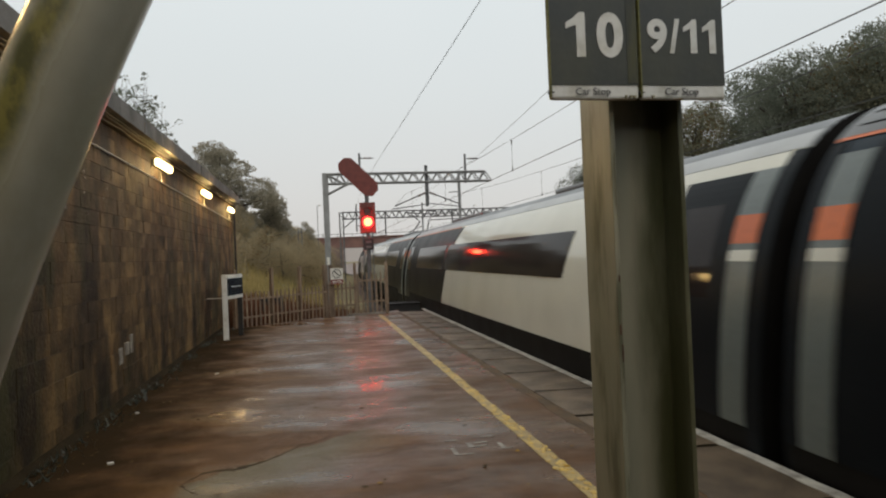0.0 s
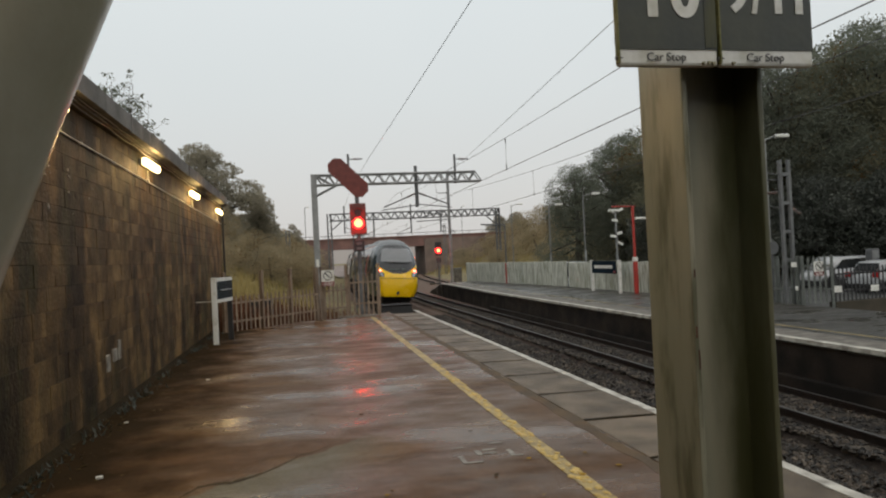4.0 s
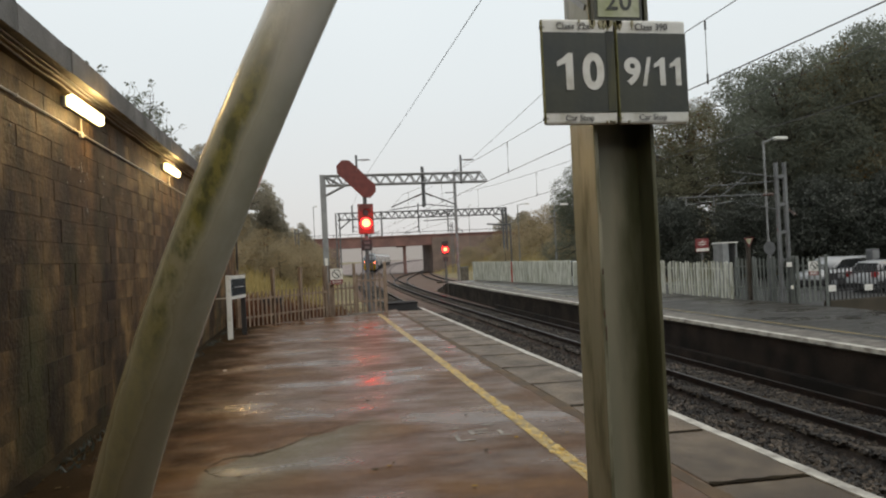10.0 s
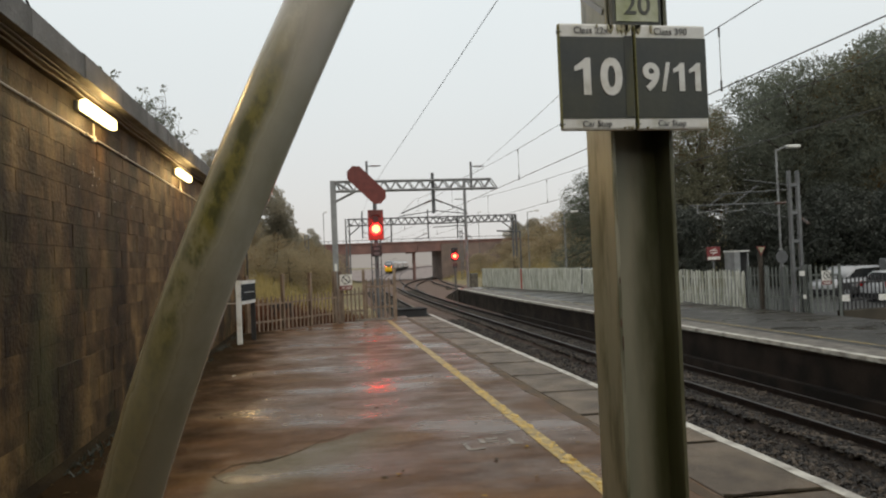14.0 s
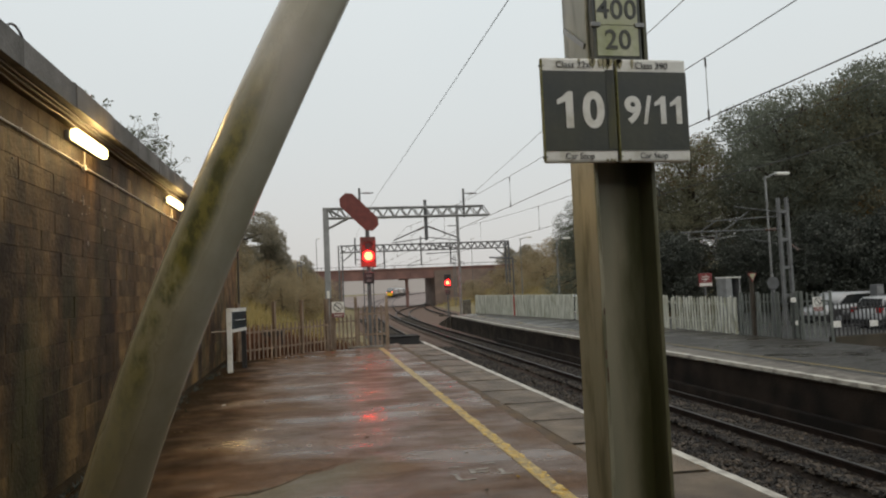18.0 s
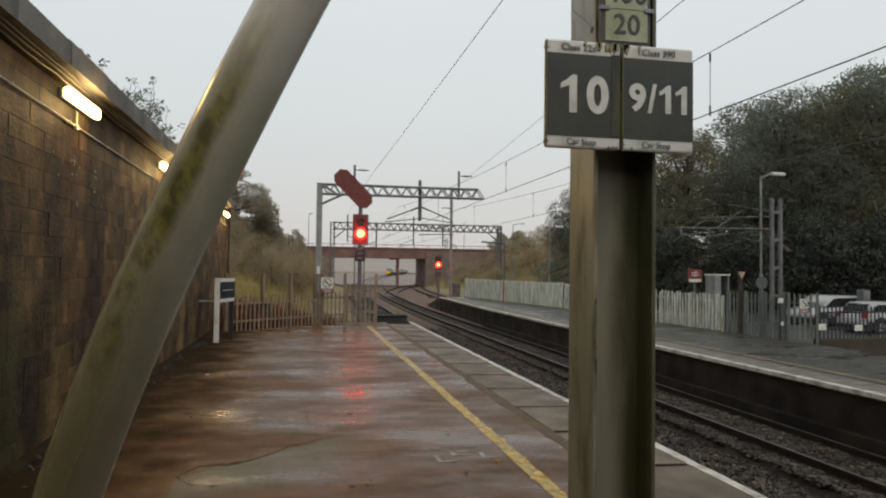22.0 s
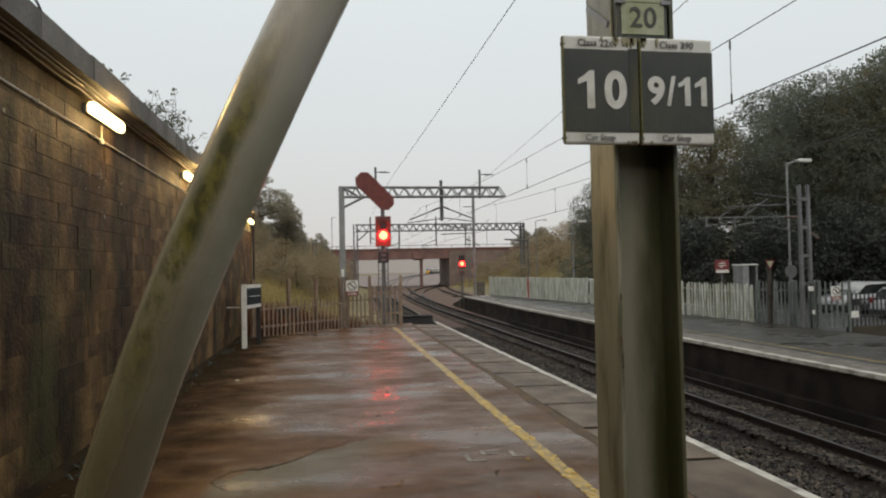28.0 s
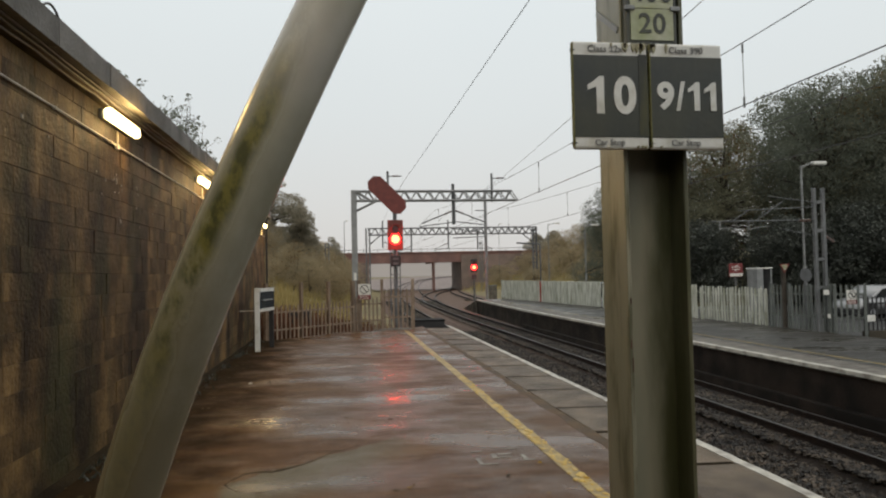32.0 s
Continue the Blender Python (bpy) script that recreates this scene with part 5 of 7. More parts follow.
def signal(m, label, feather, plate):
    ob = thing("railway_signal", m, label, "signal", "signals")
    part("post", tubem((0, 0.12, -1.4), (0, 0.12, 4.3 if feather else 2.2), 0.075, 12), GALV_DARK, ob)
    # head with the route indicator: the lamp's red glow is put into its colour
    head = part("head", boxm(-0.29, 0.29, -0.02, 0.02, 2.70, 3.84, 0.02), RED_BROWN_BOARD if feather else BLACK, ob)
    part("lamp_case", boxm(-0.2, 0.2, 0.0, 0.28, 2.78, 3.76, 0.03), BLACK, ob)
    bm = bmesh.new()
    tube(bm, (0, -0.03, 3.12), (0, -0.05, 3.12), 0.195 if feather else 0.23, 24)
    part("red_lens", bm, RED_RIM, head, "lit red lens")
    part("lens_core", tubem((0, -0.05, 3.12), (0, -0.058, 3.12), 0.135 if feather else 0.11, 20), RED_GLOW, head, "bright lamp behind the red lens")
    bm = bmesh.new()
    tube(bm, (0, -0.022, 3.50), (0, -0.04, 3.50), 0.12, 20)
    part("dark_lens", bm, LENS_DARK, head)
    for z in (3.12, 3.50):
        bm = bmesh.new()
        k = 14
        pts = [(0.16 * math.cos(math.pi * i / k), 0.16 * math.sin(math.pi * i / k)) for i in range(k + 1)]
        for (xa, za), (xb, zb) in zip(pts, pts[1:]):
            f = [bm.verts.new(c) for c in ((xa, -0.02, z + za), (xb, -0.02, z + zb), (xb, -0.24, z + zb * 0.95), (xa, -0.24, z + za * 0.95))]
            bm.faces.new(f)
        part("hood", bm, BLACK, head)
    if feather:
        bm = bmesh.new()
        cx, cz, L, w = -0.29, 4.78, 0.86, 0.33
        out = []
        for u, v in ((-L, -w * 0.45), (-L + 0.2, -w), (L - 0.2, -w), (L, -w * 0.45), (L, w * 0.45), (L - 0.2, w), (-L + 0.2, w), (-L, w * 0.45)):
            a = radians(-45)
            out.append((cx + u * math.cos(a) - v * math.sin(a), cz + u * math.sin(a) + v * math.cos(a)))
        f = part("route_indicator", prism(bm, out, -0.03, 0.03), RED_BROWN_BOARD, ob, "red-brown slanted route indicator board")
    if plate:
        part("number_plate", boxm(-0.19, 0.19, -0.03, 0.01, 2.10, 2.50, 0.01), BLACK, ob)
        bm = bmesh.new()
        for z in (2.20, 2.38):
            box(bm, -0.10, 0.10, -0.036, -0.028, z - 0.045, z + 0.045)
        part("lettering_bar", bm, GALV_DARK, ob)
    part("ladder_stile", tubem((-0.18, 0.35, -1.3), (-0.18, 0.30, 3.0), 0.02, 6), GALV_DARK, ob)
    part("ladder_stile", tubem((0.18, 0.35, -1.3), (0.18, 0.30, 3.0), 0.02, 6), GALV_DARK, ob)
    for i in range(14):
        part("rung", tubem((-0.18, 0.34, -1.1 + 0.29 * i), (0.18, 0.34, -1.1 + 0.29 * i), 0.012, 6), GALV_DARK, ob)
    return ob


for lx, ly, lz, watts in ((2.085, 25.6, 3.05, 30.0), (11.44, 58.6, 2.19, 50.0)):
    ld = bpy.data.lights.new("signal_light", "POINT")
    ld.shadow_soft_size, ld.energy, ld.color = 0.12, watts, (1.0, 0.03, 0.025)
    new("signal_light", ld).matrix_world = pose(lx, ly, lz)
signal(pose(2.085, 26.0, -0.07), "red railway signal with a slanted route indicator, showing red", True, True)
signal(pose(11.44, 59.0, -0.93), "red railway signal beside the far platform ramp, showing red", False, True)


# ---- overhead line ----
def truss(ob, x0, x1, z0, z1, y, n, material, r=0.035, slant=0.0):
    for yy in (y - 0.22, y + 0.22):
        part("top_chord", tubem((x0, yy, z1), (x1 - slant, yy, z1), r * 1.5, 8), material, ob)
        part("bottom_chord", tubem((x0, yy, z0), (x1, yy, z0), r * 1.5, 8), material, ob)
        st = (x1 - x0 - slant) / n
        for i in range(n):
            part("lacing_bar", tubem((x0 + st * i, yy, z1), (x0 + st * (i + 0.5), yy, z0), r, 6), material, ob)
            part("lacing_bar", tubem((x0 + st * (i + 0.5), yy, z0), (x0 + st * (i + 1), yy, z1), r, 6), material, ob)
        part("lacing_bar", tubem((x1 - slant, yy, z1), (x1, yy, z0), r, 6), material, ob)


def insulator(bm, a, b, r=0.055):
    a, b = Vector(a), Vector(b)
    n = 5
    for i in range(n):
        p, q = a + (b - a) * (i / n), a + (b - a) * ((i + 0.55) / n)
        tube(bm, p, q, r, 8)


def hanger(ob, x, y, ztop, zbot, side, material=GALV_DARK):
    """A drop tube with its cantilever and registration arm, out to one side."""
    part("drop_tube", tubem((x, y, ztop), (x, y, zbot), 0.085, 10), material, ob)
    e = x + side * 1.75
    part("cantilever_tube", tubem((x, y, zbot + 0.75), (e, y, zbot + 0.05), 0.035, 8), material, ob)
    part("registration_arm", tubem((x, y, zbot + 0.12), (e + side * 0.1, y, zbot - 0.10), 0.025, 8), material, ob)
    bm = bmesh.new()
    insulator(bm, (x + side * 0.12, y, zbot + 0.70), (x + side * 0.5, y, zbot + 0.55))
    part("insulator", bm, PORCELAIN, ob)


def gantry():
    y = 37.0
    ob = thing("overhead_gantry", pose(0, 0, 0), "grey steel lattice cantilever gantry for overhead wires", "gantry", "gantries")
    part("column", boxm(0.64, 0.94, y - 0.15, y + 0.15, -1.4, 6.22, 0.01), GALV, ob)
    truss(ob, 0.9, 9.65, 5.66, 6.16, y, 13, GALV, 0.033, 0.35)
    bm = bmesh.new()
    for yy in (y - 0.2, y + 0.2):
        part("knee_brace", tubem((0.9, yy, 5.12), (2.0, yy, 5.66), 0.05, 8), GALV, ob)
        part("knee_brace", tubem((0.9, yy, 6.16), (1.7, yy, 5.66), 0.04, 8), GALV, ob)
    hanger(ob, 6.12, y, 6.55, 4.36, -1)
    hanger(ob, 6.20, y + 0.3, 6.0, 4.42, 1)
    for x, zb, zt in ((2.6, 6.1, 7.24), (8.27, 5.56, 7.13)):
        part("wire_mast", tubem((x, y, zb), (x, y, zt), 0.06, 8), GALV_DARK, ob)
        bm = bmesh.new()
        tube(bm, (x, y, zt - 0.26), (x + 0.75, y, zt - 0.26), 0.03, 6)
        part("wire_arm", bm, GALV_DARK, ob)
        bm = bmesh.new()
        insulator(bm, (x + 0.25, y, zt - 0.26), (x + 0.62, y, zt - 0.26), 0.05)
        part("insulator", bm, PORCELAIN, ob)
    part("notice_plate", boxm(0.72, 0.86, y - 0.17, y - 0.15, 1.45, 1.85), SIGN_WHITE, ob)
    return ob


gantry()


def portal():
    y = 85.0
    ob = thing("overhead_gantry", pose(0, 0, 0), "distant grey steel portal gantry over several tracks", "gantry", "gantries")
    truss(ob, 3.4, 24.5, 6.55, 7.35, y, 24, GALV_DARK, 0.045)
    for x in (3.4, 24.3):
        for dx in (-0.22, 0.22):
            part("leg", boxm(x + dx - 0.07, x + dx + 0.07, y - 0.2, y + 0.2, -1.4, 7.4), GALV_DARK, ob)
        bm = bmesh.new()
        for i in range(9):
            z = -1.0 + 0.9 * i
            bar(bm, (x - 0.2, y, z), (x + 0.2, y, z + 0.45), 0.05, 0.05)
            bar(bm, (x + 0.2, y, z + 0.45), (x - 0.2, y, z + 0.9), 0.05, 0.05)
        part("lattice", bm, GALV_DARK, ob)
    bm = bmesh.new()
    for s, x in ((1, 3.6), (-1, 24.1)):
        part("knee_brace", tubem((x, y, 5.4), (x + s * 1.4, y, 6.55), 0.07, 8), GALV_DARK, ob)
    for x, z, s in ((8.7, 4.4, -1), (13.3, 4.7, -1), (17.0, 4.7, 1), (5.2, 5.0, 1)):
        hanger(ob, x, y, 8.3 if x in (5.2, 13.3) else 7.3, z, s)
    return ob


portal()


def lattice_mast(x, y, base, top, arms, label, w=0.30):
    ob = thing("overhead_mast", pose(x, y, base), label, "mast", "masts")
    h = top - base
    for dx in (-w / 2, w / 2):
        part("channel", boxm(dx - 0.045, dx + 0.045, -0.055, 0.055, -0.6, h, 0.006), MAST_STEEL, ob)
    k = max(int(h / 0.75), 2)
    for i in range(k):
        z = h * (i + 0.5) / k
        part("batten", boxm(-w / 2 + 0.05, w / 2 - 0.05, -0.045, 0.045, z - 0.05, z + 0.05), MAST_STEEL, ob)
    for z, dx, dz, r in arms:
        part("cantilever_tube", tubem((-w / 2, 0, z), (-w / 2 + dx, 0, z + dz), r, 8), GALV_DARK, ob)
    return ob


m = lattice_mast(14.85, 19.7, FAR_Z, 4.15, ((4.00, -1.55, 0.20, 0.016), (3.86, -2.55, -0.10, 0.016), (3.45, -3.45, -0.02, 0.020), (2.95, -1.1, 0.23, 0.014)), "grey steel overhead line mast with cantilever arms behind the fence")
for x in (-3.33, -2.38):
    bm = bmesh.new()
    tube(bm, (x, 0, 3.44), (x, 0, 3.17), 0.022, 6)
    tube(bm, (x, 0, 3.20), (x + 0.7, 0, 3.28), 0.012, 6)
    part("steady_arm", bm, GALV, m)
part("cantilever_strut", tubem((-2.1, 0, 3.46), (-1.23, 0, 4.03), 0.016, 6), GALV_DARK, m)
part("cantilever_strut", tubem((-2.9, 0, 3.45), (-2.31, 0, 3.80), 0.014, 6), GALV_DARK, m)
for a, b in (((-0.3, 0, 3.44), (-0.7, 0, 3.44)), ((0.2, 0, 2.95), (0.5, 0, 2.75))):
    bm = bmesh.new()
    insulator(bm, a, b, 0.045)
    part("insulator", bm, PORCELAIN, m)

mc = thing("overhead_mast", pose(12.75, 60.0, -1.0), "slim steel mast at the end of the far platform", "mast", "masts")
part("column", tubem((0, 0, -0.3), (0, 0, 10.0), 0.13, 10), GALV, mc)
for z, dx, dz in ((6.7, -2.7, -0.6), (5.9, -2.9, -0.1), (8.2, -0.9, 0.0), (6.2, -3.3, 0.5)):
    part("cantilever_tube", tubem((0, 0, z), (dx, 0, z + dz), 0.04, 8), GALV_DARK, mc)
for x, y, h in ((-1.1, 62, 4.6), (20.5, 100, 6.5)):
    lattice_mast(x, y, ground_z(x, y) - 0.2, h, (), "distant grey steel overhead line mast")


def wire(x, z, y0, y1, sag=0.0, r=0.011, name="overhead_wire", spans=((-80, -10), (-10, 37), (37, 85), (85, 140)), label="thin dark overhead line wire"):
    ob = thing(name, pose(0, 0, 0), label, "wire", "overhead wires")
    for a, b in spans:
        a, b = max(a, y0), min(b, y1)
        if b <= a:
            continue
        n = 16
        pts = []
        for i in range(n + 1):
            f = i / n
            y = a + (b - a) * f
            pts.append((track_x(y) - 5.05 + (x(y) if callable(x) else x), y, z - sag * 4 * f * (1 - f)))
        bm = sweep(bmesh.new(), pts, [(r * math.cos(2.094 * k), r * math.sin(2.094 * k)) for k in range(3)])
        part("span", bm, WIRE, ob)
    return ob


wire(3.63, 6.95, -80, 140, 0.10, 0.010, label="dark return wire strung along the line")
wire(lambda y: 8.9 - 0.079 * max(37 - y, 0), 6.92, -80, 140, 0.10, 0.010, label="dark return wire strung along the line")
contact = wire(5.05, 3.75, -80, 140, 0.0, 0.009, label="overhead contact wire above the track")
wire(5.05, 5.10, -80, 140, 0.60, 0.008, label="overhead catenary wire above the track")
wire(5.05 + 3.27, 3.75, -80, 140, 0.0, 0.009, label="overhead contact wire above the track")
wire(5.05 + 3.27, 5.08, -80, 140, 0.60, 0.008, label="overhead catenary wire above the track")
for off in (0, 3.27):
    ob = thing("dropper_wires", pose(0, 0, 0), "thin dropper wires between catenary and contact wire", "wire", "droppers")
    for a, b in ((-10, 37), (37, 85)):
        for i in range(6):
            y = ((-10.3 if off == 0 else -11.9) + 9.1 * i) if a < 0 else a + (b - a) * (i + 0.5 + 0.07) / 6
            f = (y - a) / (b - a)
            x = track_x(y) + off
            p = part("dropper", tubem((x, y, 3.75), (x, y, 5.08 - 0.60 * 4 * f * (1 - f)), 0.005, 5), WIRE, ob)
            part("clip", tubem((x, y, 3.72), (x, y, 3.85), 0.014, 6), WIRE, p)
            part("clip", tubem((x, y, 4.98 - 0.60 * 4 * f * (1 - f)), (x, y, 5.09 - 0.60 * 4 * f * (1 - f)), 0.014, 6), WIRE, p)


# ---- far side: fences, lamps, signs, cars ----
palisade("white_paling_fence", (14.35, 26.3), (14.38, 21.8), 1.30, 0.195, 1.25, (0.1, 2.2, 4.3), FENCE_WHITE, "old whitewashed wooden paling fence, mossy and leaning", FAR_Z, "white fences", 0.05, 0.115)
palisade("white_paling_fence", (14.1, 36.2), (14.35, 26.4), 1.35, 0.135, 1.25, (0.1, 2.5, 5, 7.5, 9.5), FENCE_WHITE, "old whitewashed wooden paling fence, mossy and leaning", FAR_Z, "white fences", 0.02, 0.128)
palisade("white_paling_fence", (12.4, 53.0), (14.1, 36.4), 1.40, 0.17, 1.25, (0.1, 4, 8, 12, 16), FENCE_WHITE, "old whitewashed wooden paling fence, mossy and leaning", FAR_Z, "white fences", 0.02, 0.165)
palisade("steel_palisade_fence", (14.40, 21.75), (14.9, 19.4), 1.40, 0.15, 1.45, (0.05, 0.8, 1.6, 2.35), FENCE_GALV, "grey galvanised steel palisade fence on the far platform", FAR_Z, "grey fences", 0.0, 0.06)
palisade("steel_palisade_fence", (14.95, 19.35), (15.6, 18.75), 1.42, 0.15, 1.45, (0.05, 0.85), FENCE_GALV, "grey galvanised steel palisade fence on the far platform", FAR_Z, "grey fences", 0.0, 0.06)
kb = thing("railing_kerb", pose(15.7, 18.95, FAR_Z, 0, 0, 6.38), "low damp concrete kerb wall under the black railing", "kerb")
part("kerb_wall", boxm(0, 14.4, -0.12, 0.14, -0.6, 0.02, 0.015), EARTH, kb)
palisade("black_railing", (15.7, 18.9), (30, 20.5), 1.05, 0.16, 1.1, (0.05, 3.5, 7, 10.5), BLACK, "low black steel railing round the car park", FAR_Z, "", 0.0, 0.05)
trespass_sign(pose(15.28, 18.95, 0.75), 0.9)
for x, y, z, w, h in ((14.66, 19.25, 0.90, 0.22, 0.18), (15.75, 18.78, 0.11, 0.34, 0.24), (17.19, 18.94, 0.06, 0.36, 0.24), (14.72, 19.25, 0.18, 0.10, 0.16)):
    ob = thing("small_plate", pose(x, y, z), "small pale notice plate on the fence", "sign", "plates")
    part("plate", boxm(-w * 0.4, w * 0.4, -0.02, 0.01, -h * 0.4, h * 0.4, 0.004), SIGN_WHITE, ob)

car_park = flat_slab("pavement_car_park", [(14.7, -10), (60, -10), (60, 44), (13.6, 44), (14.3, 27), (14.7, 20)], lambda x, y: -0.86, 0.05, CARPARK)
tagged(car_park, "wet dark tarmac of the station car park", "car park", kind="structure")


def street_lamp(m, h, arm, label, material=GALV, head=0.55):
    ob = thing("street_lamp", m, label, "street lamp", "lamp posts")
    part("column", tubem((0, 0, -0.6), (0, 0, h * 0.35), 0.062, 10), material, ob)
    part("upper_column", tubem((0, 0, h * 0.35), (0, 0, h), 0.038, 10), material, ob)
    part("arm", tubem((0, 0, h - 0.05), (arm, 0, h + 0.10), 0.03, 8), material, ob)
    s = 1 if arm > 0 else -1
    part("lantern", boxm(min(arm, arm + s * head), max(arm, arm + s * head), -0.11, 0.11, h + 0.03, h + 0.16, 0.04), SIGN_WHITE, ob, "pale lamp head")
    return ob


street_lamp(pose(17.05, 23.5, FAR_Z), 5.75, 0.45, "tall grey street lamp by the car park")
street_lamp(pose(17.6, 42.0, FAR_Z), 5.4, 0.6, "tall grey street lamp behind the white fence")
street_lamp(pose(21.5, 70.0, 0.2), 6.4, 0.7, "distant grey street lamp")
street_lamp(pose(17.5, 48.0, FAR_Z), 5.2, 0.5, "distant grey street lamp")
street_lamp(pose(19.9, 19.7, FAR_Z), 4.4, -0.2, "grey lamp column with a yellow plate in the car park")
ob = thing("yellow_plate", pose(19.85, 19.6, 1.42), "small yellow plate on a lamp column", "sign")
part("plate", boxm(-0.16, 0.16, -0.06, -0.04, -0.16, 0.16, 0.01), T_YELLOW, ob)
for x, y, h in ((0.6, 90, 8.6), (-12, 120, 13), (25.5, 110, 9.5)):
    street_lamp(pose(x, y, ground_z(x, y)), h - ground_z(x, y), 0.2, "far thin lighting column", GALV_DARK, 0.3)


def red_lamp():
    ob = thing("platform_lamp", pose(13.83, 27.9, FAR_Z), "red painted platform lamp post with two white lamps", "lamp post")
    part("base_column", tubem((0, 0, 0), (0, 0, 1.35), 0.10, 12), RED_PAINT, ob)
    part("column", tubem((0, 0, 1.35), (0, 0, 3.70), 0.055, 10), RED_PAINT, ob)
    part("bracket", tubem((-0.95, 0, 3.72), (0.10, 0, 3.70), 0.03, 8), RED_PAINT, ob)
    for x, z in ((-0.85, 3.55), (0.32, 3.18)):
        part("lamp_head", boxm(x - 0.24, x + 0.24, -0.10, 0.10, z - 0.05, z + 0.05, 0.03), SIGN_WHITE, ob)
    part("collar", boxm(-0.09, 0.09, -0.09, 0.09, 1.38, 1.55, 0.02), SIGN_WHITE, ob)
    return ob


red_lamp()
street = thing("platform_lamp", pose(13.25, 45.0, FAR_Z), "red painted platform lamp post far along the platform", "lamp post")
part("base_column", tubem((0, 0, 0), (0, 0, 1.35), 0.10, 12), RED_PAINT, street)
part("column", tubem((0, 0, 1.35), (0, 0, 3.9), 0.05, 10), GALV_DARK, street)
part("arm", tubem((0, 0, 3.85), (-1.6, 0, 3.95), 0.05, 8), GALV_DARK, street)


def cctv():
    ob = thing("camera_mast", pose(16.7, 35.6, FAR_Z), "grey mast with several white security cameras", "camera mast")
    part("column", tubem((0, 0, -0.6), (0, 0, 3.95), 0.06, 10), GALV, ob)
    for x, z, a in ((-0.22, 3.95, 20), (0.30, 4.0, -25), (-0.05, 3.45, 10), (0.18, 2.75, -15), (-0.18, 2.6, 10), (0.2, 2.2, 30)):
        c = part("bracket", tubem((0, 0, z - 0.08), (x, 0, z - 0.04), 0.02, 6), GALV, ob)
        bm = boxm(x - 0.16, x + 0.16, -0.07, 0.07, z - 0.06, z + 0.07, 0.02)
        bmesh.ops.rotate(bm, verts=bm.verts, cent=(x, 0, z), matrix=Euler((0, radians(a), 0)).to_matrix())
        part("camera_body", bm, SIGN_WHITE, ob)
    return ob


cctv()
nb = thing("station_name_board", pose(13.4, 30.0, FAR_Z), "white framed dark station name board on posts", "sign")
for y in (-1.45, 1.45):
    part("post", boxm(-0.06, 0.06, y - 0.07, y + 0.07, 0, 1.45, 0.01), SIGN_WHITE, nb)
part("board", boxm(-0.09, -0.05, -1.30, 1.25, 0.85, 1.42, 0.01), T_NAVY, nb)
part("lettering_bar", boxm(-0.10, -0.088, -0.95, 0.95, 1.08, 1.22), SIGN_WHITE, nb)
part("red_corner", boxm(-0.10, -0.088, -1.27, -1.05, 0.88, 0.98), SIGN_RED, nb)

sg = thing("station_sign", pose(15.80, 26.0, FAR_Z), "red station sign with a white symbol on a post", "sign")
part("post", tubem((0, 0.03, -0.56), (0, 0.03, 2.15), 0.035, 8), GALV_DARK, sg)
part("board", boxm(-0.30, 0.30, -0.02, 0.02, 1.64, 2.18, 0.01), SIGN_RED, sg)
part("lower_board", boxm(-0.28, 0.28, -0.026, -0.018, 1.66, 1.78), SIGN_WHITE, sg)
bm = bmesh.new()
for z in (1.94, 2.03):
    box(bm, -0.17, 0.17, -0.026, -0.018, z - 0.015, z + 0.015)
bar(bm, (-0.07, -0.022, 2.03), (0.07, -0.022, 2.11), 0.008, 0.025)
bar(bm, (0.07, -0.022, 1.94), (-0.07, -0.022, 1.86), 0.008, 0.025)
part("symbol", bm, SIGN_WHITE, sg)

kiosk = thing("ticket_machine_shelter", pose(19.4, 30.0, FAR_Z), "small pale cabin with a dark doorway by the car park", "cabin")
part("side_wall", boxm(-0.38, -0.06, -0.4, 0.4, -0.56, 1.92, 0.02), GALV, kiosk)
part("back_wall", boxm(-0.06, 0.34, 0.3, 0.4, -0.56, 1.92, 0.02), GALV_DARK, kiosk)
part("side_wall", boxm(0.30, 0.38, -0.4, 0.3, -0.56, 1.92, 0.02), GALV, kiosk)
part("roof", boxm(-0.41, 0.41, -0.45, 0.45, 1.92, 1.98, 0.02), SIGN_WHITE, kiosk)
kiosk2 = thing("ticket_machine", pose(27.5, 30.0, FAR_Z), "grey pay machine in the car park", "pay machine")
part("body", boxm(-0.23, 0.23, -0.2, 0.2, -0.56, 1.30, 0.03), GALV_DARK, kiosk2)
part("screen_panel", boxm(-0.18, 0.18, -0.215, -0.20, 0.85, 1.22, 0.005), GALV, kiosk2)
tri = thing("give_way_sign", pose(14.51, 21.0, FAR_Z), "small white triangular road sign on a yellow-brown post", "sign")
part("post", boxm(-0.06, 0.06, 0.02, 0.12, -0.55, 1.93, 0.01), BARK, tri)
part("plate", prism(bmesh.new(), [(-0.12, 2.07), (0.12, 2.07), (0, 1.86)], -0.01, 0.01), SIGN_PALE, tri)
part("rim", prism(bmesh.new(), [(-0.18, 2.10), (0.18, 2.10), (0, 1.78)], 0.0, 0.005), SIGN_RED, tri)
disc = thing("round_sign", pose(15.24, 21.0, FAR_Z), "round grey back of a road sign on a post", "sign")
part("post", tubem((0, 0, -0.56), (0, 0, 1.9), 0.03, 8), GALV_DARK, disc)
part("disc", tubem((0, -0.05, 1.72), (0, -0.035, 1.72), 0.22, 24), GALV_DARK, disc)


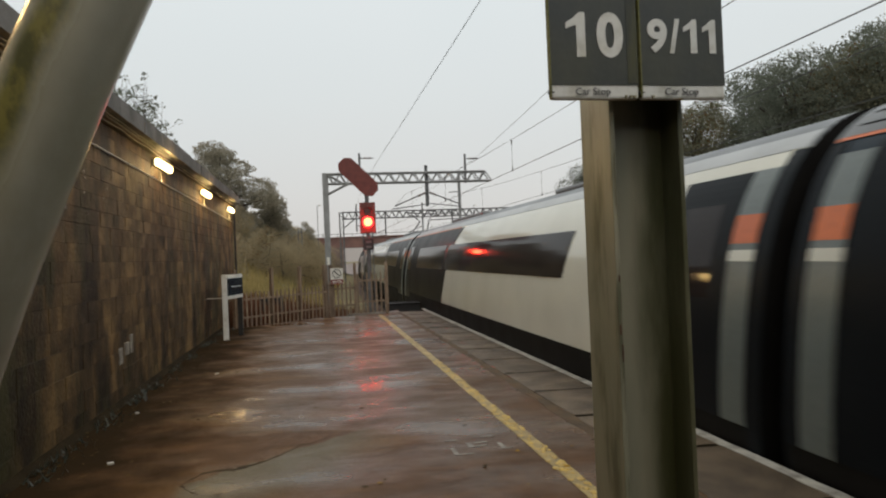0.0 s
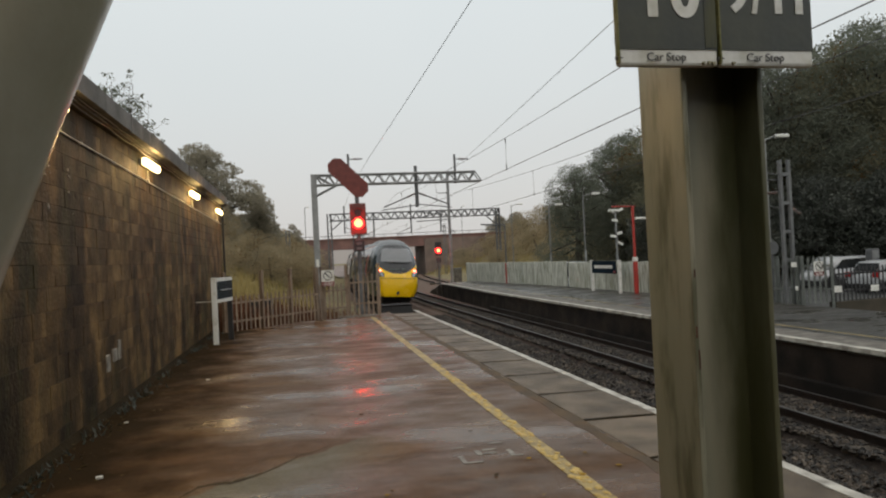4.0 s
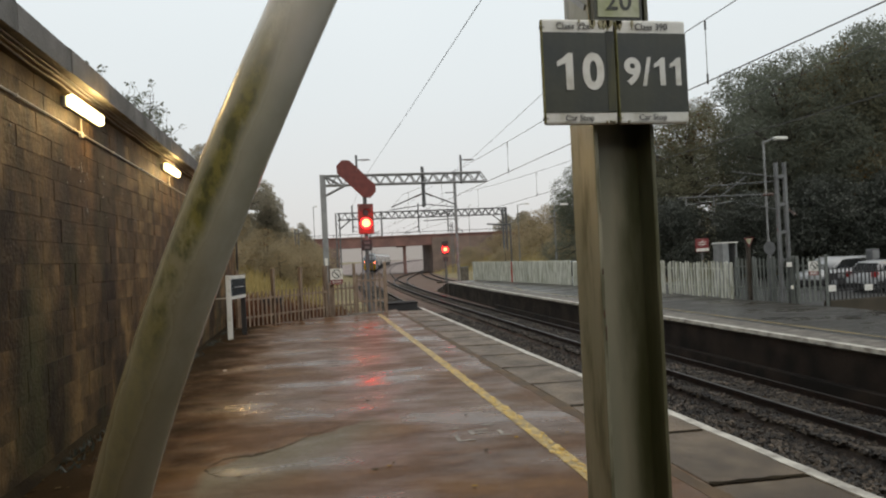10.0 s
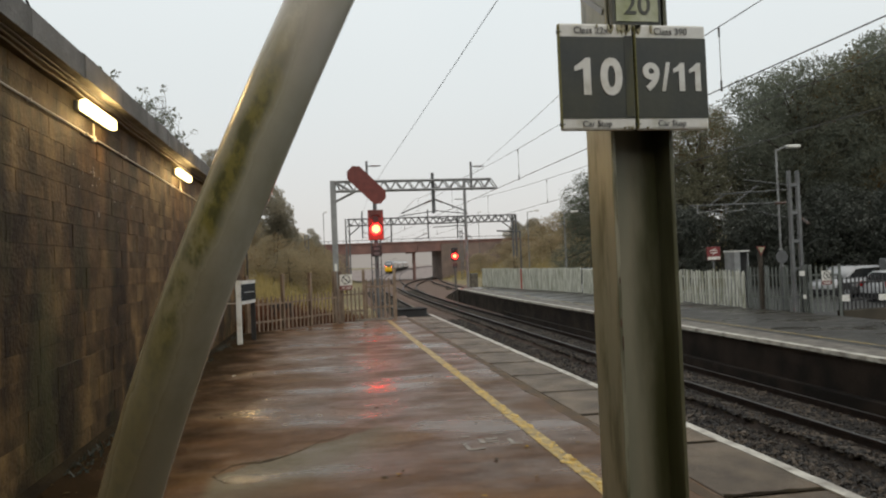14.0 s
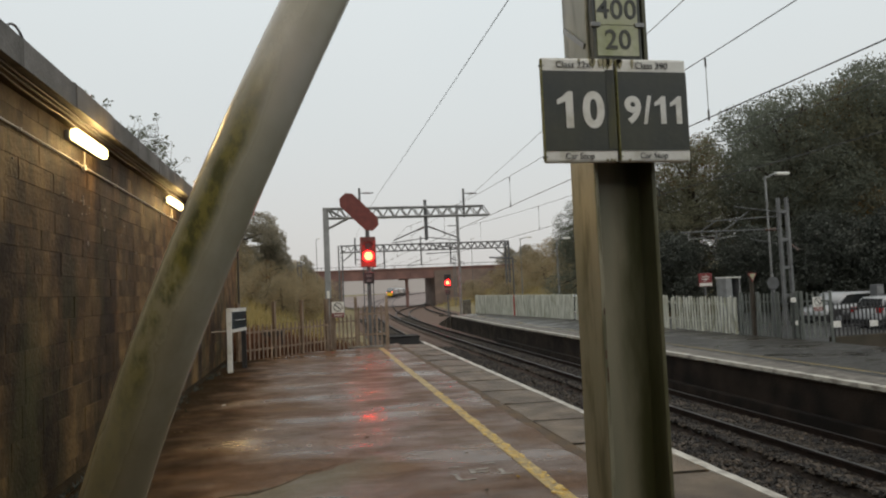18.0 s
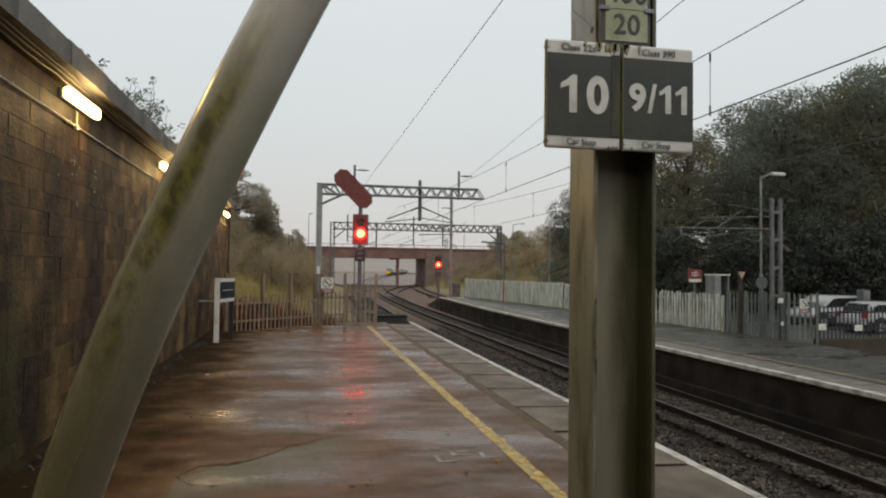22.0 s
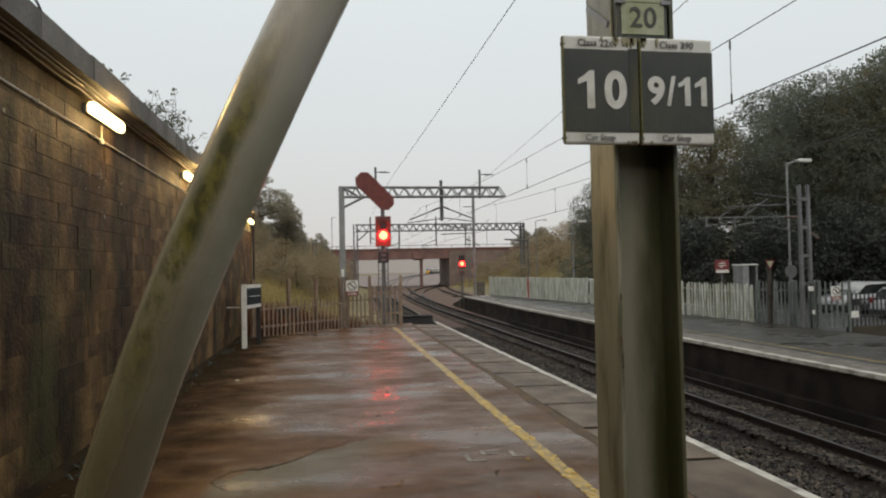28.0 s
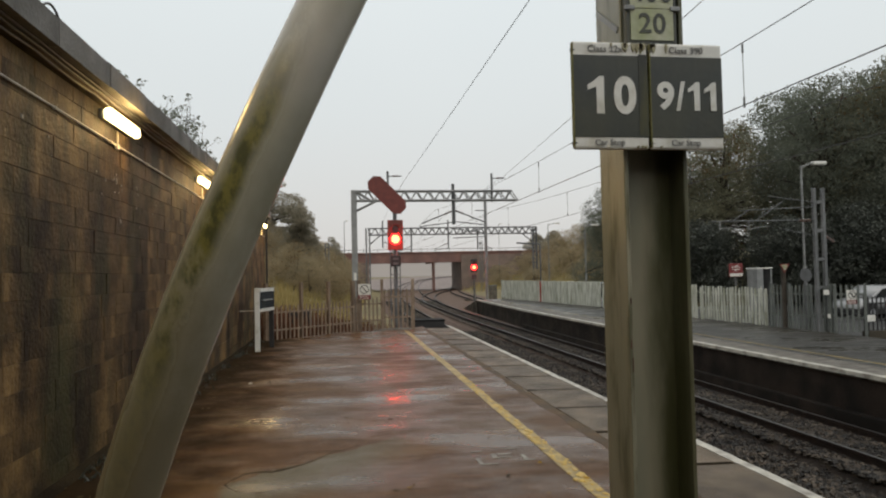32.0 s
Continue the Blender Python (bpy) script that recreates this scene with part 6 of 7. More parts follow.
CAR_GLASS = mat("car_glass", (0.015, 0.017, 0.018), (0.02, 0.022, 0.022), 2, 20, (0.05, 0.08), 0, spec=0.18)
TYRE = mat("tyre", (0.015, 0.015, 0.015), (0.02, 0.02, 0.02), 4, 30, (0.7, 0.9), 0.2)
CAR_WHITE = mat("car_white", (0.34, 0.35, 0.355), (0.30, 0.31, 0.315), 1, 20, (0.15, 0.25), 0, grain=0.03)
CAR_SILVER = mat("car_silver", (0.36, 0.37, 0.38), (0.32, 0.33, 0.34), 1, 20, (0.12, 0.2), 0, metal=0.8, grain=0.03)
LAMP_RED = mat("car_tail_lamp", (0.35, 0.02, 0.02), (0.28, 0.02, 0.02), 3, 20, (0.1, 0.2), 0)


def car(m, paint, label, tall=1.48, group="parked cars"):
    ob = thing("car", m, label, "car", group)
    L = 2.1
    low = [(-L, 0.52), (-L + 0.02, 0.85), (-L + 0.3, 0.98), (L - 0.95, 0.96), (L - 0.1, 0.80), (L, 0.58), (L - 0.02, 0.46), (-L + 0.02, 0.46)]
    cab = [(-L + 0.18, 0.95), (-L + 0.55, tall - 0.04), (-L + 1.0, tall), (0.2, tall), (0.55, tall - 0.06), (1.28, 0.93)]
    bm = prism(bmesh.new(), low, -0.85, 0.85)
    bmesh.ops.bevel(bm, geom=bm.edges[:], offset=0.06, segments=2, affect="EDGES")
    part("body", bm, paint, ob, smooth=True)
    bm = prism(bmesh.new(), cab, -0.74, 0.74)
    bmesh.ops.bevel(bm, geom=bm.edges[:], offset=0.08, segments=2, affect="EDGES")
    part("cabin", bm, paint, ob, smooth=True)
    # black piece low on the body paints in the shade under the car
    part("shade_sill", boxm(-L + 0.05, L - 0.05, -0.83, 0.83, 0.20, 0.47, 0.04), TYRE, ob, "black lower body for the shade under the car")
    for s in (-1, 1):
        for x in (-1.3, 1.3):
            part("wheel_arch", tubem((x, s * 0.60, 0.36), (x, s * 0.862, 0.36), 0.40, 18), TYRE, ob)
        part("side_window", prism(bmesh.new(), [(-L + 0.5, 1.0), (-L + 0.72, tall - 0.12), (0.15, tall - 0.12), (0.45, tall - 0.16), (0.95, 1.0)], s * 0.735, s * 0.75), CAR_GLASS, ob)
        part("tail_lamp", boxm(-L - 0.015, -L + 0.16, s * 0.72 - 0.13, s * 0.72 + 0.13, 0.72, 0.95, 0.02), LAMP_RED, ob)
        for x in (-1.3, 1.3):
            w = part("wheel", tubem((x, s * 0.68, 0.31), (x, s * 0.88, 0.31), 0.31, 18), TYRE, ob)
            part("rim", tubem((x, s * 0.86, 0.31), (x, s * 0.89, 0.31), 0.19, 12), CAR_SILVER, w)
    bm = bmesh.new()
    f = [bm.verts.new(c) for c in ((-L + 0.20, -0.62, 1.0), (-L + 0.20, 0.62, 1.0), (-L + 0.50, 0.55, tall - 0.1), (-L + 0.50, -0.55, tall - 0.1))]
    for v in f:
        v.co.x -= 0.025
    bm.faces.new(f)
    bmesh.ops.solidify(bm, geom=bm.faces[:], thickness=0.01)
    part("rear_window", bm, CAR_GLASS, ob)
    part("bumper", boxm(-L - 0.05, -L + 0.1, -0.8, 0.8, 0.42, 0.60, 0.03), paint, ob)
    return ob


car(pose(26.2, 31.0, -0.88, 0, 0, 192), CAR_WHITE, "white hatchback parked behind the black railing", 1.56)
car(pose(26.2, 27.2, -0.88, 0, 0, 4), CAR_WHITE, "white saloon car parked with its tail to the railing", 1.42)
car(pose(36.5, 31.0, -0.86, 0, 0, 66), CAR_WHITE, "white car parked further along the railing", 1.45)
car(pose(16.0, 41.0, -0.86, 0, 0, 80), CAR_SILVER, "silver van-like car parked behind the white fence", 1.85)


# ---- road bridge ----
def bridge():
    ob = thing("road_bridge", pose(0, 0, 0), "brown steel and brick road bridge over the railway", "bridge")
    part("girder", boxm(-40, 75, 120.0, 121.0, 3.75, 5.45), BRIDGE, ob)
    part("soffit", boxm(-40, 75, 121.0, 129.0, 4.2, 4.6), BRIDGE, ob)
    part("far_girder", boxm(-40, 75, 129.0, 130.0, 3.75, 5.45), BRIDGE, ob)
    part("flange", boxm(-40, 75, 119.8, 120.0, 3.68, 3.84), BRIDGE, ob)
    part("flange", boxm(-40, 75, 119.8, 120.0, 5.35, 5.52), BRIDGE, ob)
    for i in range(46):
        x = -36 + 2.2 * i
        part("stiffener", boxm(x - 0.05, x + 0.05, 119.85, 120.0, 3.84, 5.35), BRIDGE, ob)
    part("handrail", tubem((-40, 120.2, 6.0), (75, 120.2, 6.0), 0.05, 6), GALV_DARK, ob)
    for i in range(40):
        x = -36 + 2.5 * i
        part("handrail_post", tubem((x, 120.2, 5.45), (x, 120.2, 6.02), 0.04, 6), GALV_DARK, ob)
    part("abutment", boxm(-40, 4.9, 119.5, 130.5, -2, 3.75), BRICK_FAR, ob)
    part("abutment", boxm(20.9, 75, 119.5, 130.5, -2, 4.9), BRICK_FAR, ob)
    part("pier_column", boxm(16.0, 16.45, 121.1, 121.9, -1.5, 3.75), BRIDGE, ob)
    part("pier_cap", boxm(15.7, 16.7, 121, 129, 3.55, 3.75), BRIDGE, ob)
    return ob


bridge()
lc = thing("location_cabinet", pose(14.6, 66, -0.75), "grey trackside equipment cabinet", "cabinet")
part("body", boxm(-0.35, 0.35, -0.25, 0.25, -0.6, 1.2, 0.02), CONCRETE, lc)
part("lid", boxm(-0.39, 0.39, -0.29, 0.29, 1.2, 1.26), GALV, lc)


# ---- trees, bushes and grass ----
def leaf_cloud(name, blobs, count, size, material, seed, parent=None, label="", flat=0.75):
    """Many small leaves scattered through uneven lumps."""
    rs = np.random.RandomState(seed)
    blobs = np.array(blobs, float)
    wts = blobs[:, 3] ** 2
    pick = rs.choice(len(blobs), count, p=wts / wts.sum())
    d = rs.normal(size=(count, 3))
    d /= np.linalg.norm(d, axis=1)[:, None]
    r = rs.uniform(0.45, 1.0, count) ** 0.6 * (1 + 0.22 * np.sin(d[:, 0] * 7 + pick) * np.cos(d[:, 2] * 6))
    c = blobs[pick, :3] + d * (blobs[pick, 3] * r)[:, None] * np.array([1, 1, flat])
    a = rs.normal(size=(count, 3))
    a /= np.linalg.norm(a, axis=1)[:, None]
    b = np.cross(a, rs.normal(size=(count, 3)))
    b /= np.linalg.norm(b, axis=1)[:, None]
    s = size * rs.uniform(0.5, 1.3, count)[:, None]
    v = np.stack([c - a * s, c + b * s * 0.55, c + a * s, c - b * s * 0.55], 1).reshape(-1, 3)
    f = np.arange(4 * count).reshape(-1, 4)
    me = bpy.data.meshes.new(name)
    me.from_pydata(v.tolist(), [], f.tolist())
    me.materials.append(material)
    ob = new(name, me)
    ob.parent = parent
    return ob


def limb(bm, a, b, r0, r1, n=7):
    tube(bm, a, b, r0, n, r1)


def tree(m, h, spread, material, seed, label, count=5200, leaf=0.16, low=0.25, lumps=16, name="tree", accent=None):
    ob = thing(name, m, label, name.replace("_", " "), "trees")
    rs = random.Random(seed)
    bm = bmesh.new()
    tip = (rs.uniform(-0.3, 0.3), rs.uniform(-0.3, 0.3), h * 0.75)
    limb(bm, (0, 0, -0.6), (0, 0, h * 0.3), 0.035 * h, 0.026 * h)
    limb(bm, (0, 0, h * 0.3), tip, 0.026 * h, 0.008 * h)
    blobs = []
    for i in range(lumps):
        f = (i + 0.5) / lumps
        z = h * (low + (0.97 - low) * f)
        prof = math.sin(math.pi * min(max((f * 0.86 + 0.12), 0), 1)) ** 0.7
        a = i * 2.4 + rs.uniform(-0.5, 0.5)
        rad = spread * prof * rs.uniform(0.35, 0.80)
        c = (rad * math.cos(a), rad * math.sin(a), z)
        blobs.append((*c, spread * rs.uniform(0.26, 0.46) * (0.55 + 0.45 * prof)))
        limb(bm, (0, 0, h * (0.22 + 0.5 * f)), c, 0.010 * h, 0.003 * h, 5)
    blobs.append((0, 0, h * 0.6, spread * 0.55))
    part("trunk", bm, BARK, ob)
    leaf_cloud("crown", blobs, count, leaf, material, seed, ob)
    if accent:
        leaf_cloud("turning_crown", blobs[::3], count // 14, leaf, accent, seed + 1, ob)
    return ob


# the dark wood behind the car park
wood = [tree(pose(0, 0, 0), 13.0, 5.6, (LEAF_MID if i == 1 else LEAF_DARK), 31 + i, "large dark broadleaf tree in early autumn leaf", 62000, 0.078, 0.03, 34, accent=(LEAF_RUST if i == 1 else None)) for i in range(3)]
wood[0].matrix_world = pose(31.0, 60, -0.6, 0, 0, 20)
wood[1].matrix_world = pose(30.0, 51, -0.4, 0, 0, 100)
wood[1].scale = (1.12, 1.12, 1.02)
wood[2].matrix_world = pose(35.5, 46, -0.3, 0, 0, 200)
wood[2].scale = (1.15, 1.15, 1.19)
rs = random.Random(77)
for x, y, size, k in ((21.9, 53.5, 0.70, 2), (42.5, 44, 1.33, 0), (39.8, 45.5, 1.25, 1), (49, 40, 1.24, 1), (39, 54, 1.33, 0), (45.5, 50, 1.42, 2), (56, 46, 1.45, 2), (57, 38, 1.35, 0), (27, 56, 0.85, 2)):
    o = copy_thing(wood[k], pose(x, y, -0.5, 0, 0, rs.uniform(0, 360)))
    o.scale = (size, size, size * rs.uniform(0.92, 1.05))
# a belt of thickets added under the tall trees, shade put into its dark leaves
dark_thicket = tree(pose(25.5, 46, -0.5), 5.4, 3.6, LEAF_LOW, 61, "dark glossy thicket added for the shade below the wood", 42000, 0.075, 0.0, 26, "thicket")
for i, (x, y, size) in enumerate(((29.5, 42.5, 1.0), (33.5, 40.5, 1.12), (38, 38.5, 1.15), (43, 36.5, 1.2), (48, 34, 1.25), (53, 31, 1.3))):
    o = copy_thing(dark_thicket, pose(x, y, -0.5, 0, 0, i * 67))
    o.scale = (size, size, size)

# left bank: bushes and two trees on the skyline
bush = [tree(pose(0, 0, 0), 3.4, 2.5, LEAF_OLIVE, 51 + i, "tangled olive-brown bramble and hawthorn bush", 10000, 0.055, 0.0, 16, "bush", LEAF_RUST if i else LEAF_GREEN) for i in range(2)]
bush[0].matrix_world = pose(-5.4, 43, 0.6)
bush[1].matrix_world = pose(-3.2, 50, 0.6, 0, 0, 60)
for i, (x, y, s) in enumerate(((-7.5, 36, 1.1), (-9.5, 44, 1.3), (-6.5, 55, 1.35), (-1.9, 58, 1.0), (-4.2, 66, 1.35), (-0.6, 70, 1.1), (-8, 70, 1.6), (-1.5, 82, 1.3), (1.0, 84, 0.9), (-5, 90, 1.6), (0.0, 97, 1.2), (-6, 30, 0.9), (-10, 30, 1.3), (-1.0, 52, 0.9), (-2.0, 47, 0.8), (-12, 58, 1.6), (-3, 103, 1.5), (0.5, 110, 1.2))):
    o = copy_thing(bush[i % 2], pose(x, y, ground_z(x, y) - 0.2, 0, 0, i * 77))
    o.scale = (s, s, s)
lt = tree(pose(-7.5, 60, 0.6), 11.0, 3.7, LEAF_GREEN, 71, "rounded dull green tree on the bank above the railway", 60000, 0.075, 0.15, 26)
lt.scale = (1.35, 1.35, 1.0)
tree(pose(-3.6, 64, 0.8), 7.3, 2.6, LEAF_GREEN, 72, "smaller dull green tree on the bank above the railway", 36000, 0.07, 0.12, 20)
lt3 = tree(pose(-1.2, 100, 1.6), 5.6, 2.0, LEAF_GREEN, 73, "small far tree near the bridge", 6000, 0.09, 0.2, 12)
for x, y, s in ((-15, 75, 1.2), (-22, 85, 1.3), (-18, 60, 1.1)):
    o = copy_thing(lt, pose(x, y, 0.6, 0, 0, x * 30))
    o.scale = (s, s, s)
for x, y, s in ((-1, 150, 1.2), (-8, 140, 1.4)):
    o = copy_thing(lt3, pose(x, y, -1.3, 0, 0, x * 50))
    o.scale = (s, s, s * 1.5)
# pale mist closes the view under the bridge
mist = finish("backdrop", boxm(-400, 800, 800, 801, -3, 20), MIST)
tagged(mist, "pale grey misty distance beyond the bridge", "backdrop", kind="structure")
# right bank before the bridge
for i, (x, y, s) in enumerate(((24, 84, 1.0), (27, 92, 1.2), (30, 82, 1.3), (33, 96, 1.7), (37, 86, 1.6), (29, 104, 1.7), (25.5, 110, 1.3), (35, 108, 2.0), (42, 96, 2.0), (23.5, 100, 0.9), (40, 110, 2.2), (46, 104, 2.3))):
    o = copy_thing(bush[i % 2], pose(x, y, ground_z(x, y) - 0.2, 0, 0, i * 61))
    o.scale = (s, s, s * 0.7)
for i, (x, y, s) in enumerate(((40, 138, 0.9), (46, 146, 1.0), (53, 140, 1.05))):
    o = copy_thing(lt, pose(x, y, 1.0, 0, 0, i * 90))
    o.scale = (s, s, s * 0.85)


def wall_top_bush():
    """Thin twigs with small leaves that stand up behind the coping."""
    ob = thing("wall_top_bush", pose(-3.15, 13.7, 3.2), "thin half-bare bush growing above the wall", "bush")
    rs = random.Random(9)
    bm, bl = bmesh.new(), []
    for y0, y1, top, count in ((-3.3, -2.2, 1.62, 9), (-2.2, -0.6, 1.55, 12), (-0.6, 2.3, 2.15, 34), (2.3, 3.9, 1.75, 14)):
        for i in range(count):
            base = (rs.uniform(-0.2, 0.2), rs.uniform(y0, y1), 0)
            t = (base[0] + rs.uniform(-0.25, 0.25), base[1] + rs.uniform(-0.5, 0.5), top * rs.uniform(0.55, 0.95))
            tube(bm, base, t, 0.010, 5, 0.003)
            for k in range(4):
                f = rs.uniform(0.5, 1.0)
                p = [base[j] + (t[j] - base[j]) * f for j in range(3)]
                q = (p[0] + rs.uniform(-0.25, 0.25), p[1] + rs.uniform(-0.35, 0.35), p[2] + rs.uniform(0.02, 0.28))
                tube(bm, p, q, 0.004, 4, 0.002)
                bl.append((*q, 0.09))
    part("branchwork", bm, BARK, ob)
    leaf_cloud("foliage", bl, 3000, 0.034, LEAF_DARK, 5, ob)
    return ob


wall_top_bush()


def grass(name, x0, x1, y0, y1, count, hmin, hmax, seed, label, test=None, material=None):
    rs = np.random.RandomState(seed)
    x, y = rs.uniform(x0, x1, count), rs.uniform(y0, y1, count)
    V, F = [], []
    for i in range(count):
        if test and not test(x[i], y[i]):
            continue
        z = ground_z(x[i], y[i]) - 0.05
        h = rs.uniform(hmin, hmax)
        a = rs.uniform(0, 6.28)
        w = 0.03 * h + 0.012
        k = len(V)
        dx, dy = math.cos(a) * w, math.sin(a) * w
        lx, ly = rs.uniform(-0.3, 0.3) * h, rs.uniform(-0.3, 0.3) * h
        V += [(x[i] - dx, y[i] - dy, z), (x[i] + dx, y[i] + dy, z), (x[i] + lx, y[i] + ly, z + h)]
        F.append((k, k + 1, k + 2))
    return tagged(pydata(name, V, F, material or GRASS), label, "grass", kind="stuff")


grass("tall_grass", -9, 1.6, 25.0, 40, 16000, 0.25, 0.6, 1, "tall dry yellow grass behind the platform end", lambda x, y: x < 0.9 or y > 30)
grass("dead_bracken", -4.5, 2.1, 18.5, 25.5, 15000, 0.75, 1.5, 8, "waist-high red-brown dead bracken behind the fence", lambda x, y: y > (19.6 + 1.083 * (x + 1.95) if x < 0.45 else 22.6) and x < 2.0 - 0.6 * max(y - 24, 0), BRACKEN)
grass("bank_grass", -12, 3, 40, 110, 9000, 0.4, 0.9, 2, "rough dry grass on the railway bank", lambda x, y: x < track_x(y) - 3.5)
grass("bank_grass_far", 20, 45, 66, 118, 9000, 0.4, 0.9, 3, "rough dry grass on the bank by the bridge", lambda x, y: x > track_x(y) + 11)
grass("verge_grass", 13.6, 16, 27, 70, 2500, 0.1, 0.4, 6, "scruffy verge grass along the white fence", lambda x, y: x > 14.45)


# ---- the train ----
ZC = 1.30
CANT = 3.36


def section_x(z, w=1.40, top=3.78, n=2.6):
    if z <= ZC:
        return w * (1 - (0.07 + 0.34 * max(1.40 - w, 0.0)) * ((ZC - z) / 0.75) ** 2)
    return w * max(1 - ((z - ZC) / (top - ZC)) ** n, 0.0) ** (1 / n)


def body_loft(bm, stations, k=26):
    """Closed tube of body sections; stations: (y, half width, top)."""
    rings = []
    for y, w, top in stations:
        zs = [0.55 + 0.75 * i / max(k // 6, 3) for i in range(max(k // 6, 3))] + [ZC + (top - ZC) * math.sin(math.pi / 2 * i / k) for i in range(k + 1)]
        if top > 3.7:
            near = min(range(len(zs)), key=lambda q: abs(zs[q] - CANT - 0.03))
            zs[near] = CANT + 0.03
        half = [(section_x(z, w, top), z) for z in zs]
        ring = [(x, y, z) for x, z in half] + [(-x, y, z) for x, z in half[-2::-1]]
        rings.append([bm.verts.new(c) for c in ring])
    m = len(rings[0])
    for a, b in zip(rings, rings[1:]):
        for i in range(m - 1):
            bm.faces.new((a[i], a[i + 1], b[i + 1], b[i]))
        bm.faces.new((a[m - 1], a[0], b[0], b[m - 1]))
    bm.faces.new(rings[0][::-1])
    bm.faces.new(rings[-1])
    return rings


def split_parts(bm, choose, table, parent, smooth=True):
    """Parts out of one shell: faces go to the part that choose names."""
    groups = {}
    for f in bm.faces:
        groups.setdefault(choose(f), []).append(f)
    made = {}
    for key, fs in groups.items():
        idx, vs, faces = {}, [], []
        for f in fs:
            row = []
            for v in f.verts:
                if v not in idx:
                    idx[v] = len(vs)
                    vs.append(tuple(v.co))
                row.append(idx[v])
            faces.append(row)
        made[key] = pydata(key, vs, faces, table[key], parent, smooth=smooth)
    bm.free()
    return made


def side_panel(name, za, zb, ya, yb, material, parent, off=0.004, sides=(-1, 1), label="", rows=0):
    """A panel on the body side between heights za and zb; ya and yb give its ends at a height."""
    ya, yb = (ya if callable(ya) else (lambda z, v=ya: v)), (yb if callable(yb) else (lambda z, v=yb: v))
    rows = rows or max(2, int((zb - za) / 0.07))
    off += 0.006
    for s in sides:
        V, F = [], []
        for i in range(rows + 1):
            z = za + (zb - za) * i / rows
            x = section_x(z)
            V += [(s * (x + off), ya(z), z), (s * (x + off), yb(z), z), (s * (x - 0.01), ya(z), z), (s * (x - 0.01), yb(z), z)]
            if i:
                k = 4 * i
                F += [(k - 4, k - 3, k + 1, k), (k - 4, k, k + 2, k - 2), (k - 3, k - 1, k + 3, k + 1)]
        F += [(0, 2, 3, 1), (4 * rows, 4 * rows + 1, 4 * rows + 3, 4 * rows + 2)]
        pydata(name, V, F, material, parent, label)


def bogie(parent, y):
    b = part("bogie", boxm(-1.05, 1.05, y - 1.7, y + 1.7, 0.22, 0.75, 0.05), T_BLACK, parent)
    for dy in (-1.35, 1.35):
        for s in (-1, 1):
            part("wheel", tubem((s * 0.68, y + dy, 0.30), (s * 0.82, y + dy, 0.30), 0.43, 20), RAIL_SIDE, b)


def roof_gear(ob, y0, y1):
    for a, b in ((y0 + 1, y0 + 4.2), (y1 - 5, y1 - 1.4)):
        bm = bmesh.new()
        rows = []
        for y, w, z in ((a, 0.70, 3.69), (a + 0.4, 0.66, 3.75), (a + 1.0, 0.60, 3.80), (b - 1.0, 0.60, 3.80), (b - 0.4, 0.66, 3.75), (b, 0.70, 3.69)):
            rows.append([bm.verts.new((x * w, y, zz)) for x, zz in ((-1.15, 3.55), (-1, z - 0.05), (-0.8, z), (0, z + 0.025), (0.8, z), (1, z - 0.05), (1.15, 3.55))])
        for p, q in zip(rows, rows[1:]):
            for i in range(6):
                bm.faces.new((p[i], p[i + 1], q[i + 1], q[i]))
        bm.faces.new(rows[0])
        bm.faces.new(rows[-1][::-1])
        part("roof_pod", bm, T_GREY, ob, smooth=True)


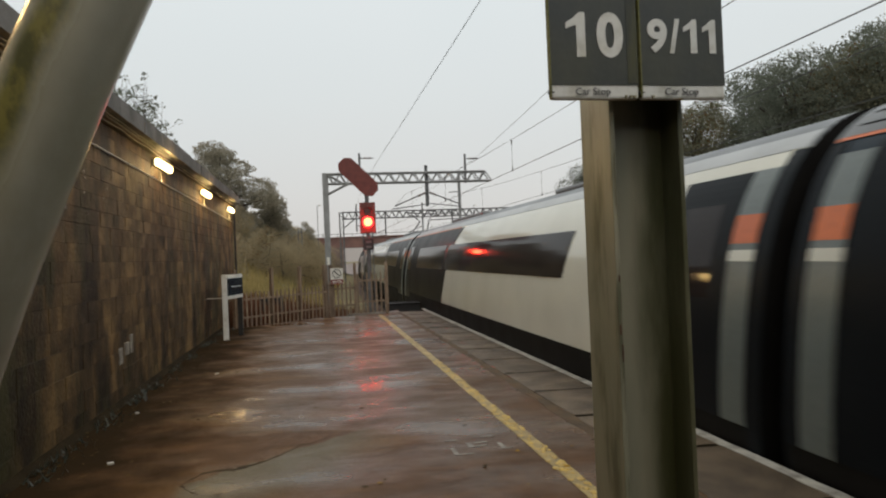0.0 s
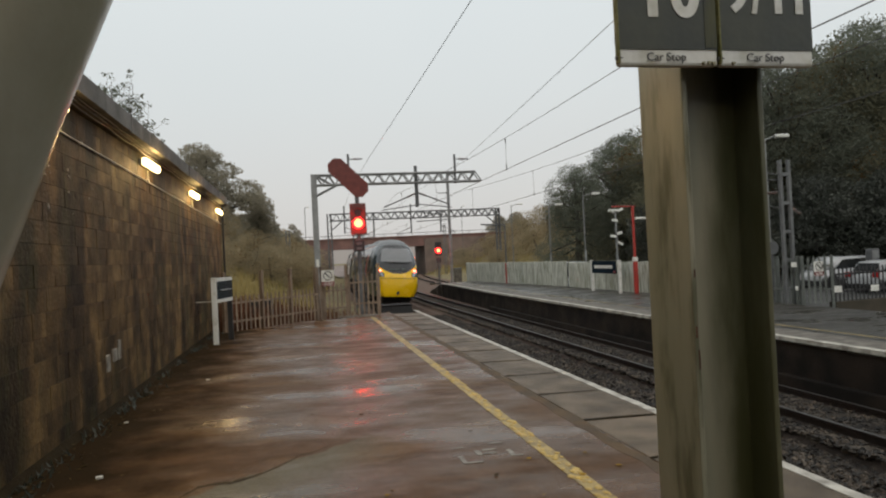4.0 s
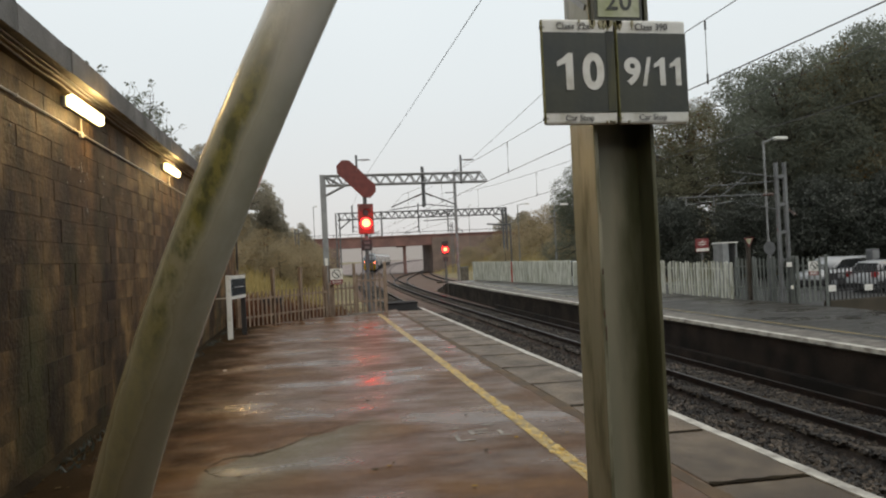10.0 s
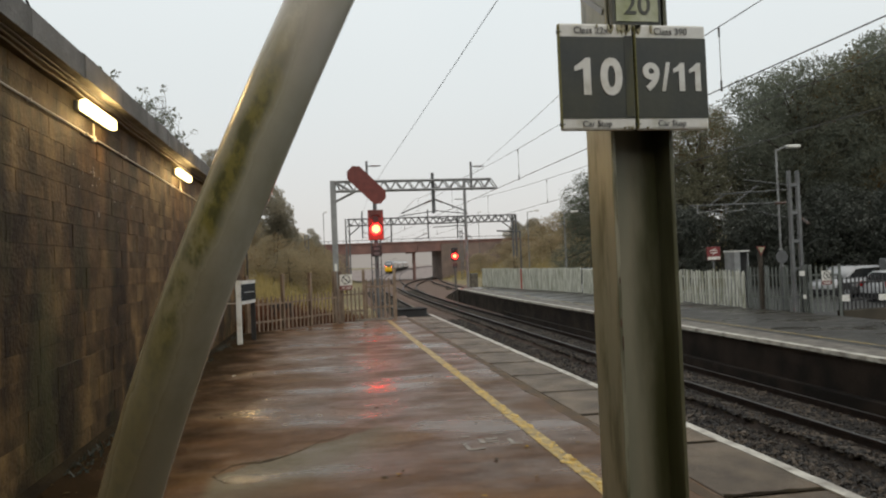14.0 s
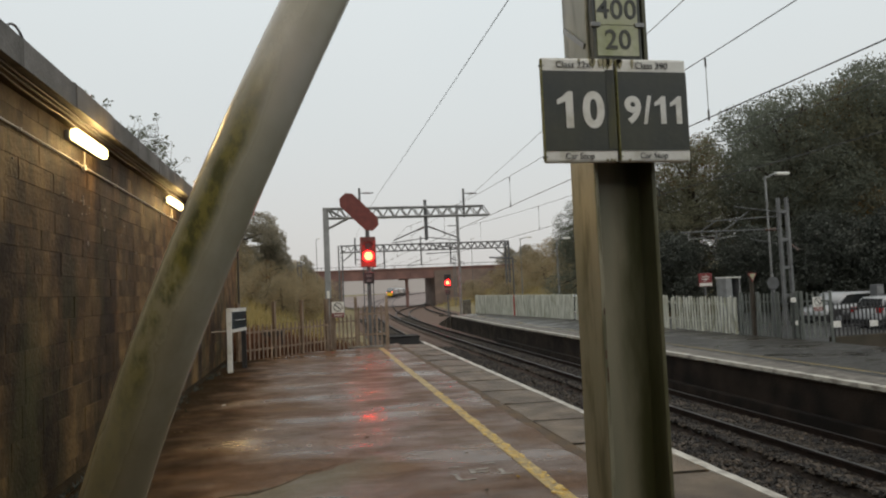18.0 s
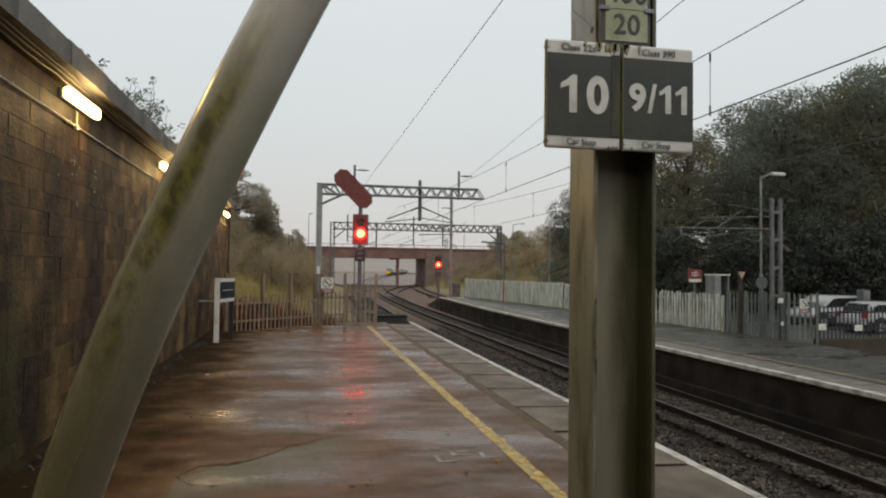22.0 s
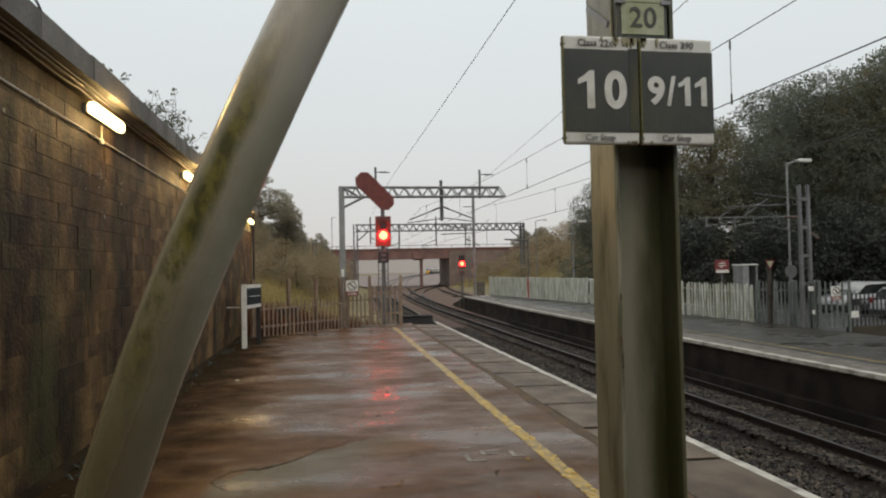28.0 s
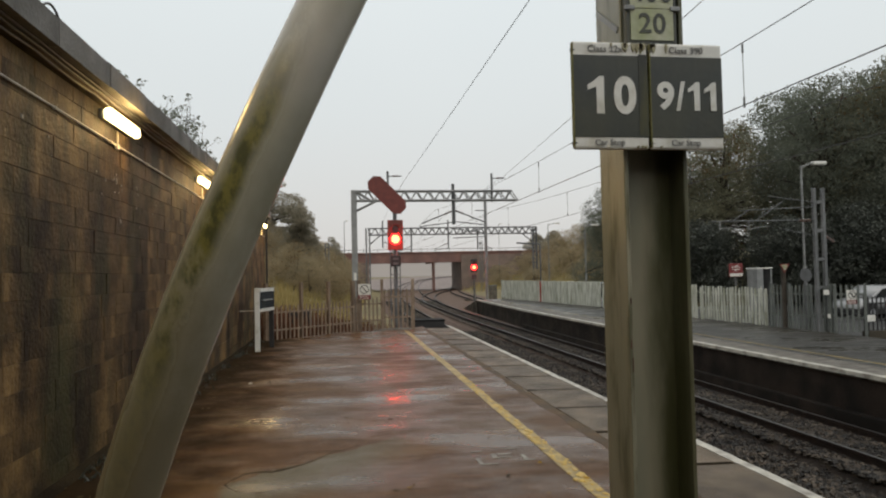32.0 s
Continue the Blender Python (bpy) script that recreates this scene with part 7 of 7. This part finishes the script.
def coach(flip, seed, pantograph=False):
    ob = thing("train_carriage", pose(0, 0, RAIL_N), "white and dark express train carriage with a black window band", "train carriage", "train")
    bm = bmesh.new()
    body_loft(bm, [(-11.75, 1.40, 3.78), (-11.65, 1.40, 3.78), (-4, 1.40, 3.78), (4, 1.40, 3.78), (11.65, 1.40, 3.78), (11.75, 1.40, 3.78)])
    split_parts(bm, lambda f: ("end_wall" if f.calc_center_median().y > 0 else "rear_wall") if len(f.verts) > 4 else ("roof" if f.calc_center_median().z > CANT + 0.03 else "body"), {"roof": T_GREY, "body": T_WHITE, "end_wall": T_BLACK, "rear_wall": T_BLACK}, ob)
    g = -1 if flip else 1
    Y = lambda a: g * a
    sl = lambda a: (lambda z: g * (a + (2.9 - z) * 0.5))
    side_panel("skirt", 0.56, 1.17, -11.70, 11.70, T_BLACK, ob)
    side_panel("dark_end", 1.17, CANT - 0.02, (lambda z: sl(2.3)(z)), Y(11.70), T_DOOR, ob, 0.005)
    side_panel("window_band", 2.14, 2.86, lambda z: g * (-7.05 + 0.25 * (2.86 - z)), Y(2.9), T_GLASS, ob, 0.008)
    side_panel("window", 2.14, 2.86, Y(3.3), Y(8.6), T_GLASS, ob, 0.008)
    side_panel("cant_line", CANT + 0.0, CANT + 0.03, Y(2.6), Y(11.70), T_ORANGE, ob, 0.006, rows=2)
    side_panel("roof_band", CANT + 0.035, CANT + 0.20, -11.70, 11.70, T_SILVER, ob, 0.0, rows=4)
    for a, b in ((-11.16, -10.0), (10.0, 11.16)):
        side_panel("door", 0.98, 3.24, Y(a), Y(b), T_DOOR, ob, 0.010)
        side_panel("door_window", 2.05, 2.95, Y(a + 0.25), Y(b - 0.25), T_GLASS, ob, 0.013)
    for a, b in ((-11.752, -11.55), (11.55, 11.752)):
        side_panel("end_band", 0.60, CANT + 0.02, Y(a), Y(b), T_DOOR, ob, 0.009)
    for a, b in ((-11.54, -11.18), (11.18, 11.54)):
        side_panel("end_strip", 0.98, 3.24, Y(a), Y(b), T_STRIP, ob, 0.011)
        side_panel("route_label", 2.56, 2.82, Y(a), Y(b), T_ORANGE, ob, 0.014, rows=2)
        side_panel("class_label", 2.40, 2.50, Y(a), Y(b), T_WHITE, ob, 0.014, rows=2)
    side_panel("small_marks", 1.55, 1.66, Y(-8.8), Y(-8.3), T_STRIP, ob, 0.007, rows=2)
    for k in (-8.3, 8.3):
        bogie(ob, k)
    part("underframe", boxm(-1.1, 1.1, -6.3, 6.3, 0.30, 0.9, 0.05), T_BLACK, ob)
    part("gangway", boxm(-0.75, 0.75, 11.7, 12.0, 0.9, 3.3, 0.05), T_BLACK, ob)
    part("gangway", boxm(-0.75, 0.75, -12.0, -11.7, 0.9, 3.3, 0.05), T_BLACK, ob)
    for y in (-8.5, 2.0):
        part("roof_pod", boxm(-0.50, 0.50, y, y + 4.5, 3.70, 3.82, 0.05), T_GREY, ob)
    if pantograph:
        p = part("pantograph", tubem((-0.4, -6.5, 3.8), (0.4, -6.5, 3.8), 0.04, 6), WIRE, ob, "folded pantograph arm")
        bm = bmesh.new()
        for s in (-0.35, 0.35):
            tube(bm, (s, -6.5, 3.85), (s * 0.6, -7.9, 4.3), 0.03, 6)
            tube(bm, (s * 0.6, -7.9, 4.3), (s * 1.6, -6.6, 4.78), 0.025, 6)
        tube(bm, (-0.8, -6.6, 4.78), (0.8, -6.6, 4.78), 0.03, 6)
        part("collector", bm, WIRE, p)
    return ob


NOSE_W = ((0.0, 0.86), (0.08, 0.97), (0.25, 1.07), (0.6, 1.17), (1.1, 1.26), (1.8, 1.33), (2.6, 1.38), (3.8, 1.40))
NOSE_T = ((0.0, 1.62), (0.08, 1.80), (0.25, 1.98), (0.5, 2.28), (0.9, 2.74), (1.4, 3.19), (1.9, 3.48), (2.5, 3.67), (3.1, 3.75), (3.8, 3.78))


def nose_at(d):
    w = float(np.interp(d, *zip(*NOSE_W)))
    t = float(np.interp(d, *zip(*NOSE_T)))
    return w, t


def tail_car():
    ob = thing("train_tail_car", pose(0, 0, RAIL_N), "navy express train end car, yellow nose, lit red tail lamps", "train carriage", "train")
    tip = -12.0
    ds = [0.0] + [0.0125 * i for i in range(1, 105)] + [1.33 + 0.04 * i for i in range(62)]
    st = [(tip + d, *nose_at(d)) for d in ds] + [(-4.0, 1.40, 3.78), (4.0, 1.40, 3.78), (11.35, 1.40, 3.78), (11.45, 1.40, 3.78)]
    bm = bmesh.new()
    body_loft(bm, st, 110)

    def choose(f):
        c = f.calc_center_median()
        d, x, z = c.y - tip, abs(c.x), c.z
        w, t = nose_at(d)
        if d > 20:
            return "end_wall" if len(f.verts) > 4 else "roof" if z > CANT + 0.03 else "body"
        if d > 3.75:
            return "roof" if z > CANT + 0.04 else "body"
        u = 1.80 + 0.52 * (x / 1.12) ** 2.2
        n = f.normal if f.normal.length else Vector((0, 0, 1))
        up = abs(n.z) + abs(n.y) > 0.62
        if z > 3.40 or (d > 2.35 and z > CANT):
            return "roof"
        if d < 2.3 and z > u and x < 1.12 - 0.12 * (z - 2.2) and up:
            if 2.46 < z < 3.20 and x < 0.90 - 0.16 * (z - 2.4) - 0.5 * max(z - 3.08, 0):
                return "windscreen"
            return "windscreen_mask"
        if z <= u and d < 1.15 and (z > u - 0.20 or (z > 1.5 and x < 0.74)):
            return "yellow_front"
        if z < 1.62 and d < 0.62 and x < 0.93 + 0.2 * min((z - 0.56) / 0.35, 1.0):
            return "yellow_front"
        return "nose_shell"

    bm.faces.ensure_lookup_table()
    bm.normal_update()
    split_parts(bm, choose, {"roof": T_GREY, "body": T_NAVY, "yellow_front": T_YELLOW, "windscreen": T_SCREEN, "windscreen_mask": T_MASK, "nose_shell": T_TEAL, "end_wall": T_BLACK}, ob)
    side_panel("skirt", 0.56, 1.10, -8.0, 11.42, T_BLACK, ob)
    bound = lambda z: 8.05 - (z - 1.44) * 0.52
    side_panel("white_panel", 1.12, CANT - 0.02, bound, 9.84, T_WHITE, ob, 0.005)
    side_panel("orange_wedge", 2.78, CANT - 0.02, bound, lambda z: bound(z) + 0.03 + (z - 2.78) * 1.35, T_ORANGE, ob, 0.008)
    side_panel("cant_line", CANT + 0.0, CANT + 0.03, -8.2, 11.42, T_ORANGE, ob, 0.006, rows=2)
    side_panel("window_band", 2.10, 2.84, -5.6, 5.4, T_GLASS, ob, 0.006)
    side_panel("door", 0.98, 3.30, 9.85, 10.90, T_DOOR, ob, 0.010)
    side_panel("end_strip", 0.98, 3.24, 10.92, 11.26, T_STRIP, ob, 0.012)
    side_panel("route_label", 2.56, 2.82, 10.92, 11.26, T_ORANGE, ob, 0.015, rows=2)
    side_panel("class_label", 2.40, 2.50, 10.92, 11.26, T_WHITE, ob, 0.015, rows=2)
    side_panel("end_band", 0.98, CANT - 0.02, 11.27, 11.42, T_DOOR, ob, 0.009)
    side_panel("roof_band", CANT + 0.035, CANT + 0.20, -7.9, 11.42, T_GREY, ob, 0.0, rows=4)
    for z in (CANT + 0.12, CANT + 0.24):
        side_panel("roof_rib", z, z + 0.014, -7.4, 11.3, T_BLACK, ob, 0.006, rows=2)
    side_panel("cab_door", 1.0, 3.1, -8.75, -8.05, T_NAVY, ob, 0.008)
    side_panel("cab_window", 2.25, 2.95, -8.62, -8.18, T_GLASS, ob, 0.012)
    # red open triangle of three strokes
    side_panel("red_graphic", 1.50, 2.86, lambda z: -7.16 - (2.86 - z) * 0.02, lambda z: -7.02 + (2.86 - z) * 0.03, T_RED, ob, 0.010)
    side_panel("red_graphic", 2.02, 2.86, lambda z: -7.09 + (2.86 - z) * 0.86, lambda z: -7.02 + (2.86 - z) * 0.98, T_RED, ob, 0.011)
    side_panel("red_graphic", 1.50, 2.06, lambda z: -7.14 + (z - 1.50) * 1.36, lambda z: -6.80 + (z - 1.50) * 1.08, T_RED, ob, 0.012)
    side_panel("red_graphic", 1.80, 1.85, -9.2, -8.75, T_RED, ob, 0.008, rows=2)
    for a, b, za, zb in ((-6.3, -5.2, 2.06, 2.25), (-6.35, -5.1, 1.72, 1.78), (-6.35, -5.1, 1.84, 1.90), (-4.05, -3.75, 2.28, 2.42), (0.25, 1.5, 1.60, 1.66), (0.55, 1.5, 1.52, 1.55), (-2.8, -2.35, 1.52, 1.57), (-2.7, -2.35, 1.42, 1.46)):
        side_panel("lettering_bar", za, zb, a, b, T_STRIP if zb > 2 else T_GREY, ob, 0.010, rows=2)
    for s in (-1, 1):
        for d, z, size, lean, material, nm in ((0.30, 1.745, (0.30, 0.14, 0.125), 32, T_LAMP, "lamp_housing"), (0.50, 1.955, (0.135, 0.13, 0.075), 20, TAIL_GLOW, "tail_lamp")):
            w, t = nose_at(d)
            x = section_x(z, w, t)
            bm = bmesh.new()
            bmesh.ops.create_icosphere(bm, subdivisions=3, radius=1.0)
            turn = Euler((0, radians(s * lean * -1), radians(s * 48))).to_matrix()
            for v in bm.verts:
                v.co = turn @ Vector((v.co.x * size[0], v.co.y * size[1], v.co.z * size[2])) + Vector((s * (x - 0.05), tip + d + 0.01, z))
            part(nm, bm, material, ob, "lit red tail lamp" if nm == "tail_lamp" else "", smooth=True)
    bm = bmesh.new()
    bar(bm, (-0.75, tip + 0.60, 2.44), (0.2, tip + 0.54, 2.38), 0.03, 0.04)
    bar(bm, (0.2, tip + 0.54, 2.38), (0.8, tip + 0.63, 2.46), 0.03, 0.03)
    part("wiper", bm, BLACK, ob)
    part("coupler_hatch", boxm(-0.07, 0.07, tip - 0.02, tip + 0.03, 0.66, 0.84, 0.01), BLACK, ob)
    part("panel_seam", boxm(-0.98, 0.98, tip - 0.006, tip + 0.05, 1.545, 1.562), BLACK, ob)
    part("lower_valance", boxm(-0.78, 0.78, tip + 0.45, tip + 2.5, 0.22, 0.56, 0.08), T_BLACK, ob)
    bm = bmesh.new()
    box(bm, -0.40, 0.10, tip + 0.22, tip + 0.36, 2.00, 2.06)
    box(bm, 0.22, 0.40, tip + 0.22, tip + 0.36, 2.00, 2.12)
    part("lettering_bar", bm, T_STRIP, ob)
    for k in (-8.0, 8.0):
        bogie(ob, k)
    part("underframe", boxm(-1.1, 1.1, -6.0, 6.0, 0.30, 0.9, 0.05), T_BLACK, ob)
    roof_gear(ob, -7.5, 8)
    part("gangway", boxm(-0.75, 0.75, 11.4, 11.75, 0.9, 3.3, 0.05), T_BLACK, ob)
    return ob


TAIL = tail_car()
COACHES = [coach(i % 2 == 1, i, i == 1) for i in range(5)]
TAIL_AT = ((0, -18.25), (1, -4.7), (2, 8.4), (2.5, 15.95), (3, 23.8), (3.5, 31.0), (5.5, 59.5), (6.5, 75.5), (8.5, 106), (10.5, 140), (14, 209), (24, 376), (28, 468), (32, 590))


def tail_y(t):
    ts, ys = zip(*TAIL_AT)
    return float(np.interp(t, ts, ys))


def car_pose(yc):
    a, b = yc - 8.2, yc + 8.2
    xa, xb = track_x(a), track_x(b)
    lean = math.degrees(math.atan(cant(yc - 8) / 1.51)) * 0.8
    return pose((xa + xb) / 2 - 0.03, yc, RAIL_N + 0.13, 0, lean, -math.degrees(math.atan2(xb - xa, b - a)))


def motions():
    times = [0.5 * i for i in range(25)] + [13, 14, 15, 16, 18, 20, 22, 24, 26, 28, 30, 32]
    for i, ob in enumerate([TAIL] + COACHES):
        ahead = 12.0 if i == 0 else 35.5 + 23.8 * (i - 1)
        walk(ob, [(t, car_pose(tail_y(t) + ahead)) for t in times])


# ---- pieces of walls and pavements ----
def slab_pieces():
    bm = boxm(-0.445, 0.445, -0.680, 0.680, -0.09, 0.0, 0.012)
    me = bpy.data.meshes.new("slab")
    bm.to_mesh(me)
    bm.free()
    me.materials.append(SLAB)
    tilt = math.degrees(math.atan(-FALL))
    rng = random.Random(2)
    y = -8.80
    while y < 23.0:
        ob = new("slab", me)
        ob.parent = platform
        ob.matrix_world = pose(3.212, y, near_z(3.212, y) + rng.uniform(-0.004, 0.004), rng.uniform(-0.3, 0.3), tilt, 0)
        # dark silt and weed stain in the joint behind it
        rows = 9
        V, F = [], []
        for i in range(rows + 1):
            x = 2.77 + 0.78 * i / rows
            w = 0.018 + 0.034 * rng.random() ** 2 * (1.2 if i < 4 else 0.7)
            V += [(x, y + 0.70 - w, near_z(x, y) + 0.006), (x, y + 0.70 + w, near_z(x, y) + 0.006)]
            if i:
                F.append((2 * i - 2, 2 * i, 2 * i + 1, 2 * i - 1))
        pydata("joint_silt", V, F, EARTH_DAMP, platform)
        y += 1.40


slab_pieces()
wavy_line("white_line", 3.570, 3.680, -10, 23.6, WHITE_LINE, platform, 0.007, 0.008)
make_blocks()
motions()
